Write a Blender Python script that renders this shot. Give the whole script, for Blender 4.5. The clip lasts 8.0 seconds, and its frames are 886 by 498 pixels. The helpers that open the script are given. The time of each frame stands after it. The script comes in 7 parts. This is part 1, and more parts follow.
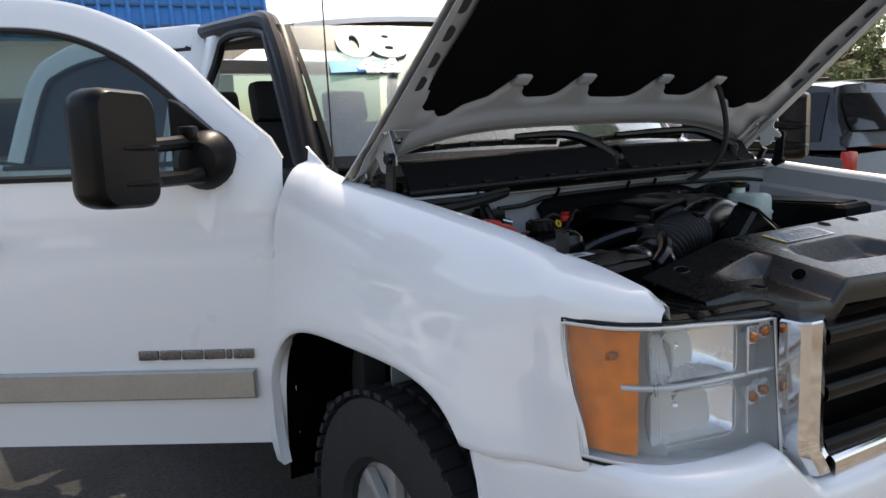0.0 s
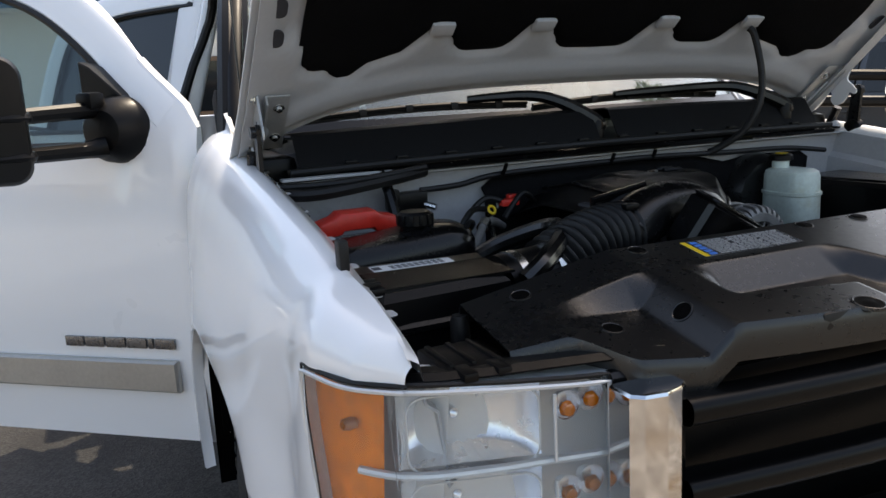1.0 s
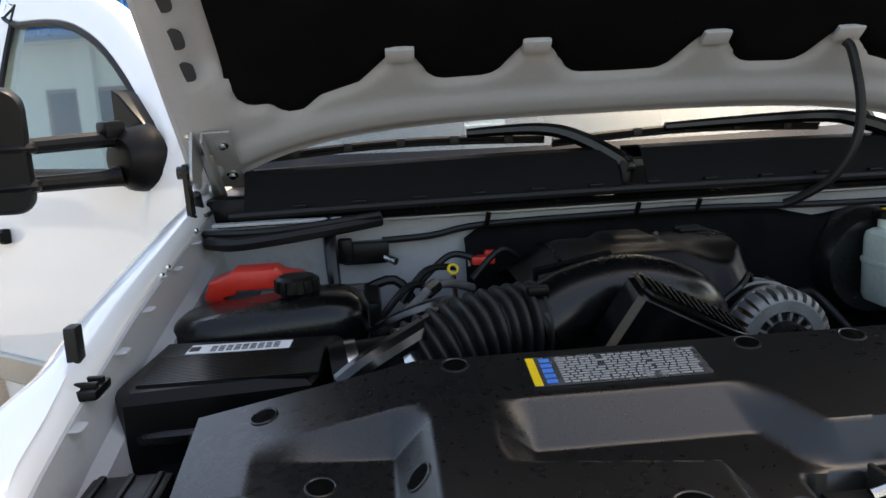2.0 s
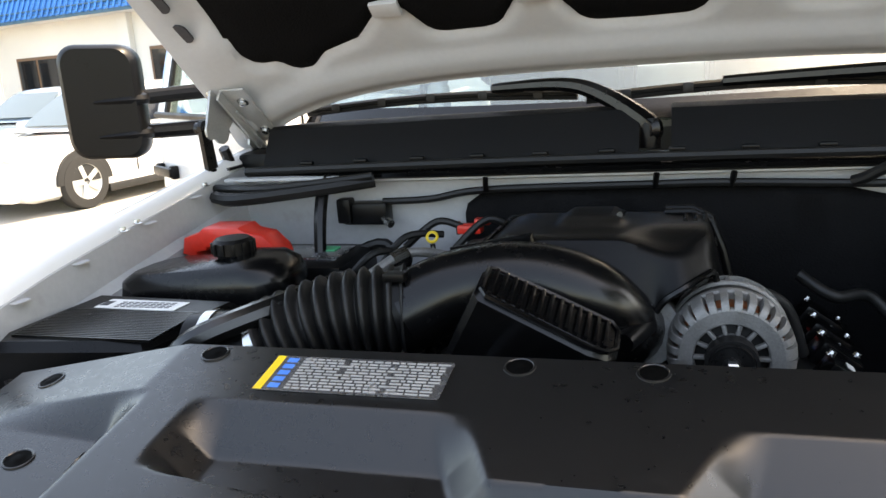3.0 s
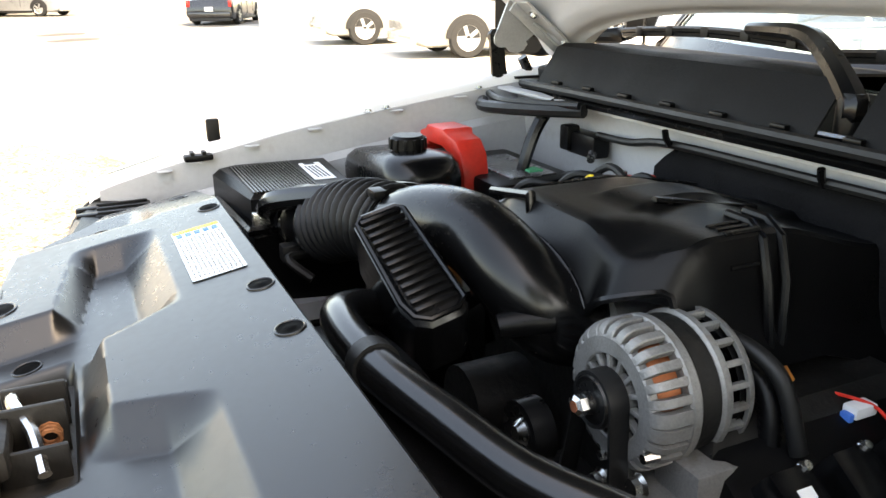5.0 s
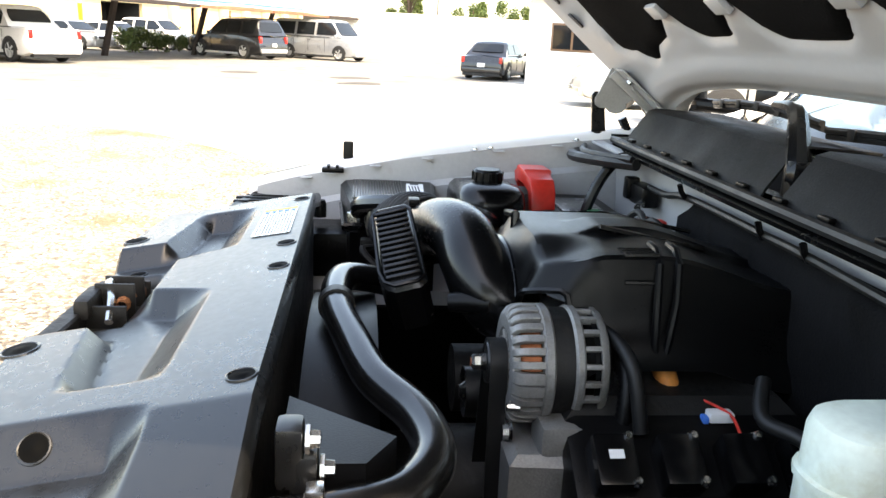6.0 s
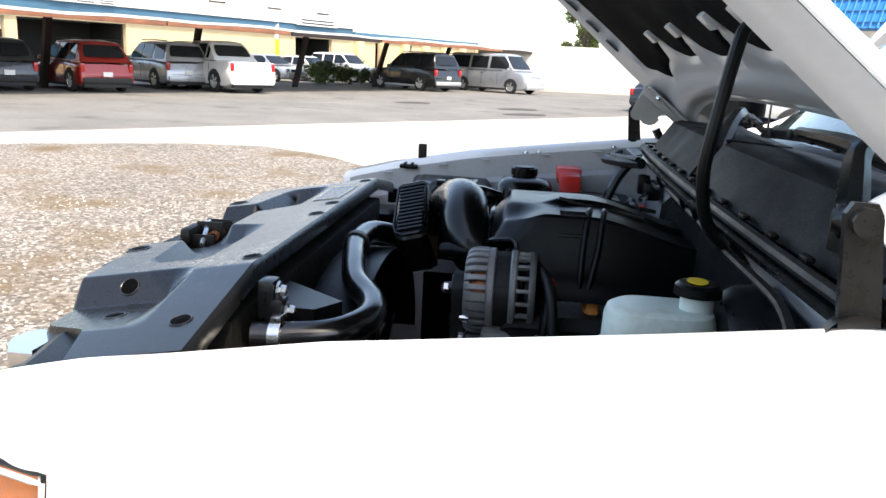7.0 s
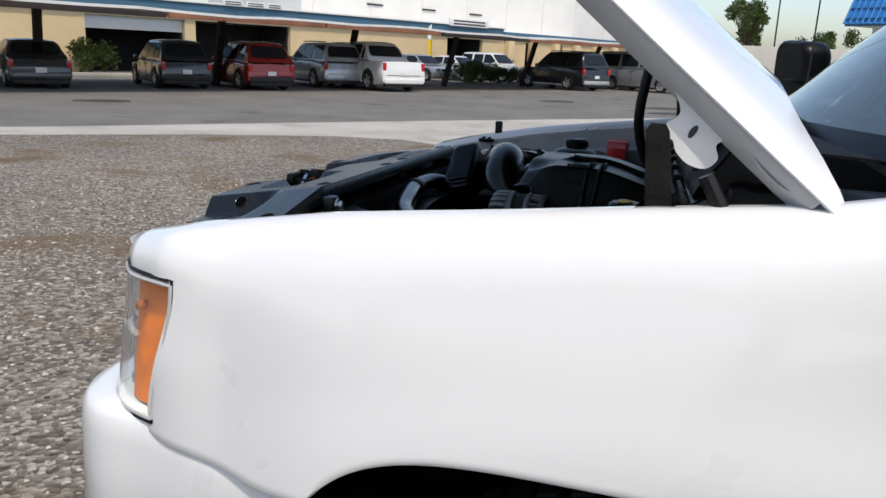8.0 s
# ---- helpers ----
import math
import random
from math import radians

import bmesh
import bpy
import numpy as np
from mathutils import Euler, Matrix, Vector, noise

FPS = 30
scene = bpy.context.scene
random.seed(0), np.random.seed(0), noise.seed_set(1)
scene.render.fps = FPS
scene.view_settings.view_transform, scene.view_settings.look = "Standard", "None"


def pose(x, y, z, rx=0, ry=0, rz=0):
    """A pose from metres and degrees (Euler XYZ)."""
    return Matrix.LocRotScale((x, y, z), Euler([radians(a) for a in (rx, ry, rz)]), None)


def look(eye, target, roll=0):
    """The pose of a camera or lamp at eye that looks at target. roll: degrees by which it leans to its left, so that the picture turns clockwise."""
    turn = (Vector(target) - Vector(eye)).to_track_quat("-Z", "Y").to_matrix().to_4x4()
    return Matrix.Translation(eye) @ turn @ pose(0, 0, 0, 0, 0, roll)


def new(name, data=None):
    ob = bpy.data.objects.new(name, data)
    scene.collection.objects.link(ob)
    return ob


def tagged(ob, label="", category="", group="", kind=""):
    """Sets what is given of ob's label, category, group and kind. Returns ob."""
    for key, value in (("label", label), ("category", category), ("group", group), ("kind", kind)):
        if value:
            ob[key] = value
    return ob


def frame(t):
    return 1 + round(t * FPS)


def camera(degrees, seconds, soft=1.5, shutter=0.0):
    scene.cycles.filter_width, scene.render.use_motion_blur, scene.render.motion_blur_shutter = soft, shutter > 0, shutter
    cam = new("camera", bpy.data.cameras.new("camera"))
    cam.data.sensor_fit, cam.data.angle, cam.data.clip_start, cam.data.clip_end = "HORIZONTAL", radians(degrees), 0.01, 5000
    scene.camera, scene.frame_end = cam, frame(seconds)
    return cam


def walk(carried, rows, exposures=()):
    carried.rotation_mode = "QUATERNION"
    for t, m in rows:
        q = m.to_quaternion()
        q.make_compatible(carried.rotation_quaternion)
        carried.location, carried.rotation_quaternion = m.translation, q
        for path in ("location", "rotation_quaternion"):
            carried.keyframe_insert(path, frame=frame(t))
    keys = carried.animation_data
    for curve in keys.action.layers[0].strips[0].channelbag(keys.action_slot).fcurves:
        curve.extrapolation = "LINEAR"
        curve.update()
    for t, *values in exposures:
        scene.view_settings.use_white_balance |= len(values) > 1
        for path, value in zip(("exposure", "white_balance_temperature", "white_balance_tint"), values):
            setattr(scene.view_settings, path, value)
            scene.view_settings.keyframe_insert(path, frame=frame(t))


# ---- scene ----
cam = camera(57.9, 8.0)
PATH = [
    (0, (-1.951, -0.729, 1.511), (-0.815, 0.89, 1.21), -2.2),
    (0.5, (-1.568, -0.715, 1.507), (-0.581, 0.989, 1.157), -2.4),
    (1, (-1.162, -0.697, 1.508), (-0.424, 1.119, 1.111), -3.1),
    (1.5, (-0.772, -0.609, 1.51), (-0.33, 1.305, 1.132), -3.5),
    (1.7, (-0.659, -0.586, 1.52), (-0.324, 1.354, 1.165), -3.3),
    (2.8, (-0.031, -0.448, 1.546), (-0.488, 1.451, 1.119), -3.9),
    (3, (0.079, -0.407, 1.548), (-0.507, 1.446, 1.075), -4.2),
    (3.5, (0.302, -0.214, 1.566), (-0.661, 1.466, 1.065), -4.0),
    (4, (0.484, -0.023, 1.586), (-0.859, 1.362, 1.058), -2.9),
    (4.5, (0.605, 0.072, 1.551), (-0.957, 1.174, 0.963), -1.7),
    (5, (0.747, 0.161, 1.558), (-0.977, 0.946, 0.916), -0.6),
    (5.2, (0.804, 0.211, 1.562), (-0.976, 0.871, 0.934), 0.1),
    (6.3, (1.28, 0.515, 1.567), (-0.661, 0.588, 1.091), 3.2),
    (6.5, (1.353, 0.577, 1.563), (-0.593, 0.564, 1.104), 3.1),
    (7, (1.593, 0.74, 1.552), (-0.343, 0.536, 1.096), 2.8),
    (7.2, (1.686, 0.8, 1.562), (-0.238, 0.519, 1.094), 2.4),
    (7.5, (1.792, 0.887, 1.543), (-0.114, 0.5, 1.077), 2.8),
    (8, (2.009, 1.073, 1.529), (0.148, 0.515, 1.057), 2.5),
]
walk(cam, [(t, look(eye, target, roll)) for t, eye, target, roll in PATH],
     exposures=[(0.0, 1.26, 7900, 10), (1.0, 1.44, 8000, 10), (1.7, 1.76, 8300, 10), (3.0, 2.86, 9400, 10), (5.0, 3.45, 10300, 10), (6.5, 2.7, 7900, 9), (7.2, 1.72, 7100, 9), (8.0, 0.55, 6800, 9)])

# ---- world and sun ----
SUN = Vector((0.41, 0.33, 0.850)).normalized()
world = bpy.data.worlds.new("sky")
scene.world = world
world.use_nodes = True
wn = world.node_tree
sky = wn.nodes.new("ShaderNodeTexSky")
sky.sky_type, sky.sun_disc = "NISHITA", False
sky.sun_elevation = math.asin(SUN.z)
sky.sun_rotation = math.atan2(SUN.x, SUN.y)
sky.air_density, sky.dust_density, sky.ozone_density = 0.9, 2.0, 0.9
background = wn.nodes["Background"]
background.inputs[1].default_value = 0.15
wn.links.new(sky.outputs[0], background.inputs[0])
sun = new("sun", bpy.data.lights.new("sun", "SUN"))
sun.data.energy, sun.data.angle, sun.data.color = 1.64, radians(0.6), (1.0, 0.95, 0.88)
sun.matrix_world = look(SUN * 50, (0, 0, 0))


# ---- materials ----
def material(name, color, rough=0.5, metal=0.0, vary=0.12, scale=6.0, bump=0.0, fine=90.0, coat=0.0, spec=0.5, alpha=1.0, transmit=0.0, ior=1.45, random=0.0, dirt=None):
    """A surface with large patches and fine grain in its colour and gloss."""
    m = bpy.data.materials.new(name)
    m.use_nodes = True
    nt = m.node_tree
    N, L = nt.nodes, nt.links
    p = N["Principled BSDF"]
    p.inputs["Metallic"].default_value = metal
    p.inputs["Specular IOR Level"].default_value = spec
    p.inputs["Coat Weight"].default_value = coat
    p.inputs["Coat Roughness"].default_value = 0.04
    p.inputs["IOR"].default_value = ior
    p.inputs["Transmission Weight"].default_value = transmit
    p.inputs["Alpha"].default_value = alpha
    tc = N.new("ShaderNodeTexCoord")
    big = N.new("ShaderNodeTexNoise")
    big.inputs["Scale"].default_value, big.inputs["Detail"].default_value = scale, 6
    small = N.new("ShaderNodeTexNoise")
    small.inputs["Scale"].default_value, small.inputs["Detail"].default_value = fine, 4
    L.new(tc.outputs["Object"], big.inputs["Vector"])
    L.new(tc.outputs["Object"], small.inputs["Vector"])
    add = N.new("ShaderNodeMath")
    add.operation = "ADD"
    L.new(big.outputs["Fac"], add.inputs[0])
    L.new(small.outputs["Fac"], add.inputs[1])
    ramp = N.new("ShaderNodeMapRange")
    ramp.inputs["From Min"].default_value, ramp.inputs["From Max"].default_value = 0.7, 1.3
    ramp.inputs["To Min"].default_value, ramp.inputs["To Max"].default_value = 1 - vary, 1 + vary
    L.new(add.outputs[0], ramp.inputs["Value"])
    mul = N.new("ShaderNodeVectorMath")
    mul.operation = "SCALE"
    mul.inputs[0].default_value = color[:3]
    L.new(ramp.outputs[0], mul.inputs["Scale"])
    out = mul.outputs[0]
    if random:
        info = N.new("ShaderNodeObjectInfo")
        r2 = N.new("ShaderNodeMapRange")
        r2.inputs["To Min"].default_value, r2.inputs["To Max"].default_value = 1 - random, 1 + random
        L.new(info.outputs["Random"], r2.inputs["Value"])
        m2 = N.new("ShaderNodeVectorMath")
        m2.operation = "SCALE"
        L.new(out, m2.inputs[0])
        L.new(r2.outputs[0], m2.inputs["Scale"])
        out = m2.outputs[0]
    if dirt:
        dcol, lo, hi, dscale = dirt
        dn = N.new("ShaderNodeTexNoise")
        dn.inputs["Scale"].default_value, dn.inputs["Detail"].default_value, dn.inputs["Roughness"].default_value = dscale, 8, 0.65
        L.new(tc.outputs["Object"], dn.inputs["Vector"])
        dr = N.new("ShaderNodeMapRange")
        dr.inputs["From Min"].default_value, dr.inputs["From Max"].default_value = lo, hi
        L.new(dn.outputs["Fac"], dr.inputs["Value"])
        mix = N.new("ShaderNodeMix")
        mix.data_type = "RGBA"
        mix.inputs[7].default_value = (*dcol, 1)
        L.new(dr.outputs[0], mix.inputs[0])
        L.new(out, mix.inputs[6])
        out = mix.outputs[2]
    L.new(out, p.inputs["Base Color"])
    rr = N.new("ShaderNodeMapRange")
    rr.inputs["From Min"].default_value, rr.inputs["From Max"].default_value = 0.7, 1.3
    rr.inputs["To Min"].default_value, rr.inputs["To Max"].default_value = max(0.01, rough * 0.82), min(1, rough * 1.18)
    L.new(add.outputs[0], rr.inputs["Value"])
    L.new(rr.outputs[0], p.inputs["Roughness"])
    if bump:
        b = N.new("ShaderNodeBump")
        b.inputs["Strength"].default_value, b.inputs["Distance"].default_value = 1.0, bump
        L.new(small.outputs["Fac"], b.inputs["Height"])
        L.new(b.outputs[0], p.inputs["Normal"])
    return m


WHITE = material("white_paint", (0.80, 0.805, 0.81), 0.32, vary=0.008, scale=1.2, fine=3, coat=1.0)
# white body paint darkened for engine-bay shade; the brown spots are dirt
WHITE_SHADED = material("shaded_white_paint", (0.37, 0.375, 0.385), 0.42, vary=0.06, scale=5, dirt=((0.25, 0.22, 0.18), 0.60, 0.85, 7))
# white hood paint, greyed to carry the shade of its underside
HOOD_SHADED = material("shaded_underhood_paint", (0.47, 0.475, 0.485), 0.4, vary=0.04, scale=5, coat=0.2)
PLASTIC = material("black_plastic", (0.0028, 0.0028, 0.003), 0.33, vary=0.2, scale=8, bump=0.0002, fine=400, spec=0.19)
PLASTIC_GLOSS = material("satin_black_plastic", (0.0026, 0.0026, 0.0028), 0.24, vary=0.2, scale=8, spec=0.38)
COVER = material("grey_black_plastic", (0.006, 0.0061, 0.0063), 0.30, vary=0.10, scale=3, spec=0.66)
COWL = material("grained_cowl_plastic", (0.0045, 0.0045, 0.0047), 0.62, vary=0.15, scale=9, bump=0.0004, fine=350, spec=0.16)
RUBBER = material("black_rubber", (0.0055, 0.0055, 0.0055), 0.5, vary=0.2, scale=12, bump=0.0003, spec=0.4)
HOSE = material("hose_rubber", (0.004, 0.004, 0.004), 0.2, vary=0.2, scale=14, spec=0.7, dirt=((0.025, 0.025, 0.024), 0.6, 0.85, 20))
PAD = material("hood_liner_felt", (0.006, 0.006, 0.0065), 0.95, vary=0.25, scale=10, bump=0.002, fine=260, spec=0.05)
ALU = material("cast_aluminium", (0.22, 0.216, 0.208), 0.5, 0.5, vary=0.18, scale=25, bump=0.0008, fine=300, dirt=((0.16, 0.13, 0.1), 0.56, 0.8, 30))
STEEL = material("bright_steel", (0.6, 0.6, 0.58), 0.25, 1.0, vary=0.1, scale=20)
ZINC = material("zinc_plated_steel", (0.46, 0.46, 0.45), 0.42, 0.55, vary=0.10, scale=18, bump=0.0002, fine=200)
BLACK_METAL = material("black_painted_steel", (0.007, 0.007, 0.007), 0.3, 0.0, vary=0.2, scale=15)
DARK = material("grimy_black_metal", (0.007, 0.0066, 0.006), 0.55, 0.2, vary=0.4, scale=15, bump=0.001, dirt=((0.03, 0.025, 0.02), 0.58, 0.85, 25))
COPPER = material("copper_winding", (0.32, 0.10, 0.04), 0.5, 0.6, vary=0.3, scale=60)
CHROME = material("chrome", (0.72, 0.72, 0.73), 0.07, 1.0, vary=0.02, scale=4, fine=6)
RED = material("red_plastic", (0.55, 0.025, 0.015), 0.38, vary=0.12, scale=12)
YELLOW = material("yellow_plastic", (0.75, 0.5, 0.02), 0.45, vary=0.1)
BLUE_PRINT = material("blue_print", (0.03, 0.18, 0.6), 0.5, vary=0.05)
LABEL = material("white_label", (0.72, 0.72, 0.7), 0.45, vary=0.05, scale=12)
LABEL_GREY = material("silver_grey_label", (0.42, 0.42, 0.43), 0.26, 0.9, vary=0.08, scale=12)
PRINT = material("pale_print", (0.30, 0.30, 0.295), 0.5, vary=0.05)
# black deepened to paint the shade inside wheel wells and fastener holes
RECESS_SHADE = material("recess_shade_black", (0.0012, 0.0012, 0.0012), 0.7, vary=0.1, spec=0.04)
# serves printed lines, and the painted shade inside slots and recesses
INK_SHADE = material("dark_print_and_slot_shade", (0.04, 0.04, 0.045), 0.6, vary=0.05)
TANK = material("translucent_tank_plastic", (0.55, 0.62, 0.56), 0.38, vary=0.10, scale=8, dirt=((0.42, 0.42, 0.30), 0.55, 0.8, 12))
TANK_BROWN = material("amber_tank_plastic", (0.3, 0.12, 0.04), 0.4, vary=0.2, scale=10)
BRASS = material("loom_tape_orange", (0.6, 0.22, 0.05), 0.5, vary=0.3, scale=30)
LENS = material("clear_lens", (0.93, 0.94, 0.94), 0.04, vary=0.0, transmit=0.97, ior=1.25)
AMBER = material("amber_reflector", (0.82, 0.20, 0.0), 0.35, vary=0.22, scale=22, fine=40, spec=0.1)
BULB_ORANGE = material("orange_bulb", (0.34, 0.09, 0.006), 0.12, vary=0.05, coat=1.0)
BADGE = material("dark_chrome_badge", (0.16, 0.16, 0.165), 0.28, 0.8, vary=0.1, scale=30)
SHIELD = material("windshield_glass", (0.50, 0.62, 0.60), 0.02, vary=0.0, transmit=0.92, ior=1.85)
SILVER = material("lamp_reflector", (0.92, 0.92, 0.93), 0.24, 0.75, vary=0.0, scale=20)
SILVER_MATT = material("lamp_bowl", (0.62, 0.63, 0.63), 0.34, 0.35, vary=0.05, scale=10)
TINT = material("tinted_glass", (0.02, 0.025, 0.028), 0.04, vary=0.0, spec=0.6)
TINT_CLEAR = material("green_tinted_glass", (0.30, 0.40, 0.39), 0.02, vary=0.0, transmit=1.0, ior=1.45)
SILVER_TRIM = material("satin_silver_trim", (0.42, 0.41, 0.38), 0.35, 0.6, vary=0.08, scale=9)
TYRE = material("tyre_rubber", (0.02, 0.02, 0.02), 0.75, vary=0.25, scale=14, bump=0.001, fine=120)
INTERIOR = material("dark_interior_cloth", (0.03, 0.03, 0.032), 0.85, vary=0.2, scale=12)


# ---- geometry helpers ----
def flatten(v):
    return [tuple(float(c) for c in p) for p in v]


class Geo:
    """Collects faces for one mesh."""

    def __init__(self):
        self.v, self.f = [], []

    def add(self, v, f, m=None):
        n = len(self.v)
        self.v += [tuple(m @ Vector(p)) for p in v] if m else [tuple(p) for p in v]
        self.f += [tuple(i + n for i in q) for q in f]
        return self

    def box(self, c, s, b=0.0, m=None):
        """A box of size s round c, edges cut by b."""
        hx, hy, hz = s[0] / 2, s[1] / 2, s[2] / 2
        b = min(b, hx * 0.95, hy * 0.95, hz * 0.95)
        t = Matrix.Translation(c)
        if m:
            t = m @ t
        if b <= 0:
            v = [(x, y, z) for x in (-hx, hx) for y in (-hy, hy) for z in (-hz, hz)]
            return self.add(v, [(0, 1, 3, 2), (4, 6, 7, 5), (0, 4, 5, 1), (2, 3, 7, 6), (0, 2, 6, 4), (1, 5, 7, 3)], t)
        bm = bmesh.new()
        bmesh.ops.create_cube(bm, size=1.0, matrix=Matrix.Diagonal((*s, 1)))
        bmesh.ops.bevel(bm, geom=bm.edges[:], offset=b, segments=2, profile=0.6, affect="EDGES")
        bm.verts.index_update()
        self.add([q.co[:] for q in bm.verts], [[q.index for q in f.verts] for f in bm.faces], t)
        bm.free()
        return self

    def grid(self, rows, close=False, m=None):
        """Faces between rows of points, all of one length."""
        n, k = len(rows), len(rows[0])
        f = [(i * k + j, i * k + (j + 1) % k, (i + 1) * k + (j + 1) % k, (i + 1) * k + j) for i in range(n - 1) for j in range(k if close else k - 1)]
        return self.add([p for r in rows for p in r], f, m)

    def tube(self, pts, r, n=10, cap=True, smooth=0):
        """A round bar along points; r is one radius or one for each point."""
        pts = [Vector(p) for p in pts]
        rs = [r] * len(pts) if isinstance(r, (int, float)) else list(r)
        if smooth and len(pts) > 2:
            P, R = [], []
            for i in range(len(pts) - 1):
                a, b, c, d = pts[max(i - 1, 0)], pts[i], pts[i + 1], pts[min(i + 2, len(pts) - 1)]
                for j in range(smooth):
                    t = j / smooth
                    P.append(0.5 * (2 * b + (c - a) * t + (2 * a - 5 * b + 4 * c - d) * t * t + (3 * b - a - 3 * c + d) * t ** 3))
                    R.append(rs[i] * (1 - t) + rs[i + 1] * t)
            P.append(pts[-1])
            R.append(rs[-1])
            pts, rs = P, R
        rows, up = [], None
        for i, p in enumerate(pts):
            d = (pts[min(i + 1, len(pts) - 1)] - pts[max(i - 1, 0)]).normalized()
            if up is None:
                up = d.orthogonal().normalized()
            up = (up - d * up.dot(d)).normalized()
            side = d.cross(up)
            rows.append([p + (up * math.cos(a) + side * math.sin(a)) * rs[i] for a in (2 * math.pi * k / n for k in range(n))])
        k0 = len(self.v)
        self.grid(rows, True)
        if cap:
            self.f.append(tuple(k0 + i for i in reversed(range(n))))
            self.f.append(tuple(k0 + (len(rows) - 1) * n + i for i in range(n)))
        return self

    def cyl(self, a, b, r, r2=None, n=20):
        return self.tube([a, b], [r, r if r2 is None else r2], n)

    def lathe(self, prof, m, n=28, a0=0.0, a1=360.0):
        """Turns (radius, height) round the local z axis of m."""
        full = abs(a1 - a0) >= 359.9
        k = n if full else n + 1
        rows = [[(max(r, 1e-5) * math.cos(radians(a0 + (a1 - a0) * j / n)), max(r, 1e-5) * math.sin(radians(a0 + (a1 - a0) * j / n)), h) for j in range(k)] for r, h in prof]
        return self.grid(rows, full, m)

    def prism(self, poly, h0, h1, m=None, b=0.0):
        """A polygon in local x, y drawn up from h0 to h1, its upper rim cut by b."""
        n = len(poly)
        area = sum(poly[i][0] * poly[(i + 1) % n][1] - poly[(i + 1) % n][0] * poly[i][1] for i in range(n))
        if area < 0:
            poly = poly[::-1]
        rings = [[(x, y, h0) for x, y in poly], [(x, y, h1 - b) for x, y in poly]]
        if b:
            inner = []
            for i in range(n):
                p, a, c = Vector(poly[i]), Vector(poly[i - 1]), Vector(poly[(i + 1) % n])
                e, g = (p - a).normalized(), (c - p).normalized()
                nn = Vector((-e.y - g.y, e.x + g.x))
                nn = nn.normalized() / max(0.35, math.sqrt(max(0.01, (1 + e.dot(g)) / 2)))
                q = p + nn * b
                inner.append((q.x, q.y, h1))
            rings.append(inner)
        k0 = len(self.v)
        self.grid(rings, True, m)
        self.f.append(tuple(k0 + i for i in reversed(range(n))))
        self.f.append(tuple(k0 + (len(rings) - 1) * n + i for i in range(n)))
        return self


def rounded(w, h, r, n=5, cx=0.0, cy=0.0):
    """A rectangle with round corners, as points."""
    r = min(r, w / 2 - 1e-4, h / 2 - 1e-4)
    out = []
    for sx, sy, a in ((1, 1, 0), (-1, 1, 90), (-1, -1, 180), (1, -1, 270)):
        for i in range(n + 1):
            t = radians(a + 90 * i / n)
            out.append((cx + sx * (w / 2 - r) + r * math.cos(t), cy + sy * (h / 2 - r) + r * math.sin(t)))
    return out


def smooth_line(pts, k=6):
    """A line through points, rounded off."""
    pts = [Vector(p) for p in pts]
    out = []
    for i in range(len(pts) - 1):
        a, b, c, d = pts[max(i - 1, 0)], pts[i], pts[i + 1], pts[min(i + 2, len(pts) - 1)]
        for j in range(k):
            t = j / k
            out.append(0.5 * (2 * b + (c - a) * t + (2 * a - 5 * b + 4 * c - d) * t * t + (3 * b - a - 3 * c + d) * t ** 3))
    return out + [pts[-1]]


def part(name, geo, mat, parent=None, label="", sharp=35, thick=0.0, world_m=None):
    """One mesh object, under a thing or on its own."""
    me = bpy.data.meshes.new(name)
    me.from_pydata(flatten(geo.v), [], geo.f)
    bm = bmesh.new()
    bm.from_mesh(me)
    bmesh.ops.remove_doubles(bm, verts=bm.verts[:], dist=2e-5)
    if thick:
        bmesh.ops.recalc_face_normals(bm, faces=bm.faces[:])
        bmesh.ops.solidify(bm, geom=bm.faces[:], thickness=thick)
    bmesh.ops.recalc_face_normals(bm, faces=bm.faces[:])
    bm.to_mesh(me)
    bm.free()
    me.polygons.foreach_set("use_smooth", [True] * len(me.polygons))
    me.set_sharp_from_angle(angle=radians(sharp))
    me.materials.append(mat)
    ob = new(name, me)
    if parent:
        ob.parent = parent
    if label:
        ob["label"] = label
    return ob


def thing(name, label, category, at=(0, 0, 0), group="", kind="", turn=0.0):
    """An empty at a thing's base, to hold its parts."""
    ob = new(name)
    ob.empty_display_size = 0.1
    ob.matrix_world = pose(*at, 0, 0, turn)
    return tagged(ob, label, category, group, kind)


def ease(a, b, x):
    t = min(1.0, max(0.0, (x - a) / (b - a)))
    return t * t * (3 - 2 * t)


def between(x, pts):
    """The value at x of a line through (x, value) points."""
    if x <= pts[0][0]:
        return pts[0][1]
    for (a, u), (b, v) in zip(pts, pts[1:]):
        if x <= b:
            return u + (v - u) * (x - a) / (b - a)
    return pts[-1][1]


# ---- the white pickup truck ----
truck = thing("pickup_truck", "white crew cab pickup truck with raised hood and open passenger doors", "pickup truck")

# plan of the nose, from the fender's side round the lamp to the middle
NOSE = [(0.995, 0.45), (0.986, 0.36), (0.967, 0.28), (0.935, 0.193), (0.885, 0.132), (0.80, 0.104), (0.72, 0.090), (0.638, 0.075), (0.56, 0.062)]
WHEEL_Y, WHEEL_Z, ARCH_Y, ARCH_Z = 1.025, 0.42, 0.515, 0.552
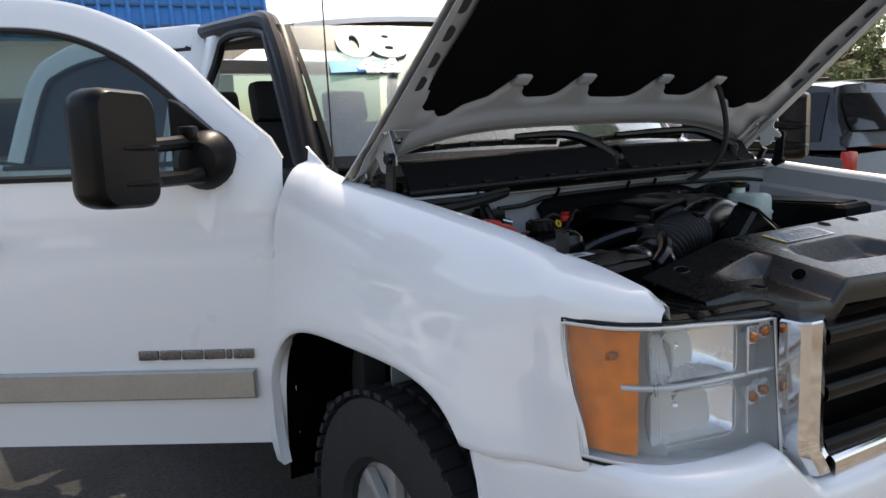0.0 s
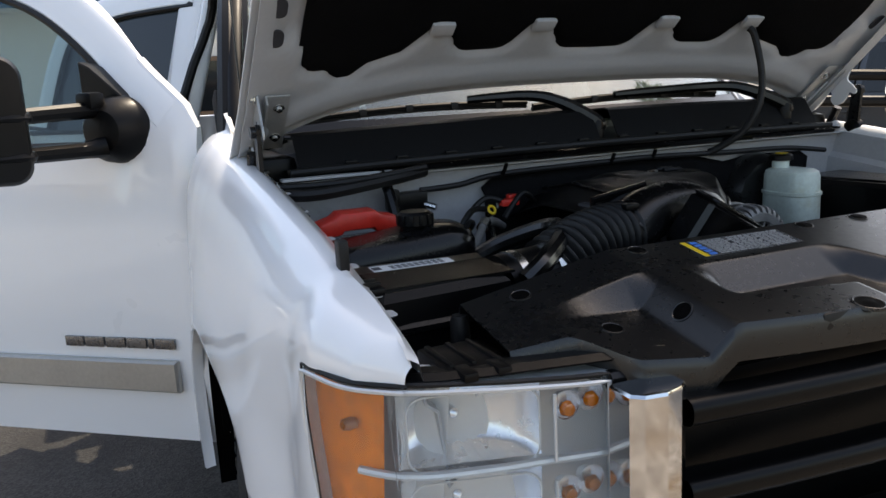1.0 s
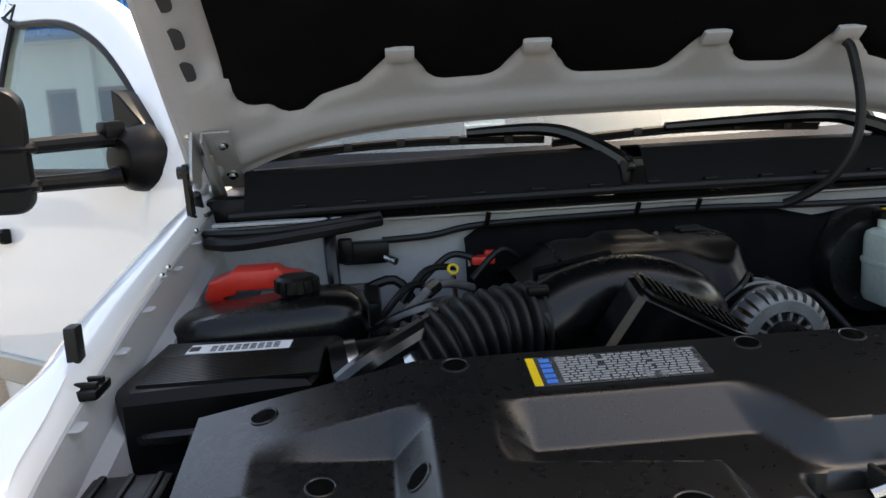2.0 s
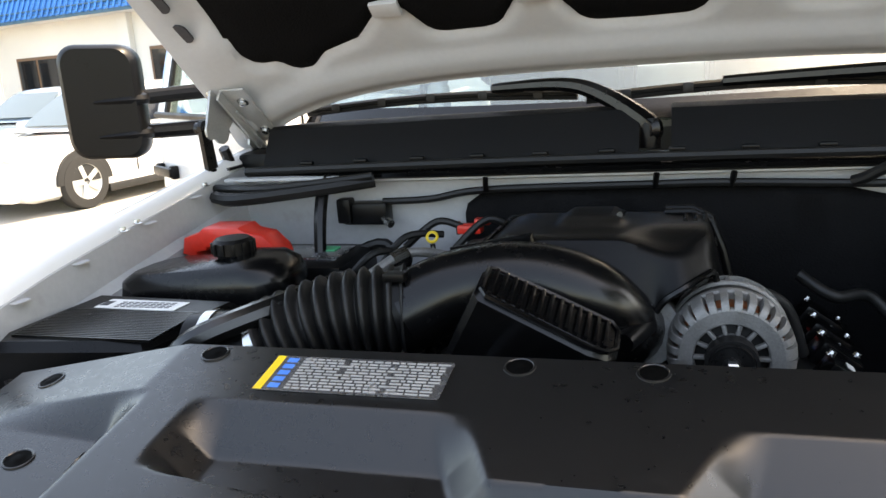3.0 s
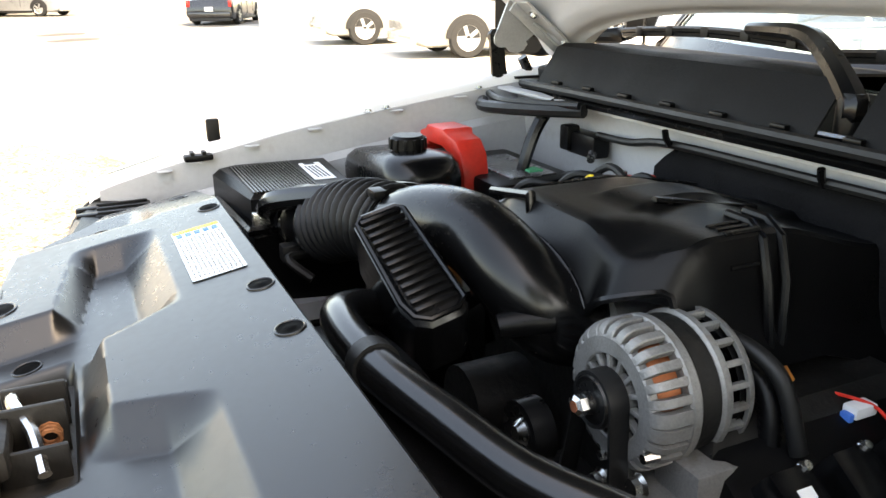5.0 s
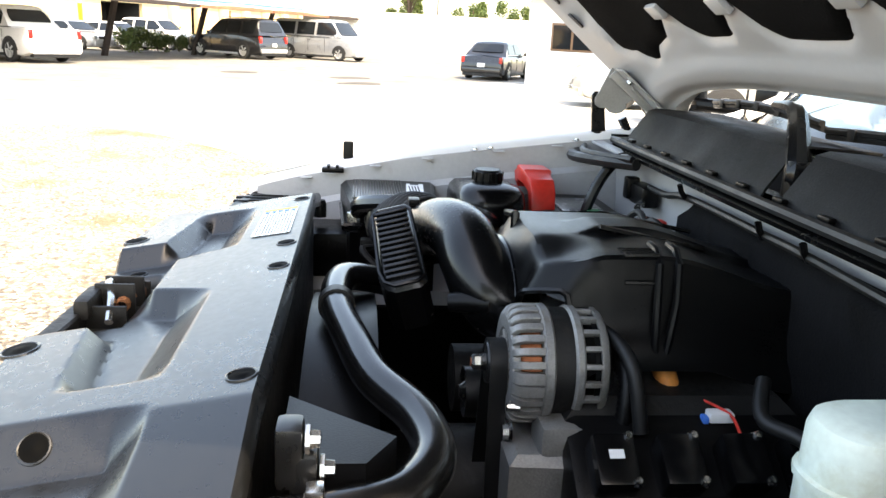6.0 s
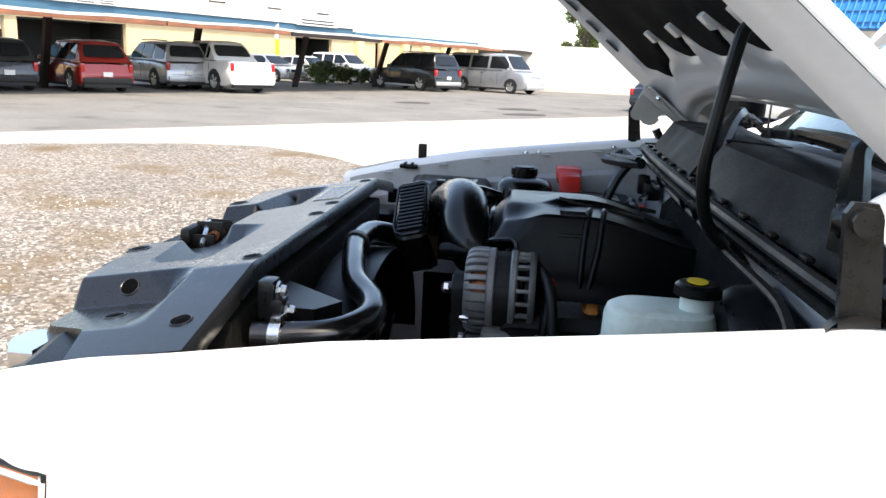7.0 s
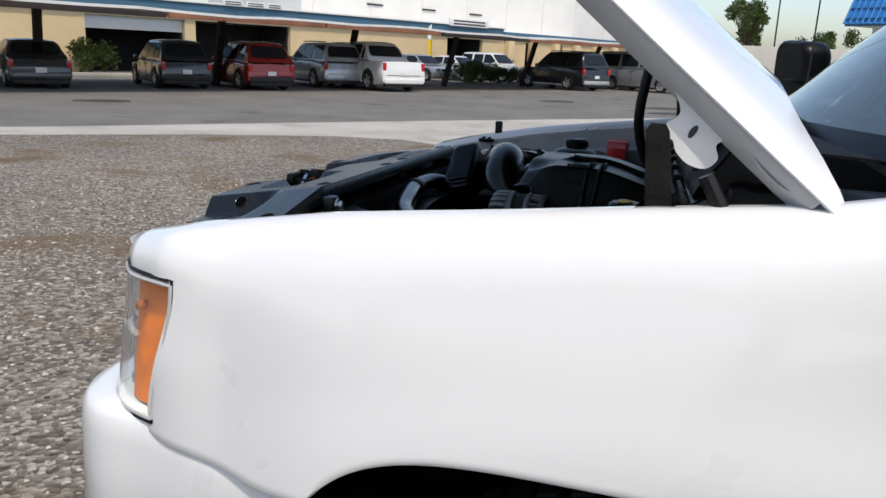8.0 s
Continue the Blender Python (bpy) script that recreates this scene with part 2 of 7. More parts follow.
TOP = [(0.10, 1.150), (0.130, 1.164), (0.140, 1.174), (0.152, 1.190), (0.17, 1.205), (0.20, 1.215), (0.24, 1.225), (0.30, 1.240), (0.38, 1.256), (0.55, 1.288), (0.7, 1.308), (1.0, 1.345), (1.25, 1.372), (1.39, 1.392), (1.46, 1.405), (1.51, 1.420), (1.56, 1.442), (1.60, 1.466)]


def top_at(y, s):
    """Height of the fender's crest; the truck leans a little to its left."""
    return between(y, TOP) + (0.004 if s < 0 else -0.012) * ease(0.1, 0.9, y)


def fender_x(y, z, s):
    """Half width of the fender's outer skin."""
    top = top_at(y, s)
    d = min(top, 1.396 + (0.004 if s < 0 else -0.012) + 0.1 * max(0.0, y - 1.36)) - z
    if d < 0:
        return 0.872 - 0.3 * min(0.05, -d)
    x = 0.872 + 0.118 * math.sqrt(max(0.0, 1 - max(0.0, 1 - d / 0.24) ** 2.2)) if d < 0.24 else 0.99
    x += 0.012 * ease(0.10, 0.45, d)
    r = math.hypot((y - WHEEL_Y) * 1.0, (z - WHEEL_Z))
    x += 0.022 * (1 - ease(0.58, 0.86, r)) * ease(0.10, 0.36, d)
    # the nose draws in towards the lamp
    x -= 0.035 * (1 - ease(0.25, 0.62, y)) * ease(0.02, 0.2, d)
    return x


def seam_drop(y, s):
    """Fall of the joint between fender and bumper below its height at the lamp."""
    return 0.003 + 0.040 * min(1.0, max(0.0, (y - 0.27) / 0.20))


def seam_z(y, s):
    """Height of the joint between fender and bumper."""
    return 0.917 - seam_drop(y, s)


LAMP_TOP = 1.162
# the lamp's upper edge lies a little behind its lower one
NOSE_TOP = [(x - (0.012 if x > 0.95 else 0.016), y + (0.004 if x > 0.95 else 0.012 if x > 0.92 else 0.028)) for x, y in NOSE]


def rear_edge(y, z):
    """How far the fender's curved rear edge reaches past a straight cut."""
    edge = between(z, [(0.49, 1.535), (0.54, 1.570), (0.64, 1.615), (0.78, 1.632), (0.94, 1.605), (1.17, 1.530), (1.36, 1.500), (1.44, 1.512), (1.48, 1.530)])
    return (edge - 1.60) * ease(1.20, 1.60, y)


def fender(s):
    g = Geo()
    front = [0.160 + (0.305 - 0.160) * i / 16 for i in range(16)]
    ys = [0.305 + (1.600 - 0.305) * i / 84 for i in range(85)]
    upper, lower = [], []
    for y in front + ys:
        k = abs(y - WHEEL_Y) / ARCH_Y
        low = WHEEL_Z + ARCH_Z * (1 - k ** 4) ** 0.25 if k < 1 else 0.0
        if y < 0.72:
            low = max(low, seam_z(y, s) - 0.02)
        low = max(low, 0.50)
        top = top_at(y, s)
        split = min(top - 0.002, LAMP_TOP)
        nose_x = between(-y, [(-q[1], q[0]) for q in NOSE_TOP]) + 0.003
        row = [(s * 0.848, y, top - 0.035), (s * 0.852, y, top - 0.012), (s * 0.868, y, top - 0.002)]
        for j in range(25):
            u = (j / 24) ** 1.4
            z = top + (split - top) * u
            xa = fender_x(y, z, s)
            v = 1 - (1 - j / 24) ** 2.2
            xb = 0.862 + (max(nose_x, 0.866) - 0.862) * v
            k = min(1.0, max(0.0, 1 - (nose_x - xb) * 0.65 / 0.045))
            zb = split + (top - split) * (1 - k ** 2.4) ** (1 / 2.4)
            w = 1 - ease(0.26, 0.42, y)
            row.append((s * (xa + (xb - xa) * w), y, z + (zb - z) * w))
        if y < 0.305:
            row += [(row[-1][0] - s * 0.010, y + 0.006, split - 0.003)]
        else:
            row += [(row[-1][0] - s * 0.0001, y, split)]
        upper.append(row)
        if y >= 0.305:
            row2 = []
            for j in range(25):
                z = split + (low - split) * j / 24
                shift = 0.055 * (1 - ease(0.90, 1.15, z)) * (1 - ease(0.305, 0.43, y))
                yy = y - shift
                nx = between(-yy, [(-q[1], q[0]) for q in NOSE]) + 0.003
                nt = between(-yy, [(-q[1], q[0]) for q in NOSE_TOP]) + 0.003
                nx = nt + (nx - nt) * ease(0.0, 0.16, split - z)
                xa = fender_x(yy, z, s)
                w = (1 - ease(0.26, 0.42, yy))
                row2.append((s * (xa + (nx - xa) * w), yy, z))
            row2 = [(x, yy + rear_edge(yy, z), z) for x, yy, z in row2]
            x, yy, z = row2[-1]
            row2 += [(x - s * 0.004, yy, z - 0.006), (x - s * 0.03, yy, z - 0.002)]
            lower.append(row2)
        upper[-1] = [(x, yy + rear_edge(yy, z), z) for x, yy, z in upper[-1]]
    g.grid([r[:-1] for r in upper])
    g.grid([r[-2:] for r in upper[:16]])
    g.grid(lower)
    return part("fender", g, WHITE, truck, "white front fender with flared wheel arch", 50)


fender_right, fender_left = fender(-1), fender(1)


def wheel(x, y, s, parent):
    m = Matrix.Translation((x, y, 0.41)) @ Matrix.Rotation(radians(90) * s, 4, "Y")
    g = Geo().lathe([(0.22, -0.12), (0.34, -0.125), (0.392, -0.11), (0.408, -0.07), (0.408, 0.07), (0.392, 0.11), (0.34, 0.125), (0.235, 0.12), (0.215, 0.1), (0.215, -0.1), (0.22, -0.12)], m, 48)
    ob = part("wheel", g, TYRE, parent, "black all-terrain tyre")
    g = Geo()
    for i in range(44):
        a = 2 * math.pi * i / 44
        for k, off in ((-0.085, 0.0), (0.0, 0.5), (0.085, 0.0)):
            b = a + off * 2 * math.pi / 44
            mm = m @ Matrix.Rotation(b, 4, "Z") @ Matrix.Translation((0.411, 0, k))
            g.box((0, 0, 0), (0.014, 0.036, 0.066), 0.0, mm)
    part("tread", g, TYRE, ob)
    g = Geo().lathe([(0.235, 0.118), (0.225, 0.10), (0.205, 0.06), (0.10, 0.05), (0.075, 0.085), (0.06, 0.095), (0.0, 0.096)], m, 40)
    for i in range(8):
        g.box((0.15, 0, 0.075), (0.12, 0.045, 0.03), 0.008, m @ Matrix.Rotation(2 * math.pi * i / 8, 4, "Z"))
    part("rim", g, ZINC, ob, "silver alloy rim")
    return ob


for sx in (-1, 1):
    wheel(sx * 0.83, WHEEL_Y, sx, truck)
    wheel(sx * 0.83, WHEEL_Y + 3.65, sx, truck)
    # wheel house
    g = Geo()
    curve = [(WHEEL_Y - ARCH_Y - 0.004, 0.45)] + [(WHEEL_Y - (ARCH_Y + 0.002) * math.cos(math.pi * k / 32), WHEEL_Z + (ARCH_Z + 0.006) * max(0.0, 1 - math.cos(math.pi * k / 32) ** 4) ** 0.25) for k in range(33)] + [(WHEEL_Y + ARCH_Y + 0.004, 0.45)]
    g.grid([[(sx * xx, y, z) for y, z in curve] for xx in (0.982, 0.55)])
    g.prism([(WHEEL_Y - 0.56, 0.4), (WHEEL_Y + 0.56, 0.4), (WHEEL_Y + 0.56, 0.98), (WHEEL_Y - 0.56, 0.98)], 0, 0.02, Matrix(((0, 0, 1, sx * 0.55), (1, 0, 0, 0), (0, 1, 0, 0), (0, 0, 0, 1))))
    g.box((sx * 0.83, 1.545, 0.95), (0.26, 0.03, 0.75), 0.005)
    g.box((sx * 0.62, WHEEL_Y, 0.75), (0.1, 1.1, 0.5), 0.02)
    part("wheel_liner", g, RECESS_SHADE, truck, "black wheel arch liner, deepened for shade")


# ---- front: lamps, grille, bumper ----
def nose_points():
    return smooth_line([(x, y, 0) for x, y in NOSE], 6)


def headlamp(s):
    pts = [p for p in nose_points() if 0.088 - 0.02 < p.y < 0.315 and p.x > 0.635]
    ob = None

    def skin(inset, z0, z1, sel=None, lean=0.012, n=6):
        rows = []
        for k in range(n + 1):
            z = z0 + (z1 - z0) * k / n
            row = []
            for i, p in enumerate(sel or pts):
                d = Vector((-0.55, 1.0, 0)).normalized() if p.x < 0.9 else Vector((-1, 0.35, 0)).normalized()
                q = p + d * (inset + (lean + 0.022 * ease(0.955, 0.90, p.x)) * (z - 0.92) / 0.24)
                slant = 0.045 * ease(0.15, 0.31, p.y) * (1 - ease(0.90, 1.15, z))
                drop = 0.030 * ease(0.86, 0.64, p.x) * (1 - (z - 0.925) / 0.232) + 0.014 * ease(0.90, 0.64, p.x) * ((z - 0.925) / 0.232)
                row.append((s * (q.x - 0.25 * slant), q.y - slant, z - drop))
            rows.append(row)
        return rows

    bottom, top = 0.906, 1.160
    g = Geo().grid(skin(0.075, bottom, top))
    ob = part("headlamp", g, SILVER_MATT, truck, "large wraparound headlamp with amber side marker", 40)
    g = Geo().grid(skin(0.0, bottom, top))
    lens = part("lens", g, LENS, ob, "clear plastic lens", thick=0.003)
    lens.visible_shadow = False
    amber = [p for p in pts if p.x > 0.926]
    amber = [q for q in amber if q.y < 0.312]
    g = Geo().grid(skin(0.022, bottom + 0.016, top - 0.018, amber, n=14))
    part("side_marker", g, AMBER, ob, "orange marker lens", 25)
    # shelves that close the bowl above, below and at its ends
    outer, inner_ = skin(0.004, bottom, top), skin(0.075, bottom, top)
    g = Geo()
    for k in (0, -1):
        g.grid([outer[k], inner_[k]])
        g.grid([[r[k] for r in outer], [r[k] for r in inner_]])
    part("lamp_shelf", g, SILVER_MATT, ob, "pale grey lamp surround", 30)
    part("marker_bulb", Geo().lathe([(0, 0.012), (0.007, 0.009), (0.009, 0.0), (0.007, -0.009), (0, -0.012)], pose(s * 0.926, 0.226, 1.10, 0, 90, 0), 14), BULB_ORANGE, ob, "dark orange marker bulb")
    # two stacked lamp bowls and small park lamps beside them
    for zc in (1.098, 0.985):
        g = Geo()
        a, b = Vector((s * 0.880, 0.172, zc)), Vector((s * 0.706, 0.128, zc))
        rows = []
        for i in range(25):
            t = i / 24
            c = a.lerp(b, t)
            depth = 0.055 * math.sin(math.pi * t) ** 0.5 + (0.004 if i % 2 else 0.0) * ease(0, 0.1, t) * ease(1, 0.9, t)
            row = []
            for j in range(13):
                u = j / 12 * 2 - 1
                row.append((c.x, c.y + 0.005 + depth * math.sqrt(max(0, 1 - u * u)) ** 0.6, zc + 0.051 * u))
            rows.append(row)
        g.grid(rows)
        part("reflector", g, SILVER, ob, "bright fluted lamp reflector", 60)
        g = Geo().lathe([(0.0, -0.012), (0.006, -0.010), (0.007, 0.012), (0.0, 0.02)], pose(s * 0.80, 0.20, zc + 0.004, 90, 0, 0), 14)
        part("bulb", g, SILVER, ob, "headlamp bulb shield")
        ring = [a.lerp(b, 0.5) + (b - a) * (u / 0.18) + Vector((0, -0.008, v - 0.004)) for u, v in rounded(0.166, 0.098, 0.022, 5)]
        part("bezel", Geo().tube(ring + [ring[0]], 0.0016, 6, False), SILVER_MATT, ob)
        for dx, dz in ((0.0, 0.0), (-0.034, 0.006)):
            g = Geo().lathe([(0.0, 0.022), (0.012, 0.016), (0.0185, 0.0), (0.0195, -0.003)], pose(s * (0.682 + dx), 0.112, zc + 0.018 + dz, -90, 0, 0), 18)
            bowl = part("park_reflector", g, SILVER, ob)
            g = Geo().lathe([(0.0, 0.010), (0.008, 0.007), (0.0105, 0.0), (0.008, -0.007), (0.0, -0.009)], pose(s * (0.682 + dx), 0.108, zc + 0.014 + dz, 90, 0, 0), 14)
            part("park_bulb", g, BULB_ORANGE, bowl, "amber bulb")
        g = Geo().tube([(s * 0.699, 0.107, zc - 0.052), (s * 0.699, 0.107, zc + 0.036)], 0.0022, 6)
        part("divider", g, SILVER_MATT, ob)
    # clear rib across the middle and the dark gasket round the lamp
    mid = [r for r in skin(0.012, 1.038, 1.052, n=1)]
    g = Geo().tube([((a[0] + b[0]) / 2, (a[1] + b[1]) / 2, 1.045) for a, b in zip(*mid)][7:], 0.0055, 8)
    part("rib", g, SILVER_MATT, ob)
    e = skin(0.002, bottom, top, n=8)
    ring = e[0] + [r[-1] for r in e[1:-1]] + e[-1][::-1] + [r[0] for r in e[-2:0:-1]]
    ring = [tuple(p) for p in ring]
    g = Geo().tube(ring + [ring[0]], 0.0036, 6, False)
    part("gasket", g, RUBBER, ob, "dark rubber gasket")
    e = skin(-0.001, bottom + 0.008, top - 0.008, n=8)
    ring = e[0] + [r[-1] for r in e[1:-1]] + e[-1][::-1] + [r[0] for r in e[-2:0:-1]]
    g = Geo().tube([tuple(p) for p in ring] + [tuple(ring[0])], 0.0034, 6, False)
    part("lens_rim", g, SILVER_MATT, ob)
    return ob


headlamp(-1)
headlamp(1)

# bumper: painted cap with a rolled top
g = Geo()
half = [(0.998, 0.66), (0.992, 0.56), (0.984, 0.46), (0.973, 0.36), (0.960, 0.24), (0.952, 0.135), (0.90, 0.065), (0.82, 0.030), (0.72, 0.02), (0.6, 0.002), (0.3, -0.02), (0, -0.025)]
line = smooth_line([(x, y, 0) for x, y in half], 6)
line = line + [Vector((-p.x, p.y, 0)) for p in line[-2::-1]]


def arch_front(z, s):
    """Where the wheel arch cuts the bumper's end."""
    return WHEEL_Y - ARCH_Y * max(0.0, 1 - (max(0, z - WHEEL_Z) / ARCH_Z) ** 4) ** 0.25


def bumper_row(off, z):
    row = []
    for p in line:
        d = (Vector((0, 0.9, 0)) - Vector((p.x * 0.75, p.y, 0))).normalized()
        q = p + d * off if p.y < 0.4 else p + Vector((-off if p.x > 0 else off, 0, 0))
        h = z - seam_drop(p.y, p.x) * ease(0.14, 0.26, p.y) * ease(0.70, 0.90, z) - 0.082 * ease(0.72, 0.60, abs(p.x)) * ease(0.68, 0.90, z) * (1 - ease(0.15, 0.3, p.y))
        row.append((q.x, min(q.y, arch_front(h, q.x)), h))
    return row


g.grid([bumper_row(off, z) for off, z in [(0.09, 0.914), (0.04, 0.917), (0.012, 0.908), (0.002, 0.895), (-0.003, 0.86), (-0.004, 0.80), (-0.006, 0.70), (0.004, 0.68), (0.03, 0.672)]])
bumper = part("front_bumper", g, WHITE, truck, "white painted front bumper cap", 45)
g = Geo().grid([bumper_row(off, z) for off, z in [(0.03, 0.672), (0.0, 0.66), (-0.012, 0.60), (-0.005, 0.50), (0.03, 0.46), (0.12, 0.45)]])
part("lower_bumper", g, PLASTIC, bumper, "black plastic lower bumper", 45)

# grille: chrome frame open at the top, dark bars
g = Geo()
sect = [(-0.044, 0.03), (-0.044, -0.012), (-0.030, -0.024), (0.0, -0.028), (0.026, -0.020), (0.043, -0.006), (0.043, 0.03)]
for s in (-1, 1):
    rows = []
    for z in (1.142, 1.138, 1.0, 0.92, 0.90, 0.89, 0.88, 0.87, 0.86, 0.85, 0.84):
        k = 1.0 if z < 1.14 else 0.94
        shift = 0.045 * ease(0.91, 0.83, z)
        rows.append([(s * (0.592 - shift) + a * k, 0.055 + b * k, z) for a, b in sect])
    g.grid(rows, True)
    g.f.append(tuple(len(g.v) - len(rows) * len(sect) + i for i in range(len(sect))))
rows = []
for i in range(9):
    x = -0.54 + 1.08 * i / 8
    rows.append([(x, 0.045 - 0.02 * (1 - (x / 0.54) ** 2) + a * 0.9, 0.842 + b) for a, b in rounded(0.05, 0.055, 0.016, 4)])
g.grid(rows, True)
grille = part("grille", g, CHROME, truck, "chrome grille surround with black bars", 22)
for k in range(3):
    z = 1.098 - k * 0.109
    rows = []
    for i in range(9):
        x = -0.545 + 1.09 * i / 8
        rows.append([(x, 0.066 - 0.03 * (1 - (x / 0.55) ** 2) + a, z + b) for a, b in rounded(0.055, 0.036, 0.014, 4)])
    part("grille_bar", Geo().grid(rows, True), PLASTIC, grille, "black grille bar")
g = Geo()
g.box((0, 0.125, 0.985), (1.15, 0.02, 0.33), 0.004)
part("grille_mesh", g, PLASTIC, grille, "dark grille insert")
g = Geo()
g.tube([(-0.62, 0.11, 1.135), (-0.3, 0.085, 1.14), (0.3, 0.085, 1.14), (0.62, 0.11, 1.135)], 0.014, 10, smooth=5)
part("cross_bar", g, PLASTIC_GLOSS, grille, "black upper cross bar")

# ---- hood, raised ----
SLOPE = radians(38.8)
HB = Vector((0, 1.255, 1.326))


def hood_point(x, a, lift=0.0):
    """A place on the hood: x across, a metres from its rear edge, lift above its underside."""
    crown = 0.095 * (1 - min(1.0, abs(x / 0.93) ** 3)) + 0.02 * ease(0.1, 1.2, a)
    n = Vector((0, math.sin(SLOPE), math.cos(SLOPE)))
    d = Vector((0, -math.cos(SLOPE), math.sin(SLOPE)))
    return Vector((x, 0, 0)) + HB + d * a + n * (crown + lift)


def hood_rear(x):
    return 0.150 * (1 - abs(x / 0.93) ** 6)


def hood_half(a):
    return between(a, [(0.0, 0.905), (0.2, 0.892), (0.6, 0.880), (1.0, 0.87), (1.12, 0.80), (1.22, 0.62)])


g = Geo()
rows = []
for i in range(31):
    u = i / 30
    row = []
    for j in range(41):
        v = j / 40 * 2 - 1
        x0 = 0.925 * v
        a = hood_rear(x0) + (1.24 - 0.11 * abs(v) ** 3 - hood_rear(x0)) * u
        a -= 0.028 * abs(v) ** 6 * (1 - u)
        x = hood_half(max(a, 0.0)) * v
        edge = 0.016 * ease(0.93, 1.0, abs(v)) + 0.02 * ease(0.93, 1.0, u)
        row.append(hood_point(x, a, 0.029 - edge))
    rows.append(row)
g.grid(rows)
hood = part("hood", g, WHITE, truck, "white hood raised on its hinges", 50, thick=-0.003)

# underside frame of pressed sheet round the liner
def scallop(x):
    if x > 0:
        x = -x
    return between(x, [(-0.775, 0.40), (-0.755, 0.305), (-0.735, 0.29), (-0.70, 0.285), (-0.675, 0.252), (-0.64, 0.250), (-0.605, 0.285), (-0.525, 0.308), (-0.47, 0.367), (-0.455, 0.385), (-0.43, 0.385), (-0.41, 0.355), (-0.38, 0.300), (-0.355, 0.292), (-0.275, 0.292), (-0.25, 0.300), (-0.215, 0.355), (-0.195, 0.380), (-0.16, 0.380), (-0.14, 0.355), (-0.10, 0.292), (-0.08, 0.284), (0.0, 0.282)])


def hood_inner(x, a):
    """Depth of the pressed underside: a trough where the liner sits, raised rim round it."""
    edge = scallop(x)
    lift = 0.0
    lift += 0.022 * ease(edge - 0.015, edge + 0.03, a) * ease(0.845, 0.80, abs(x))
    lift -= 0.010 * ease(0.015, 0.05, a - hood_rear(x)) * ease(0.12, 0.07, a - hood_rear(x))
    return lift


g = Geo()
rows = []
for i in range(61):
    u = (i / 60) ** 1.6
    row = []
    for j in range(101):
        v = j / 100 * 2 - 1
        x0 = 0.915 * v
        a0 = hood_rear(x0) + 0.012
        a = a0 + (1.215 - 0.11 * abs(v) ** 3 - a0) * u
        x = (hood_half(a) - 0.012) * v
        row.append(hood_point(x, a, hood_inner(x, a)))
    rows.append(row)
g.grid(rows)
inner = part("hood_frame", g, HOOD_SHADED, hood, "pressed-steel underside, shade in its white paint", 40, thick=0.002)

# turned-in flange along the hood's driver edge
rows = []
for i in range(31):
    a = 0.035 + 0.99 * i / 30
    h = hood_half(a)
    rows.append([hood_point(h - 0.001, a, 0.012), hood_point(h - 0.008, a, -0.002), hood_point(h - 0.040, a, -0.030), hood_point(h - 0.062, a, -0.024)])
part("side_flange", Geo().grid(rows), HOOD_SHADED, hood, "turned-in flange along the hood's edge, greyed for shade", 40, thick=0.002)

# felt liner with a scalloped rear edge
g = Geo()
rows = []
for i in range(25):
    u = i / 24
    row = []
    for j in range(121):
        x = -0.77 + 1.54 * j / 120
        a0 = scallop(x) + 0.004
        a1 = 1.10 - 0.10 * abs(x / 0.77) ** 4
        a = a0 + (a1 - a0) * (u ** 1.3)
        puff = 0.012 * min(1.0, min(u, 1 - u) * 12, (0.77 - abs(x)) * 25)
        ribs = 0.004 * math.sin(x * 22) * math.sin(a * 18) * min(1, u * 5)
        row.append(hood_point(x, a, 0.012 - puff + ribs))
    rows.append(row)
g.grid(rows)
part("liner", g, PAD, hood, "black felt hood liner with scalloped edge", 60, thick=0.004)
# liner clips and oblong slots in the side rails
for x in (-0.443, -0.178, 0.178, 0.443):
    q = hood_point(x, scallop(x) + 0.004, -0.006)
    g = Geo().box((0, 0, 0), (0.055, 0.035, 0.012), 0.003, Matrix.Translation(q) @ Matrix.Rotation(-SLOPE, 4, "X"))
    part("clip", g, HOOD_SHADED, hood, "painted liner tab")
for s in (-1, 1):
    for a in (0.425, 0.505, 0.59, 0.675, 0.76, 0.845):
        q = hood_point(s * 0.828, a, -0.001)
        m = Matrix.Translation(q) @ Matrix.Rotation(-SLOPE, 4, "X")
        # dark plate stands for the shade inside the slot
        g = Geo().prism(rounded(0.03, 0.048, 0.014, 4), 0, 0.004, m)
        part("slot", g, INK_SHADE, hood, "oblong slot, a dark plate for its inner shade")
# weatherstrip, washer hose and cowl-side bolts
g = Geo().tube([hood_point(0.443, 0.37, -0.012), hood_point(0.452, 0.365, -0.035), (0.462, 0.985, 1.50), (0.450, 0.978, 1.42), (0.415, 0.995, 1.35), (0.365, 1.030, 1.308), (0.34, 1.045, 1.295)], 0.0095, 10, smooth=6)
part("washer_hose", g, RUBBER, hood, "black washer hose to the hood")


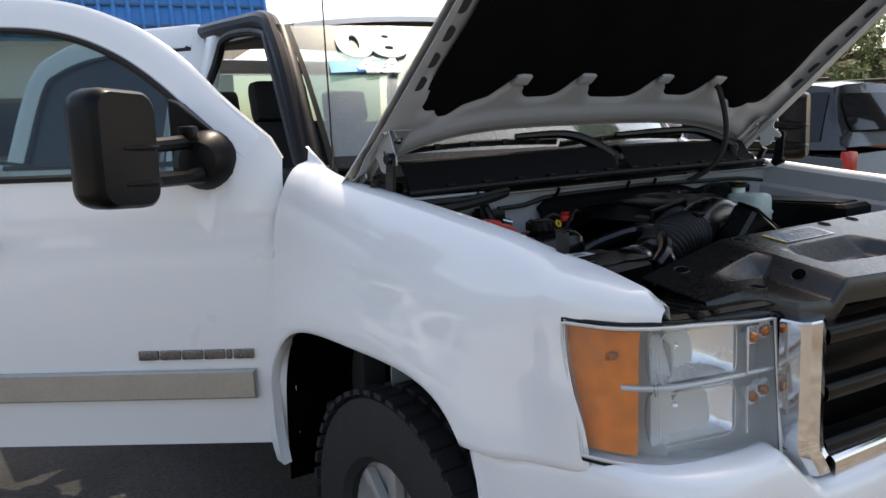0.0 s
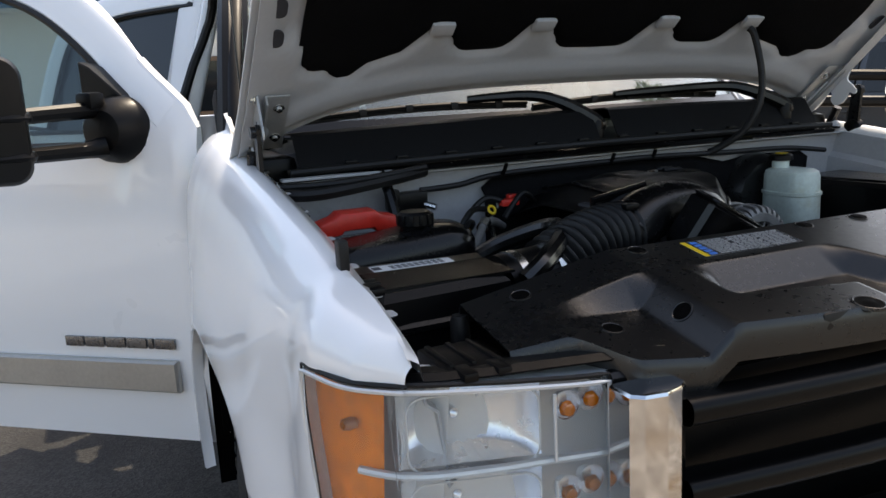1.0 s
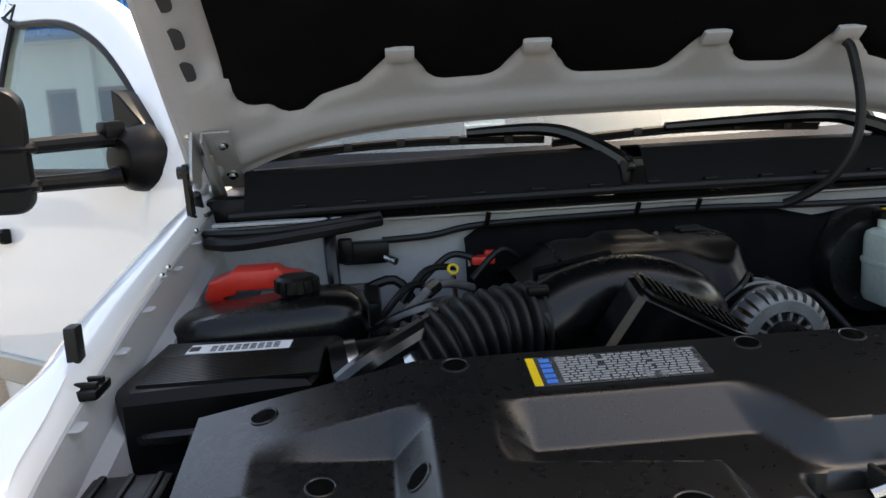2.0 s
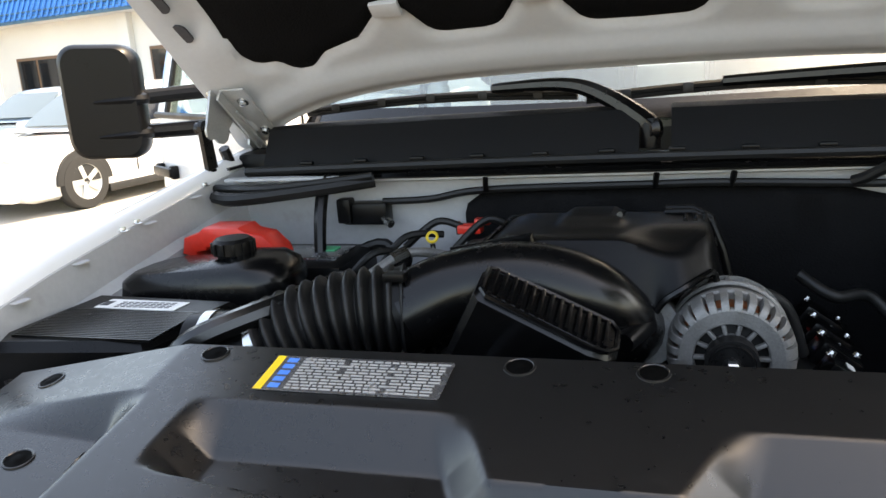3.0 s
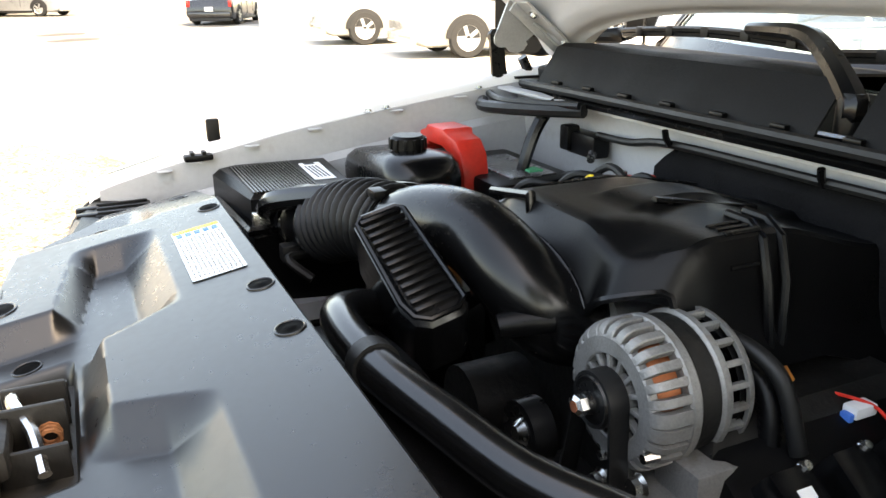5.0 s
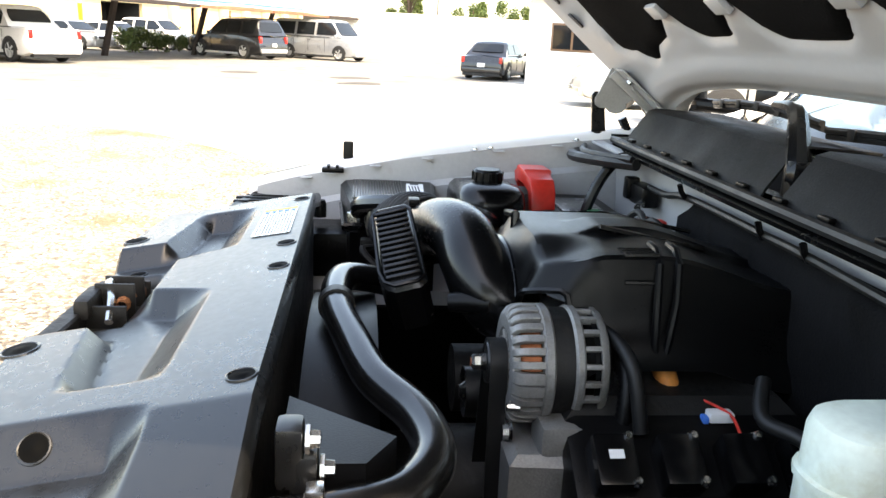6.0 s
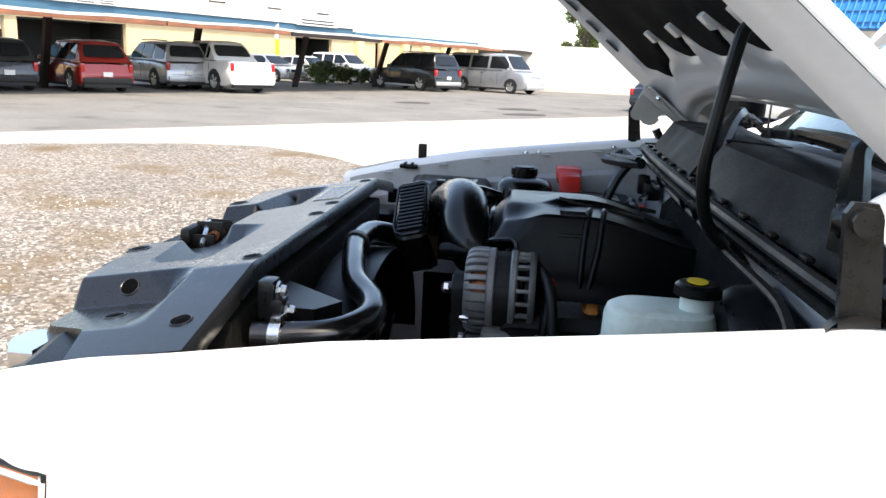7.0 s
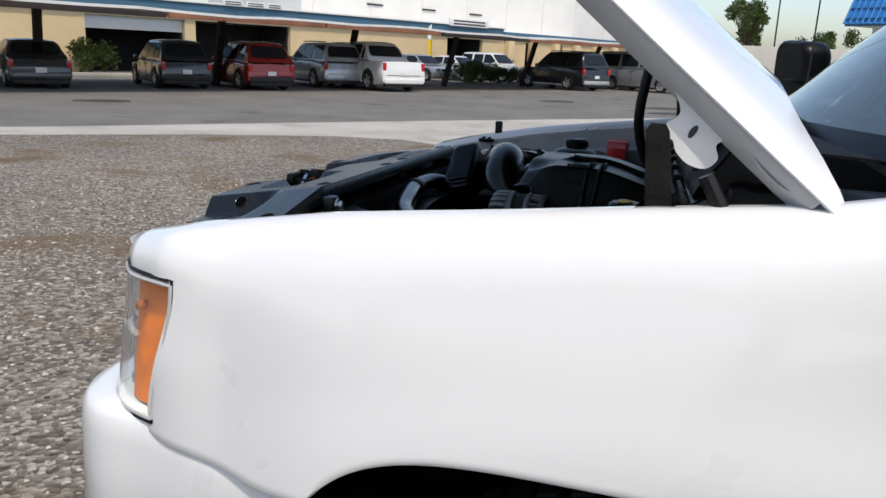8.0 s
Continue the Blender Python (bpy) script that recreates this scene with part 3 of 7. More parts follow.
def hinge(s):
    # bracket on the hood, swinging link and base on the fender
    x = s * 0.855
    m = Matrix(((0, 0, 1, x), (1, 0, 0, 0), (0, 1, 0, 0), (0, 0, 0, 1)))
    poly = [(y - 0.012, z + 0.016) for y, z in ((1.082, 1.500), (1.066, 1.492), (1.052, 1.460), (1.040, 1.432), (1.032, 1.416), (1.034, 1.402), (1.046, 1.394), (1.062, 1.394), (1.072, 1.384), (1.090, 1.380), (1.106, 1.385), (1.116, 1.398), (1.112, 1.405), (1.136, 1.422), (1.194, 1.378), (1.191, 1.366), (1.229, 1.335), (1.255, 1.338), (1.215, 1.384), (1.150, 1.444), (1.105, 1.486))]
    if s > 0:
        lobes = [(1.042, 1.501), (1.055, 1.513), (1.068, 1.504), (1.086, 1.491), (1.104, 1.467), (1.121, 1.453), (1.117, 1.434), (1.108, 1.424), (1.112, 1.406), (1.097, 1.392), (1.073, 1.397), (1.056, 1.413), (1.049, 1.429), (1.031, 1.424), (1.024, 1.434), (1.04, 1.451), (1.056, 1.464), (1.052, 1.483)]
        poly = [(p.x, p.y) for p in smooth_line([Vector((y, z, 0)) for y, z in lobes + lobes[:1]], 4)][:-1]
    g = Geo().prism(poly, 0, 0.005 * s, m)
    g.box((0, 0, 0), (0.03, 0.16, 0.004), 0.001, Matrix.Translation(hood_point(s * 0.845, 0.12, -0.012)) @ Matrix.Rotation(-SLOPE, 4, "X"))
    ob = part("hood_hinge", g, WHITE if s > 0 else ZINC, truck, "white painted hood hinge bracket" if s > 0 else "grey hood hinge bracket with bolts")
    g = Geo()
    p, q = Vector((s * 0.872, 1.030, 1.434)), Vector((s * 0.868, 1.040, 1.318))
    m2 = Matrix(((0, 0, 1, s * 0.864), (1, 0, 0, 0), (0, 1, 0, 0), (0, 0, 0, 1)))
    g.prism([(p.y - 0.016, p.z + 0.006), (p.y - 0.010, p.z + 0.016), (p.y + 0.010, p.z + 0.016), (p.y + 0.016, p.z + 0.006), (q.y + 0.022, q.z), (q.y + 0.02, q.z - 0.03), (q.y - 0.014, q.z - 0.03), (q.y - 0.016, q.z)], 0, 0.009 * s, m2)
    link = part("hinge_link", g, BLACK_METAL, ob, "black steel hinge link")
    for c in (p, q):
        part("pivot_bolt", Geo().cyl((c.x - s * 0.01, c.y, c.z), (c.x + s * 0.012, c.y, c.z), 0.013, n=14), BLACK_METAL, link)
    g = Geo().lathe([(0.0, 0.012), (0.02, 0.01), (0.032, 0.0), (0.034, -0.02)], pose(s * 0.862, 1.040, 1.318, 0, -90 * s, 0), 20)
    part("pivot_cover", g, PLASTIC, link)
    g = Geo()
    g.box((s * 0.862, 1.15, top_at(1.15, s) - 0.022), (0.035, 0.16, 0.006), 0.001, None)
    part("hinge_base", g, BLACK_METAL, ob)
    cy, cz = (1.076, 1.441) if s > 0 else (1.071, 1.446)
    # hinge hole drawn as a dark plate for its shade
    slot = [(cy + 0.005 * math.cos(q) + 0.004 * math.sin(q), cz + 0.009 * math.sin(q)) for q in (2 * math.pi * k / 14 for k in range(14))]
    part("slot", Geo().prism(slot, 0.0055 * s, 0.0065 * s, m), INK_SHADE, ob)
    g = Geo().tube([(s * 0.872, 1.10, 1.385), (s * 0.872, 1.125, 1.34), (s * 0.872, 1.15, 1.29)], 0.012, 8)
    part("stay", g, BLACK_METAL, ob, "black steel stay")
    for yy, zz in ((1.066, 1.502), (1.188, 1.401)):
        part("bolt", Geo().lathe([(0, 0.010), (0.006, 0.009), (0.007, 0.004), (0.012, 0.003), (0.012, 0.0)], pose(s * 0.862, yy, zz, 0, 90 * s, 0), 10), STEEL if s < 0 else BLACK_METAL, ob, "bolt head")
    # bent strip under the hood's rail, with its two bolts
    g = Geo()
    m3 = Matrix.Translation(hood_point(s * 0.812, 0.17, -0.012)) @ Matrix.Rotation(-SLOPE, 4, "X")
    g.box((0, 0, 0), (0.055, 0.19, 0.005), 0.0015, m3)
    g.box((s * 0.026, 0, -0.012), (0.005, 0.19, 0.024), 0.0015, m3)
    strip = part("hinge_strip", g, ZINC, ob, "grey steel hinge strip")
    for dy in (-0.055, 0.05):
        q2 = m3 @ Vector((-s * 0.006, dy, -0.002))
        part("bolt", Geo().lathe([(0, -0.010), (0.007, -0.009), (0.008, -0.003), (0.013, -0.002), (0.013, 0.0)], Matrix.Translation(q2) @ Matrix.Rotation(-SLOPE, 4, "X"), 8), STEEL, strip, "zinc bolt")
    return ob


hinge(-1)
hinge(1)

# ---- cab ----
BELT = 1.40


def quad_panel(name, pts, mat, parent, label="", thick=0.004, n=8, bulge=0.0, axis=(0, 0, 1)):
    """A panel over four corners (a, b, c, d in turn), bowed by bulge."""
    a, b, c, d = (Vector(p) for p in pts)
    rows = []
    for i in range(n + 1):
        u = i / n
        rows.append([a.lerp(b, v / n).lerp(d.lerp(c, v / n), u) + Vector(axis) * bulge * 4 * (v / n) * (1 - v / n) for v in range(n + 1)])
    return part(name, Geo().grid(rows), mat, parent, label, 50, thick=thick)


cab = quad_panel("cab_roof", [(-0.68, 1.95, 1.895), (0.68, 1.95, 1.895), (0.66, 3.45, 1.95), (-0.66, 3.45, 1.95)], WHITE, truck, "white cab roof", 0.02, 12, 0.05)
quad_panel("headliner", [(-0.67, 1.98, 1.875), (0.67, 1.98, 1.875), (0.65, 3.42, 1.925), (-0.65, 3.42, 1.925)], INTERIOR, truck, "dark headliner", 0.01, 12, 0.05)


def shield_at(u, v, off=0.0):
    """A place on the curved windshield: u from -1 to 1 across, v from 0 to 1 up the rake."""
    return Vector((u * (0.815 - 0.11 * v), 1.45 + 0.50 * v - (0.24 - 0.10 * v) * (1 - u * u) - 0.7 * off, 1.395 + 0.49 * v + 0.03 * math.sin(math.pi * v) + 0.7 * off))


shield = part("windshield", Geo().grid([[shield_at(j / 14 - 1, i / 16) for j in range(29)] for i in range(17)]), SHIELD, truck, "raked windshield with dealer numerals", 50, thick=0.004)
g = Geo().grid([[shield_at(j / 14 - 1, 0.06 * i / 4, 0.006) for j in range(29)] for i in range(5)])
part("frit_band", g, PLASTIC_GLOSS, shield, "black ceramic band along the glass", 50, thick=0.002)
for s in (-1, 1):
    g = Geo().grid([[shield_at(s * (1.012 - 0.010 * j), i / 16, 0.007) for j in range(3)] for i in range(17)])
    part("glass_moulding", g, PLASTIC, shield, "black strip along the glass edge", 50, thick=0.003)
for s in (-1, 1):
    g = Geo()
    rows = []
    for t in range(13):
        k = t / 12
        p = Vector((s * 0.850, 1.505, 1.38)).lerp(Vector((s * 0.735, 1.965, 1.885)), k)
        p.z += 0.03 * math.sin(math.pi * k)
        rows.append([(p.x + a, p.y + b, p.z) for a, b in rounded(0.045, 0.09, 0.018, 3)])
    g.grid(rows, True)
    part("a_pillar", g, PLASTIC if s < 0 else WHITE, truck, "dark sealed windshield pillar" if s < 0 else "white windshield pillar")
    g = Geo()
    g.tube([(s * 0.858, 1.53, 1.40), (s * 0.800, 1.76, 1.69), (s * 0.757, 1.94, 1.85), (s * 0.735, 2.06, 1.915), (s * 0.725, 2.3, 1.935), (s * 0.71, 2.9, 1.955), (s * 0.69, 3.42, 1.92), (s * 0.72, 3.55, 1.6), (s * 0.90, 3.6, 1.4)], 0.033, 10, smooth=6)
    part("roof_rail", g, PLASTIC if s < 0 else WHITE, truck, "dark sealed roof rail" if s < 0 else "white roof rail")
    g = Geo()
    g.box((s * 0.86, 2.63, 1.0), (0.09, 0.11, 0.86), 0.02)
    rows = [[(s * (0.86 + (0.71 - 0.86) * k) + a, 2.63 + b, 1.42 + 0.5 * k) for a, b in rounded(0.07, 0.10, 0.02, 3)] for k in (0, 0.5, 1)]
    g.grid(rows, True)
    part("b_pillar", g, WHITE, truck, "white door pillar")
    g = Geo()
    g.box((s * 0.80, 1.62, 1.0), (0.22, 0.16, 0.80), 0.03)
    part("hinge_pillar", g, PLASTIC, truck, "dark door opening pillar")
    g = Geo().box((s * 0.86, 2.6, 0.56), (0.18, 2.1, 0.14), 0.03)
    part("rocker", g, WHITE, truck, "white door sill")
for s in (-1, 1):
    g = Geo().box((s * 0.815, 1.30, 1.335), (0.10, 0.34, 0.07), 0.02)
    part("cowl_end", g, PLASTIC, truck, "black plastic cowl end")
# door opening seal seen past the open door
g = Geo().tube([(-0.87, 1.55, 0.7), (-0.88, 1.50, 1.30), (-0.860, 1.60, 1.42), (-0.775, 1.95, 1.79), (-0.745, 2.08, 1.875), (-0.735, 2.45, 1.90), (-0.745, 2.575, 1.8), (-0.90, 2.58, 1.4), (-0.91, 2.58, 0.7)], 0.018, 8, smooth=4)
part("door_seal", g, RUBBER, truck, "black rubber door seal")
g = Geo()
g.box((0, 1.55, 1.20), (1.55, 0.35, 0.36), 0.08)
part("dashboard", g, INTERIOR, truck, "dark grey dashboard")
part("cab_floor", Geo().box((0, 2.5, 0.62), (1.7, 2.1, 0.06), 0.02), INTERIOR, truck, "dark cab floor")
part("toe_board", Geo().box((0, 1.5, 0.85), (1.5, 0.1, 0.6), 0.02), INTERIOR, truck, "dark toe board")
for x in (-0.4, 0.4):
    for y in (2.35, 3.2):
        g = Geo()
        g.box((x, y, 0.92), (0.52, 0.52, 0.18), 0.06)
        m = pose(x, y + 0.27, 1.25, -14)
        g.box((0, 0, 0), (0.50, 0.14, 0.64), 0.06, m)
        g.box((0, 0.02, 0.42), (0.27, 0.10, 0.19), 0.04, m)
        part("seat", g, INTERIOR, truck, "dark cloth seat with headrest")
quad_panel("rear_window", [(-0.62, 3.55, 1.45), (0.62, 3.55, 1.45), (0.58, 3.47, 1.83), (-0.58, 3.47, 1.83)], TINT_CLEAR, truck, "clear rear cab window", 0.004, 4)
g = Geo().box((0, 3.58, 1.0), (1.75, 0.05, 0.86), 0.02)
g.box((0, 3.5, 1.87), (1.3, 0.08, 0.08), 0.02)
part("cab_rear", g, WHITE, truck, "white rear cab wall")
g = Geo()
for s in (-1, 1):
    g.box((s * 0.94, 4.75, 1.0), (0.10, 2.2, 0.62), 0.04)
g.box((0, 5.85, 1.0), (1.9, 0.08, 0.6), 0.03)
g.box((0, 3.70, 1.0), (1.8, 0.06, 0.58), 0.03)
g.box((0, 4.75, 0.78), (1.8, 2.2, 0.05), 0.01)
part("cargo_bed", g, WHITE, truck, "white pickup bed")


def door(name, hinge_at, phi, length, slope, s, glass, label, a_first=0.0):
    """A door hung at its front edge; s is -1 on the passenger side. phi: degrees it stands open."""
    p = radians(phi)
    along = Vector((s * math.sin(p), math.cos(p), 0))
    out = Vector((s * math.cos(p), -math.sin(p), 0))
    m = Matrix((((along.x, out.x, 0, hinge_at[0]), (along.y, out.y, 0, hinge_at[1]), (0, 0, 1, 0), (0, 0, 0, 1))))

    def skin(a, z):
        """Outward bow of the outer panel."""
        return 0.03 * math.sin(math.pi * min(1, max(0, (z - 0.55) / 0.95))) - 0.02 - 0.33 * max(0, z - BELT) ** 1.15

    def head(a):
        return between(a, slope)

    g = Geo()
    rows = []
    A = [a_first + (length - a_first) * i / 30 for i in range(31)]
    for a in A:
        top = BELT if a > 0.15 else max(1.36, head(a) - 0.004)
        row = [(a, skin(a, 0.60) - 0.04, 0.545)]
        for k in range(19):
            z = 0.54 + (top - 0.54) * k / 18
            edge = 0.012 * (1 - ease(0, 0.02, min(a - a_first, length - a)))
            row.append((a, skin(a, z) - edge, z))
        row.append((a, skin(a, top) - 0.03, top + 0.002))
        rows.append(row)
    g.grid(rows, False, m)
    ob = part(name, g, WHITE, truck, label, 50, thick=0.003)
    # window frame band along the sloping front, the top and the rear
    g = Geo()
    w = 0.105
    line = [(a, z) for a, z in slope if a >= 0.0] + [(length, BELT)]
    outer = [Vector((a, z, 0)) for a, z in line]
    fine = smooth_line(outer, 6)
    rows = []
    for i, q in enumerate(fine):
        d = (fine[min(i + 1, len(fine) - 1)] - fine[max(i - 1, 0)]).normalized()
        inn = Vector((d.y, -d.x, 0))
        rr = []
        for t in (0.0, 0.12, 0.5, 0.9, 1.0):
            c = q + inn * w * t
            cz = max(BELT, c.y)
            off = skin(c.x, cz) + (0.001 if 0.05 < t < 0.95 else -0.008)
            rr.append((c.x, off, cz))
        for t in (1.0, 0.0):
            c = q + inn * w * t
            cz = max(BELT, c.y)
            rr.append((c.x, skin(c.x, cz) - (0.06 if not a_first else 0.014 + 0.046 * ease(0.10, 0.35, q.x)), cz))
        rows.append(rr)
    g.grid(rows, True, m)
    frame_ob = part("window_frame", g, WHITE, ob, "white window frame", 40)
    seal = []
    for i, q in enumerate(fine):
        if q.x < 0.13 and a_first:
            continue
        d = (fine[min(i + 1, len(fine) - 1)] - fine[max(i - 1, 0)]).normalized()
        c = q + Vector((d.y, -d.x, 0)) * (w + 0.004)
        cz = max(BELT + 0.01, c.y)
        seal.append(m @ Vector((c.x, skin(c.x, cz) - 0.006, cz)))
    part("window_seal", Geo().tube(seal, 0.011, 6), RUBBER, ob, "black window rubber")
    # glass with the belt trim below it
    g = Geo()
    rows = []
    for a in [v for v in A if v > 0.2 or a_first == 0.0][1:-1]:
        top = max(BELT, head(a) - 0.07)
        rows.append([(a, skin(a, BELT + (top - BELT) * k / 6) - 0.018, BELT - 0.01 + (top - BELT + 0.01) * k / 6) for k in range(7)])
    g.grid(rows, False, m)
    pane = part("window_glass", g, glass, ob, "side window glass", 50, thick=0.003)
    pane.visible_shadow = False
    g = Geo()
    g.tube([m @ Vector((a, skin(a, BELT) + 0.0, BELT)) for a in A if a > 0.24 or a_first == 0.0], 0.012, 6)
    part("belt_trim", g, RUBBER, ob, "black belt trim")
    # inner trim card
    g = Geo().box((length / 2, -0.075, 0.98), (length - 0.08, 0.06, 0.72), 0.03, m)
    part("trim_card", g, INTERIOR, ob, "dark inner door trim")
    g = Geo().prism([(0.06, 0.700), (length - 0.03, 0.700), (length - 0.03, 0.792), (0.06, 0.792)], 0, 0.02, m @ Matrix(((1, 0, 0, 0), (0, 0, 1, 0.004), (0, 1, 0, 0), (0, 0, 0, 1))), 0.006)
    part("side_moulding", g, SILVER_TRIM, ob, "worn satin silver side moulding")
    g = Geo()
    g.box((length - 0.14, 0.035, 1.20), (0.20, 0.02, 0.035), 0.009, m)
    g.box((length - 0.22, 0.02, 1.20), (0.03, 0.03, 0.05), 0.009, m)
    g.box((length - 0.06, 0.02, 1.20), (0.03, 0.03, 0.05), 0.009, m)
    part("door_handle", g, PLASTIC, ob, "black pull door handle")
    return ob, m, skin


FRONT = [(-0.060, 1.39), (-0.056, 1.44), (-0.048, 1.476), (0.0, 1.518), (0.094, 1.596), (0.25, 1.741), (0.405, 1.852), (0.564, 1.925), (0.72, 1.962), (0.92, 1.975), (1.08, 1.965)]
REAR = [(0.0, 1.965), (0.03, 1.985), (0.1, 1.99), (0.5, 1.975), (0.75, 1.91), (0.88, 1.79), (0.95, BELT + 0.02)]
door_front, DM, DSKIN = door("passenger_door", (-1.003, 1.551), 52, 1.09, FRONT, -1, TINT_CLEAR, "white front passenger door standing wide open", -0.056)
door_rear, _, _ = door("rear_door", (-0.868, 2.62), 40, 0.95, REAR, -1, TINT, "white rear passenger door standing open")
door_driver, _, _ = door("driver_door", (0.985, 1.565), 0, 1.08, FRONT[3:], 1, TINT, "white closed driver door", -0.02)
door("rear_door", (0.975, 2.68), 0, 0.95, REAR, 1, TINT, "white closed rear door")

# chrome badge: plain blocks in place of lettering
BLOCKS = (0.064, 0.016, 0.064, 0.064, 0.064, 0.062)
for i, w in enumerate(BLOCKS):
    a = 0.062 + sum(BLOCKS[:i]) + 0.006 * i
    g = Geo().box((a + w / 2, DSKIN(0, 0.85) + 0.005, 0.842), (w, 0.01, 0.030), 0.003, DM)
    if w > 0.02:
        g.box((a + w / 2 + 0.004, DSKIN(0, 0.85) + 0.0105, 0.842), (w * 0.6, 0.002, 0.008), 0.0, DM)
    part("badge", g, BADGE, door_front, "small chrome badge block")


def mirror(m, parent, skin, at=(0.287, 0.343, 1.485)):
    """Towing mirror: sail patch, two arms and a tall head."""
    P = Matrix(((1, 0, 0, 0), (0, 0, 1, 0), (0, 1, 0, 0), (0, 0, 0, 1)))
    base = Geo()
    base.prism([(0.092, 1.385), (0.083, 1.43), (0.10, 1.47), (0.157, 1.535), (0.243, 1.610), (0.275, 1.625), (0.275, 1.385)], -0.05, 0.014, m @ P @ Matrix.Translation((0, 0, skin(0, 1.45))), 0.004)
    base.lathe([(0.0, 0.075), (0.055, 0.065), (0.085, 0.03), (0.095, -0.02)], m @ Matrix.Translation((0.175, -0.01, 1.44)) @ Matrix.Rotation(radians(-90), 4, "X"), 24)
    ob = part("towing_mirror", base, PLASTIC, parent, "black telescoping towing mirror")
    head = m @ Matrix.Translation(at) @ Matrix.Rotation(radians(-25), 4, "Z")
    arms = Geo()
    arms.tube([m @ Vector((0.19, 0.03, 1.495)), m @ Vector((0.205, 0.10, 1.495)), head @ Vector((-0.01, -0.09, 0.005))], [0.02, 0.022, 0.02], 10, smooth=3)
    arms.tube([m @ Vector((0.17, 0.05, 1.40)), m @ Vector((0.20, 0.10, 1.395)), head @ Vector((-0.01, -0.09, -0.088))], [0.03, 0.022, 0.02], 10, smooth=3)
    arms.box((0.195, 0.055, 1.52), (0.05, 0.06, 0.045), 0.012, m)
    part("mirror_arm", arms, PLASTIC, ob, "black twin mirror arms")
    g = Geo()
    rows = []
    for dep, k in ((-0.055, 0.86), (-0.046, 0.95), (-0.02, 1.0), (0.028, 1.0), (0.050, 0.955), (0.062, 0.85)):
        rows.append([(-dep, a * k, b * (k * 0.5 + 0.5) + 0.006 * k * (a / 0.1)) for a, b in rounded(0.205, 0.305, 0.05, 6)])
    g.grid(rows, True, head)
    k0 = len(g.v)
    n = len(rows[0])
    g.f.append(tuple(range(k0 - n, k0)))
    g.f.append(tuple(range(k0 - 6 * n, k0 - 5 * n)))
    mh = part("mirror_head", g, PLASTIC, ob, "tall black mirror housing", 40)
    for zz in (0.002, -0.090):
        part("housing_rib", Geo().tube([head @ Vector((0.045, -0.104, zz)), head @ Vector((-0.03, -0.100, zz)), head @ Vector((-0.054, -0.07, zz)), head @ Vector((-0.062, 0.02, zz))], [0.018, 0.017, 0.013, 0.003], 8, smooth=4), PLASTIC, mh)
    g = Geo().prism(rounded(0.165, 0.26, 0.04, 5), 0, 0.003, head @ Matrix(((0, 0, 1, 0.058), (1, 0, 0, 0), (0, 1, 0, 0), (0, 0, 0, 1))))
    part("mirror_glass", g, CHROME, ob, "mirror glass")


mirror(DM, door_front, DSKIN)
MD = Matrix(((0, 1, 0, 0.985), (1, 0, 0, 1.565), (0, 0, 1, 0), (0, 0, 0, 1)))
mirror(MD, door_driver, DSKIN, (-0.15, 0.60, 1.455))
# aerial on the passenger fender
g = Geo().tube([(-0.835, 1.41, 1.385), (-0.836, 1.412, 1.5), (-0.840, 1.42, 2.25)], [0.004, 0.003, 0.0018], 6)
g.lathe([(0.014, 0), (0.012, 0.02), (0.006, 0.03)], pose(-0.835, 1.41, 1.375), 12)
part("aerial", g, BLACK_METAL, truck, "thin black whip aerial")
# ---- engine bay ----
# closing shapes: radiator support, floor, inner fenders, firewall
# added dark floor hides the ground and keeps the bay's bottom dark
g = Geo()
g.box((0, 0.75, 0.66), (1.62, 0.95, 0.04), 0.01)
part("bay_floor", g, DARK, truck, "dark floor added to close the engine bay")
g = Geo()
g.box((0, 0.31, 0.93), (1.10, 0.05, 0.50), 0.01)
radiator = part("radiator", g, DARK, truck, "dark radiator core with plastic tanks")
g = Geo()
rows = []
for t in range(25):
    a = math.pi * t / 24
    rows.append([(0.02 + 0.46 * math.cos(a), 0.36 + d, 0.86 + 0.30 * math.sin(a)) for d in (0.0, 0.10)])
g.grid(rows)
part("fan_shroud", g, PLASTIC, truck, "black plastic fan shroud", thick=0.005)
g = Geo()
g.lathe([(0.0, 0.03), (0.05, 0.025), (0.055, -0.03), (0, -0.03)], pose(0.02, 0.43, 0.84, 90, 0, 0), 20)
fan = part("cooling_fan", g, PLASTIC, truck, "black cooling fan")
for i in range(7):
    m = pose(0.02, 0.43, 0.84, 90, 0, 0) @ Matrix.Rotation(2 * math.pi * i / 7, 4, "Z")
    part("blade", Geo().box((0.14, 0, 0), (0.2, 0.07, 0.008), 0.002, m @ Matrix.Rotation(radians(25), 4, "X")), PLASTIC, fan)
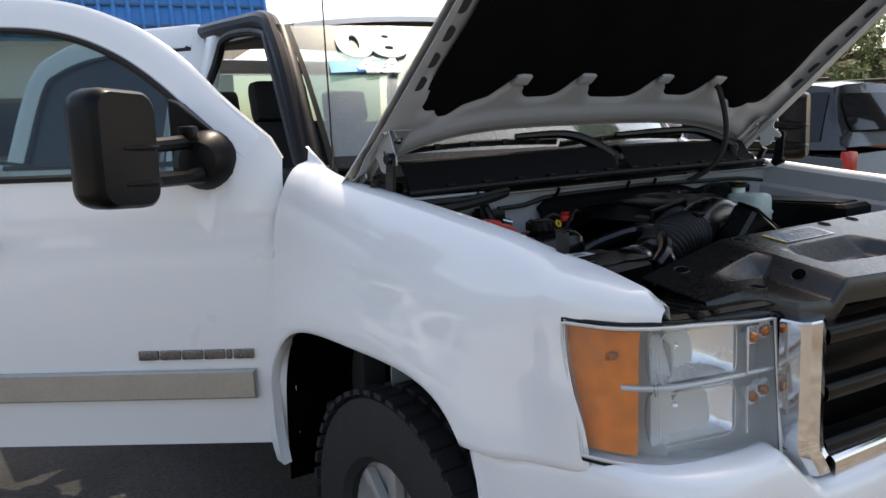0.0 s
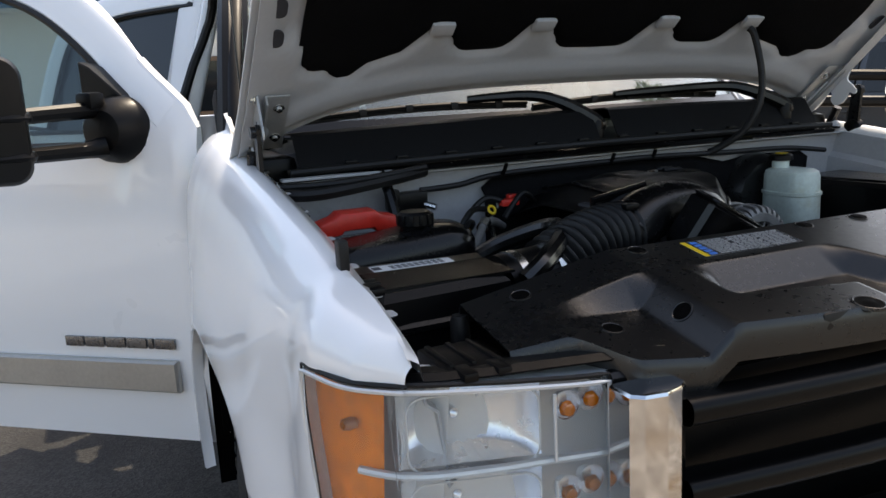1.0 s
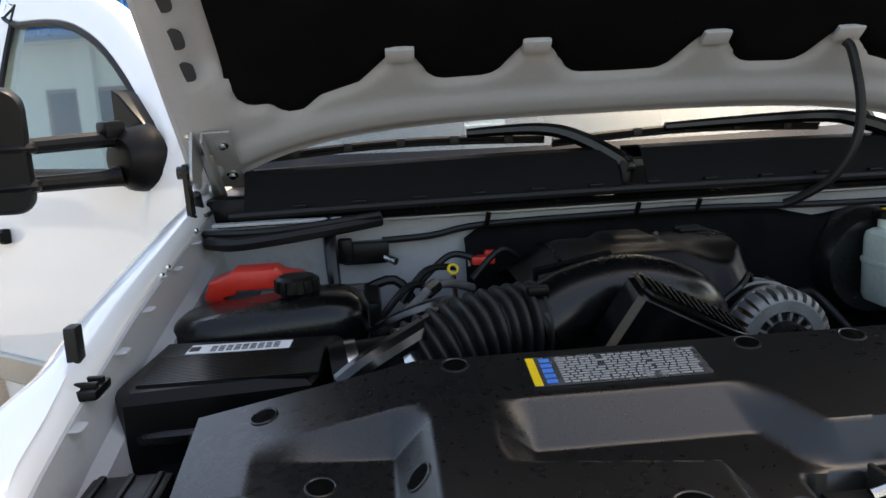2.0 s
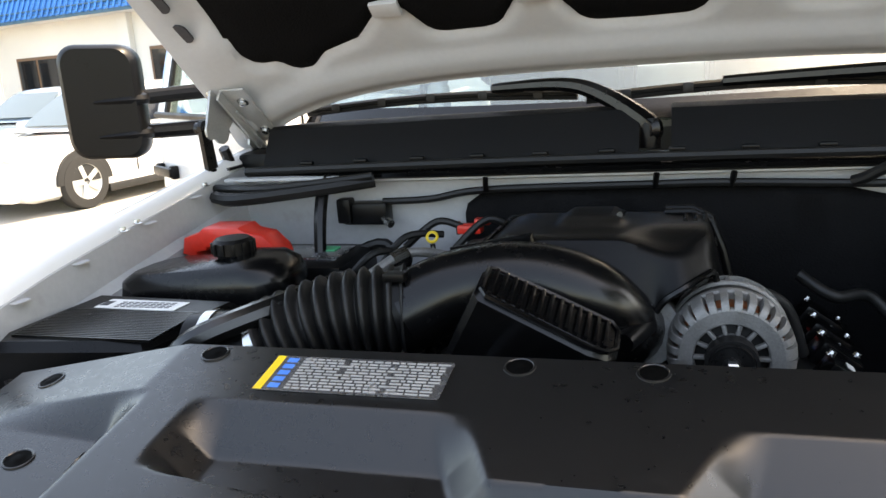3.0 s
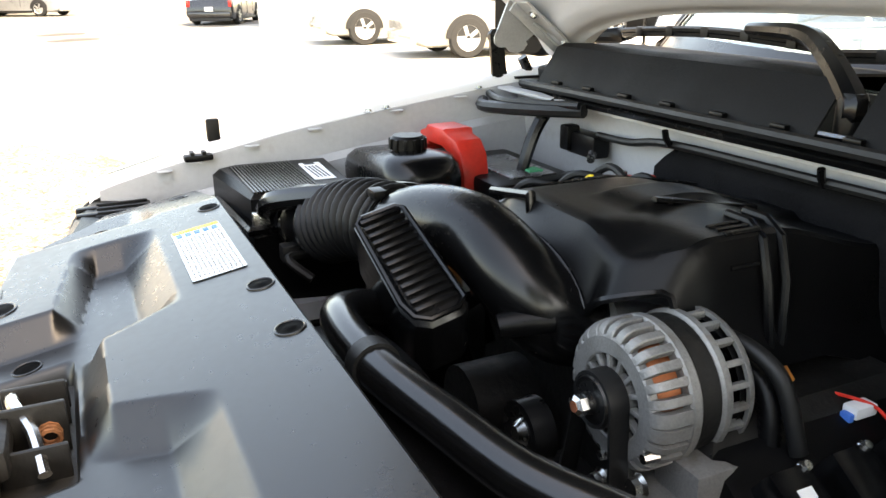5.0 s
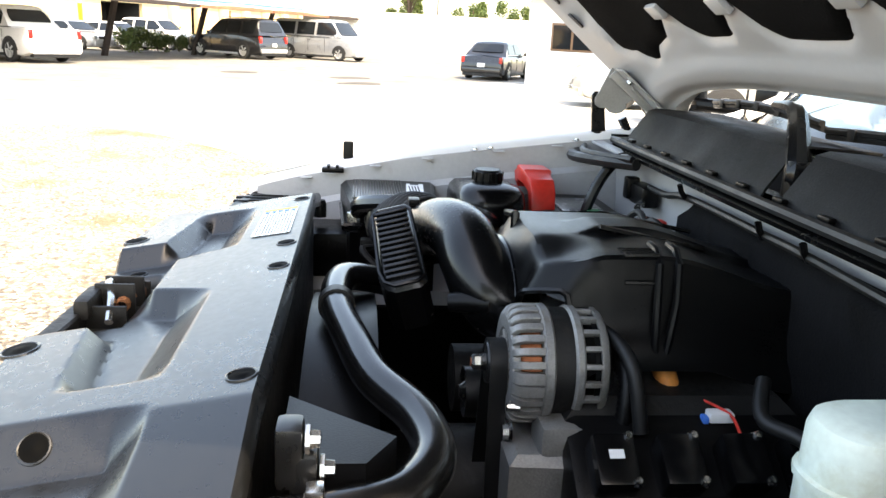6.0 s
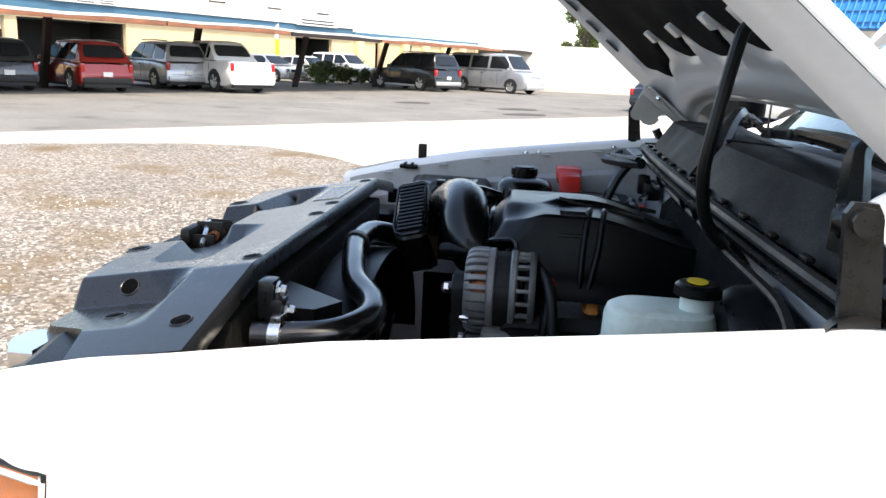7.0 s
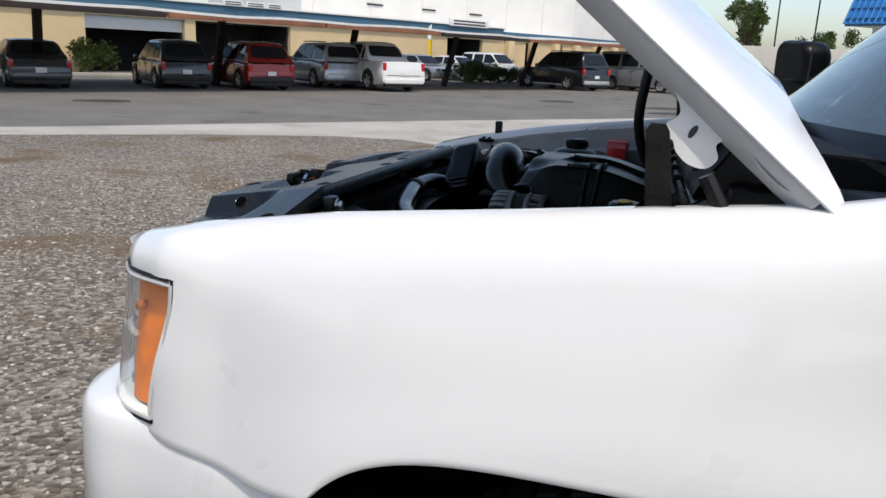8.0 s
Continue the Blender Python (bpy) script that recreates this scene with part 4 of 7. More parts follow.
for s in (-1, 1):
    rows = []
    for i in range(31):
        y = 0.18 + 0.98 * i / 30
        z = top_at(y, s)
        rows.append([(s * 0.857, y, z - 0.022), (s * 0.846, y, z - 0.024), (s * 0.842, y, z - 0.05), (s * 0.838, y, z - 0.085), (s * 0.822, y, z - 0.098), (s * 0.812, y, z - 0.20), (s * 0.80, y, 1.02), (s * 0.56, y, 1.01), (s * 0.54, y, 0.66)])
    apron = part("inner_fender", Geo().grid(rows), WHITE_SHADED, truck, "white painted inner fender apron", 30, thick=0.003)
    for y in (0.30, 0.36, 0.47, 0.60, 0.78, 0.93) if s < 0 else ():
        z = top_at(y, s) - 0.026
        g = Geo().prism(rounded(0.022, 0.03, 0.008, 3), 0, 0.002, Matrix.Translation((s * 0.842, y, z - 0.004)), 0.001)
        tab = part("mounting_tab", g, WHITE_SHADED, apron)
    for y in (0.72, 0.76, 0.98) if s < 0 else ():
        z = top_at(y, s) - 0.022
        g = Geo().lathe([(0, 0.006), (0.007, 0.006), (0.008, 0.002), (0.014, 0.0)], Matrix.Translation((s * 0.853, y, z)), 8)
        part("bolt", g, STEEL, apron)
    if s > 0:
        continue
    g = Geo().box((s * 0.872, 0.402, 1.278), (0.016, 0.026, 0.046), 0.005)
    part("hood_bumper_stop", g, RUBBER, apron, "black rubber hood stop")
    g = Geo()
    for dz in (-0.011, 0.011):
        g.box((s * 0.848, 0.365 + dz, 1.238), (0.03, 0.008, 0.012), 0.002)
    g.box((s * 0.848, 0.365, 1.232), (0.035, 0.055, 0.012), 0.004)
    part("clip", g, PLASTIC, apron, "black plastic clip")
# firewall with felt insulation
rows = []
for i in range(21):
    x = -0.86 + 1.72 * i / 20
    rows.append([(x, 1.05, 1.318), (x, 1.075, 1.312), (x, 1.085, 1.28), (x, 1.09, 1.20), (x, 1.10, 0.70)])
firewall = part("firewall", Geo().grid(rows), WHITE_SHADED, truck, "white painted firewall", 30, thick=0.004)
rows = []
for i in range(41):
    x = -0.332 + 1.032 * i / 40
    top = between(x, [(-0.332, 1.262), (-0.30, 1.284), (0.30, 1.290), (0.42, 1.262), (0.50, 1.275), (0.70, 1.27)])
    b = 0.01 * math.sin(x * 17) + 0.008 * math.sin(x * 41)
    rows.append([(x, 1.075, top), (x, 1.055 + b, top - 0.015), (x, 1.05 - b, top - 0.12), (x, 1.06 + b, 0.95), (x, 1.06, 0.70)])
part("insulation_blanket", Geo().grid(rows), PAD, firewall, "black felt firewall insulation", 60, thick=0.01)

# cowl panel, seals, windshield wipers
for k, (xa, xb) in enumerate(((-0.775, -0.005), (0.050, 0.775))):
    rows = []
    for i in range(15):
        x = xa + (xb - xa) * i / 14
        bow = 0.045 * (1 - (x / 0.8) ** 2)
        lift = 0.012 * (1 - (x / 0.8) ** 2)
        rows.append([(x, 1.088 - bow, 1.338 + lift), (x, 1.094 - bow, 1.352 + lift), (x, 1.128 - bow, 1.402 + lift), (x, 1.136 - bow, 1.414 + lift), (x, 1.155 - bow, 1.420 + lift), (x, 1.33 - 2 * bow, 1.412 + lift)])
    part("cowl_panel", Geo().grid(rows), COWL, truck, "black ribbed cowl panel", 25, thick=0.004)
g = Geo()
rows = []
for i in range(31):
    x = -0.80 + 1.6 * i / 30
    bow, lift = 0.03 * (1 - (x / 0.8) ** 2), 0.010 * (1 - (x / 0.8) ** 2)
    rows.append([(x, 1.015 - bow + 0.03, 1.318 + lift), (x, 1.012 - bow + 0.03, 1.326 + lift), (x, 1.055 - bow + 0.03, 1.332 + lift), (x, 1.07 - bow + 0.03, 1.342 + lift), (x, 1.10 - bow + 0.03, 1.340 + lift)])
ledge = part("cowl_ledge", Geo().grid(rows), PLASTIC_GLOSS, truck, "black cowl drip ledge", 25, thick=0.003)
g = Geo()
g.tube([(x, 1.030 - 0.03 * (1 - (x / 0.8) ** 2) + 0.03, 1.338 + 0.01 * (1 - (x / 0.8) ** 2)) for x in [-0.8 + 1.6 * i / 24 for i in range(25)]], 0.009, 8)
part("cowl_seal", g, RUBBER, ledge, "black rubber bulb seal")
for i in range(12):
    x = -0.66 + 1.32 * i / 11
    g = Geo().box((x, 1.040 - 0.03 * (1 - (x / 0.8) ** 2) + 0.03, 1.349 + 0.01 * (1 - (x / 0.8) ** 2)), (0.028, 0.012, 0.008), 0.003)
    part("seal_clip", g, PLASTIC, ledge)
g = Geo().box((-0.703, 1.030, 1.327), (0.25, 0.03, 0.006), 0.001, None)
part("corner_bracket", g, WHITE_SHADED, ledge, "painted corner bracket")
g = Geo().tube([(-0.83, 0.98, 1.30), (-0.76, 0.95, 1.30), (-0.60, 0.98, 1.312), (-0.50, 1.02, 1.32)], 0.013, 8, smooth=5)
g.tube([(-0.84, 1.0, 1.315), (-0.70, 0.965, 1.318), (-0.50, 1.01, 1.33)], 0.008, 8, smooth=5)
part("drain_seal", g, RUBBER, ledge, "black corner seal")


def wiper(pivot, knee, tip, b0, b1):
    g = Geo()
    P, K, T = Vector(pivot), Vector(knee), Vector(tip)
    g.tube([P + Vector((0, 0, -0.02)), P, P.lerp(K, 0.5) + Vector((0, 0, 0.015)), K, T], [0.018, 0.020, 0.017, 0.014, 0.010], 8, smooth=5)
    ob = part("wiper_arm", g, PLASTIC_GLOSS, truck, "black windshield wiper arm")
    B0, B1 = Vector(b0), Vector(b1)
    m = [B0.lerp(B1, i / 16) + Vector((0, 0.02 * math.sin(math.pi * i / 16) * 0, 0.012 * math.sin(math.pi * i / 16))) for i in range(17)]
    g = Geo().tube(m, 0.006, 6)
    g.tube([p + Vector((0, 0.004, -0.009)) for p in m], 0.0065, 6)
    for i in (2, 5, 8, 11, 14):
        g.box(m[i] + Vector((0, 0, -0.004)), (0.02, 0.016, 0.02), 0.003)
    part("wiper_blade", g, RUBBER, ob, "black wiper blade")
    g = Geo().lathe([(0, 0.016), (0.016, 0.012), (0.02, 0), (0.02, -0.04)], Matrix.Translation(P), 16)
    part("pivot_cap", g, PLASTIC, ob)


wiper((0.012, 1.088, 1.398), (-0.15, 1.160, 1.474), (-0.30, 1.205, 1.472), (-0.13, 1.200, 1.456), (-0.76, 1.292, 1.443))
wiper((0.66, 1.10, 1.405), (0.46, 1.17, 1.468), (0.14, 1.195, 1.462), (0.50, 1.205, 1.450), (-0.113, 1.200, 1.446))
# dealer numerals inside the glass


def numerals(text, at, size, mat, name, label):
    cu = bpy.data.curves.new(name, "FONT")
    cu.body, cu.size, cu.extrude, cu.offset = text, size, 0.002, 0.012
    cu.materials.append(mat)
    ob = new(name, cu)
    ob.parent = truck
    ob.matrix_world = at
    ob["label"] = label
    return ob


PAINT_WHITE = material("window_paint", (0.85, 0.85, 0.85), 0.6, vary=0.03)
PAINT_BLUE = material("blue_window_paint", (0.08, 0.42, 0.75), 0.6, vary=0.06)
lo = shield_at(-0.83, 0.66, 0.008)
ex = (shield_at(-0.44, 0.66, 0.008) - lo).normalized()
ey = shield_at(-0.83, 0.93, 0.008) - lo
ey = (ey - ex * ey.dot(ex)).normalized()
ez = ex.cross(ey)
tilt = Matrix(((ex.x, ey.x, ez.x, lo.x), (ex.y, ey.y, ez.y, lo.y), (ex.z, ey.z, ez.z, lo.z), (0, 0, 0, 1)))
numerals("08", tilt @ Matrix.Translation((0.0, 0.016, 0.004)), 0.235, PAINT_WHITE, "year_numeral", "white painted year numerals on the windshield")
g = Geo().prism([(-0.055, -0.085), (0.135, -0.075), (0.14, -0.012), (-0.05, -0.015)], 0.002, 0.004, tilt)
part("blue_stripe", g, PAINT_BLUE, shield, "blue painted stripe")
numerals("4x4", tilt @ Matrix.Translation((0.05, -0.08, 0.006)), 0.085, PAINT_WHITE, "drive_numeral", "white painted drive marking on blue")

# ---- radiator cover ----
def cover_edge_front(x):
    return 0.022 + 0.085 * (abs(x) / 0.72) ** 2.2 + 0.070 * ease(0.585, 0.645, abs(x))


def ramp(a, b, x):
    return min(1.0, max(0.0, (x - a) / (b - a)))


def cover_z(x, y):
    ax = abs(x)
    z = 1.247 - 0.175 * (0.345 - y) - 0.052 * ramp(0.47, 0.74, ax)
    # pocket beside the middle tongue, and the raised block in front of it
    block = ramp(0.172, 0.202, ax) * ramp(0.028, 0.0, y - 0.104 - 0.135 * (ax - 0.195))
    half = 0.074 + 0.46 * (y - 0.152)
    tongue = ramp(half + 0.034, half, ax) * ramp(0.128, 0.153, y)
    z -= 0.033 * ramp(0.238, 0.192, y) * (1 - tongue) * ramp(0.398, 0.358, ax) * (1 - block)
    # lower outer shoulders
    z -= 0.036 * ramp(0.458, 0.500, ax) * ramp(0.246, 0.212, y) * ramp(0.645, 0.495, ax)
    # opening for the latch
    z -= 0.040 * ramp(0.118, 0.108, ax) * ramp(0.122, 0.114, y)
    return z


columns = [-0.72 + 1.44 * i / 320 for i in range(321)]
g = Geo()
rows = []
for x in columns:
    a = cover_edge_front(x)
    ys = [a + 0.006 + (0.336 - a - 0.006) * j / 96 for j in range(97)]
    row = [(x, a + 0.004, cover_z(x, ys[0]) - 0.05), (x, a, cover_z(x, ys[0]) - 0.012)]
    row += [(x, y, cover_z(x, y)) for y in ys]
    row += [(x, 0.342, cover_z(x, 0.336) - 0.008), (x, 0.343, cover_z(x, 0.336) - 0.03)]
    rows.append(row)
g.grid(rows)
cover = part("radiator_cover", g, COVER, truck, "moulded dark grey plastic radiator cover", 45, thick=0.003)
for x, y, r in ((-0.424, 0.318, 1.0), (-0.080, 0.318, 1.0), (0.048, 0.318, 1.0), (0.425, 0.320, 1.0), (-0.477, 0.145, 1.0), (0.477, 0.145, 1.0), (-0.571, 0.171, 1.0), (0.571, 0.171, 1.0), (-0.250, 0.045, 1.4), (0.250, 0.045, 1.4), (-0.138, 0.075, 1.0), (0.138, 0.075, 1.0), (-0.64, 0.30, 1.0), (0.64, 0.30, 1.0)):
    z = cover_z(x, y)
    dzdx, dzdy = (cover_z(x + 0.012, y) - cover_z(x - 0.012, y)) / 0.024, (cover_z(x, y + 0.012) - cover_z(x, y - 0.012)) / 0.024
    m = Matrix.Translation((x, y, z)) @ Matrix.Rotation(math.atan(dzdy), 4, "X") @ Matrix.Rotation(-math.atan(dzdx), 4, "Y") @ Matrix.Diagonal((r, r, 1, 1))
    g = Geo().lathe([(0.0135, 0.0010), (0.0146, 0.0018), (0.0160, 0.0014), (0.0168, -0.003)], m, 20)
    hole = part("fastener_ring", g, COVER, cover)
    g = Geo().lathe([(0.0, 0.0022), (0.005, 0.0020), (0.008, 0.0008), (0.0136, 0.0010), (0.0140, -0.002)], m, 18)
    part("fastener", g, RECESS_SHADE, hole, "push fastener, its recess shade painted black")
# latch in its opening
RUSTY = material("rusty_spring", (0.22, 0.09, 0.04), 0.6, 0.5, vary=0.4, scale=50)
g = Geo()
g.box((0, 0.085, 1.150), (0.20, 0.07, 0.012), 0.002)
g.prism([(-0.06, 0.04), (0.17, 0.03), (0.17, 0.055), (0.10, 0.060), (-0.06, 0.055)], 1.155, 1.182, None, 0.003)
g.box((0.055, 0.060, 1.186), (0.075, 0.022, 0.030), 0.008)
latch = part("hood_latch", g, DARK, truck, "greasy black hood latch")
for x, h in ((-0.055, 0.030), (-0.020, 0.048), (0.030, 0.052), (0.075, 0.034)):
    part("latch_plate", Geo().box((x, 0.088, 1.154 + h / 2), (0.006, 0.055, h), 0.002), DARK, latch)
g = Geo().tube([(-0.07, 0.085, 1.168), (-0.01, 0.070, 1.196), (0.05, 0.088, 1.190), (0.09, 0.095, 1.170)], 0.006, 8, smooth=5)
part("latch_hook", g, STEEL, latch, "worn steel hook")
coil = [(0.005 + 0.045 * k / 60, 0.100 + 0.009 * math.cos(k * 0.72), 1.178 + 0.009 * math.sin(k * 0.72)) for k in range(61)]
part("latch_spring", Geo().tube(coil, 0.0022, 6), RUSTY, latch, "rusty latch spring")
part("latch_pin", Geo().cyl((-0.035, 0.075, 1.172), (-0.035, 0.112, 1.172), 0.008, n=12), RUSTY, latch, "rusty brown pivot pin")
for x in (-0.31, 0.345):
    part("cover_stop", Geo().box((x, 0.052, 1.180), (0.055, 0.030, 0.030), 0.010), RUBBER, latch, "black rubber stop")
# instruction label with rows of print that cannot be read
m = Matrix.Translation((-0.245, 0.286, cover_z(-0.245, 0.286) + 0.0012)) @ Matrix.Rotation(math.atan(0.175), 4, "X") @ Matrix.Diagonal((0.93, 1.07, 1, 1))
g = Geo().prism(rounded(0.214, 0.060, 0.003, 2), 0, 0.0006, m)
label = part("instruction_label", g, LABEL_GREY, cover, "dark grey instruction label with yellow end stripe")
g = Geo().prism([(-0.106, -0.029), (-0.096, -0.029), (-0.096, 0.029), (-0.106, 0.029)], 0.0006, 0.0011, m)
part("yellow_stripe", g, YELLOW, label, "yellow stripe")
g = Geo()
random.seed(4)
for k in range(5):
    g.box((-0.084 + 0.0, -0.022 + k * 0.011, 0.0009), (0.013, 0.007, 0.0005), 0.0, m)
part("blue_bar", g, BLUE_PRINT, label, "blue print")
g = Geo()
for col in range(3):
    for k in range(11):
        y = 0.025 - k * 0.005
        x = -0.070 + col * 0.058
        while x < -0.070 + col * 0.058 + 0.050:
            w = random.uniform(0.004, 0.014)
            g.box((x + w / 2, y, 0.0009), (w, 0.0022, 0.0004), 0.0, m)
            x += w + 0.0022
part("print", g, PRINT, label, "rows of pale print")

# black rails and lamp brackets between cover and fenders
for s in (-1, 1):
    g = Geo()
    rows = []
    for p in [q for q in smooth_line([(x, y, 0) for x, y in NOSE], 4) if q.x < 0.955 and q.y < 0.30]:
        rows.append([(s * (p.x - 0.022), p.y + 0.036, 1.162), (s * (p.x - 0.026), p.y + 0.048, 1.168), (s * (p.x - 0.03), p.y + 0.085, 1.164), (s * (p.x - 0.05), p.y + 0.14, 1.12), (s * (p.x - 0.06), p.y + 0.20, 1.05)])
    part("lamp_rail", Geo().grid(rows), PLASTIC, truck, "black plastic lamp carrier", 30, thick=0.003)
    g = Geo()
    g.box((s * 0.775, 0.215, 1.158), (0.085, 0.10, 0.02), 0.006)
    for dx in (-0.03, 0.0, 0.03):
        g.box((s * (0.775 + dx), 0.215, 1.168), (0.008, 0.09, 0.008), 0.003)
    for dx in (-0.025, 0.02):
        g.box((s * (0.775 + dx), 0.155, 1.164), (0.02, 0.04, 0.012), 0.004)
    part("lamp_bracket", g, PLASTIC, truck, "black ribbed lamp bracket")
    g = Geo().box((s * 0.73, 0.40, 1.05), (0.16, 0.30, 0.14), 0.03)
    part("side_duct", g, PLASTIC, truck, "black plastic side duct")
    g = Geo().lathe([(0, 0.012), (0.012, 0.010), (0.015, 0.0), (0.015, -0.03)], Matrix.Translation((s * 0.72, 0.34, 1.17)), 14)
    part("rubber_plug", g, RUBBER, truck, "black rubber plug")
# brace bar with a bolt on the driver side
g = Geo().prism([(-0.016, -0.02), (0.016, -0.02), (0.011, 0.05), (0.009, 0.20), (-0.009, 0.20), (-0.011, 0.05)], -0.006, 0.006, Matrix.Translation((0.672, 0.322, 1.178)) @ Matrix.Rotation(radians(-52), 4, "Z") @ Matrix.Rotation(radians(6), 4, "X"), 0.003)
brace = part("brace_rod", g, BLACK_METAL, truck, "black steel brace rod")
g = Geo().lathe([(0, 0.016), (0.01, 0.015), (0.011, 0.006), (0.018, 0.005), (0.018, 0.0)], Matrix.Translation((0.673, 0.325, 1.184)), 6)
part("bolt", g, STEEL, brace, "zinc bolt")
g = Geo()
for yy, zz in ((0.372, 1.222), (0.385, 1.195)):
    g.box((0.50, yy, zz - 0.02), (0.035, 0.025, 0.06), 0.006)
bracket = part("radiator_bracket", g, BLACK_METAL, truck, "black radiator bracket")
for yy, zz in ((0.386, 1.215), (0.399, 1.185)):
    g = Geo().lathe([(0, 0.014), (0.008, 0.013), (0.009, 0.005), (0.014, 0.004), (0.014, 0)], pose(0.50, yy, zz, -90, 0, 0), 8)
    part("bolt", g, STEEL, bracket, "zinc bolt")
g = Geo().prism([(0.36, 0.36), (0.50, 0.36), (0.50, 0.44), (0.45, 0.47)], 1.02, 1.19)
part("shroud_gusset", g, PLASTIC, truck, "black shroud gusset")

# ---- air intake ----
g = Geo()
poly = [(-0.845, 0.43), (-0.83, 0.62), (-0.56, 0.600), (-0.598, 0.412), (-0.82, 0.385)]
g.prism(poly, 0.98, 1.212, None, 0.012)
airbox = part("air_filter_box", g, PLASTIC, truck, "black plastic air filter box")
g = Geo()
for i in range(19):
    y = 0.418 + i * 0.0062
    g.box((-0.70, y, 1.2135), (0.225, 0.0032, 0.004), 0.0)
part("lid_ribs", g, PLASTIC_GLOSS, airbox)
g = Geo().prism([(-0.782, 0.545), (-0.638, 0.538), (-0.636, 0.578), (-0.780, 0.586)], 1.2125, 1.2135)
tag = part("filter_label", g, LABEL, airbox, "white filter label")
g = Geo()
for k in range(4):
    for j in range(9):
        g.box((-0.745 + j * 0.011, 0.550 + k * 0.007, 1.2138), (0.008, 0.003, 0.0006))
g.box((-0.772, 0.564, 1.2138), (0.014, 0.02, 0.0006))
part("print", g, INK_SHADE, tag, "small dark print")
g = Geo().tube([(-0.86, 0.52, 1.16), (-0.72, 0.63, 1.165), (-0.565, 0.615, 1.165), (-0.555, 0.40, 1.155), (-0.80, 0.39, 1.155), (-0.86, 0.42, 1.16)], 0.009, 6)
part("lid_seam", g, PLASTIC_GLOSS, airbox)
for y in (0.42, 0.58):
    g = Geo().box((-0.562, y, 1.165), (0.012, 0.03, 0.045), 0.003)
    part("lid_clip", g, STEEL, airbox, "spring clip")
# outlet, clamps, bellows, smooth duct
A, B = Vector((-0.575, 0.50, 1.165)), Vector((-0.475, 0.51, 1.175))
duct = part("intake_duct", Geo().tube([(-0.285, 0.552, 1.212), (-0.22, 0.578, 1.240), (-0.13, 0.600, 1.248), (-0.055, 0.612, 1.225), (-0.020, 0.632, 1.188), (-0.012, 0.665, 1.160), (0.0, 0.71, 1.148)], [0.054, 0.053, 0.052, 0.053, 0.055, 0.055, 0.052], 20, smooth=6), PLASTIC_GLOSS, truck, "smooth black intake duct")
part("outlet", Geo().tube([A, B], [0.058, 0.054], 20), PLASTIC, duct, "air meter housing")
for p, q in ((Vector((-0.555, 0.502, 1.167)), Vector((-0.540, 0.504, 1.168))), (Vector((-0.482, 0.511, 1.176)), Vector((-0.468, 0.513, 1.178)))):
    part("hose_clamp", Geo().tube([p, q], 0.0595, 24), STEEL, duct, "bright steel band clamp")
pts, rad = [], []
for i in range(97):
    t = i / 96
    c = Vector((-0.468, 0.513, 1.178)).lerp(Vector((-0.285, 0.562, 1.215)), t)
    c.z += 0.012 * math.sin(math.pi * t)
    pts.append(c)
    k = 0.5 + 0.5 * math.cos(2 * math.pi * t * 11)
    rad.append(0.0515 + 0.013 * k ** 0.7)
part("bellows", Geo().tube(pts, rad, 24), RUBBER, duct, "black ribbed bellows", 60)
g = Geo().tube([(-0.296, 0.559, 1.213), (-0.276, 0.565, 1.217)], 0.0605, 24)
g.box((-0.285, 0.53, 1.272), (0.03, 0.02, 0.012), 0.003)
part("duct_collar", g, PLASTIC, duct)
g = Geo().tube([(-0.56, 0.43, 1.19), (-0.52, 0.44, 1.215), (-0.44, 0.52, 1.235), (-0.40, 0.62, 1.235), (-0.46, 0.70, 1.20), (-0.52, 0.72, 1.17)], 0.018, 10, smooth=5)
part("coolant_hose", g, HOSE, truck, "black rubber coolant hose")
# resonator with a ribbed top
ax = Vector((0.150, 0.020, -0.080)).normalized()
ay = Vector((0.06, 1, 0.22))
ay = (ay - ax * ay.dot(ax)).normalized()
az = ax.cross(ay)
c = Vector((-0.080, 0.492, 1.246))
RM = Matrix(((ax.x, ay.x, az.x, c.x), (ax.y, ay.y, az.y, c.y), (ax.z, ay.z, az.z, c.z), (0, 0, 0, 1)))
shape = [(-0.088, -0.024), (-0.080, -0.034), (0.060, -0.040), (0.084, -0.034), (0.096, -0.018), (0.096, 0.020), (0.086, 0.034), (-0.078, 0.034), (-0.088, 0.026)]
g = Geo().prism(shape, -0.10, 0.0, RM, 0.010)
reson = part("resonator", g, PLASTIC_GLOSS, duct, "black resonator box with ribbed lid")
g = Geo()
lip = [(RM @ Vector((x * 0.94, y * 0.92, 0.0))) for x, y in shape]
g.tube(lip + [lip[0]], 0.0035, 6, False)
for i in range(13):
    x = -0.072 + i * 0.0122
    g.box((x, -0.001, 0.0025), (0.0058, 0.054, 0.006), 0.0018, RM)
part("lid_ribs", g, PLASTIC_GLOSS, reson)
g = Geo().tube([(0.0, 0.57, 1.175), (0.01, 0.60, 1.18), (0.02, 0.63, 1.18)], [0.014, 0.018, 0.02], 12)
part("duct_nipple", g, PLASTIC, duct)
g = Geo().cyl((0.02, 0.69, 1.15), (0.03, 0.78, 1.12), 0.05)
throttle = part("throttle_body", g, ALU, truck, "cast throttle body")
for dx, dz in ((0.052, 0.01), (0.05, -0.04)):
    g = Geo().lathe([(0, 0.02), (0.008, 0.018), (0.009, 0.006), (0.013, 0.005), (0.013, 0)], pose(0.02 + dx, 0.69, 1.15 + dz, 90, 0, 0), 8)
    part("bolt", g, STEEL, throttle, "zinc bolt")

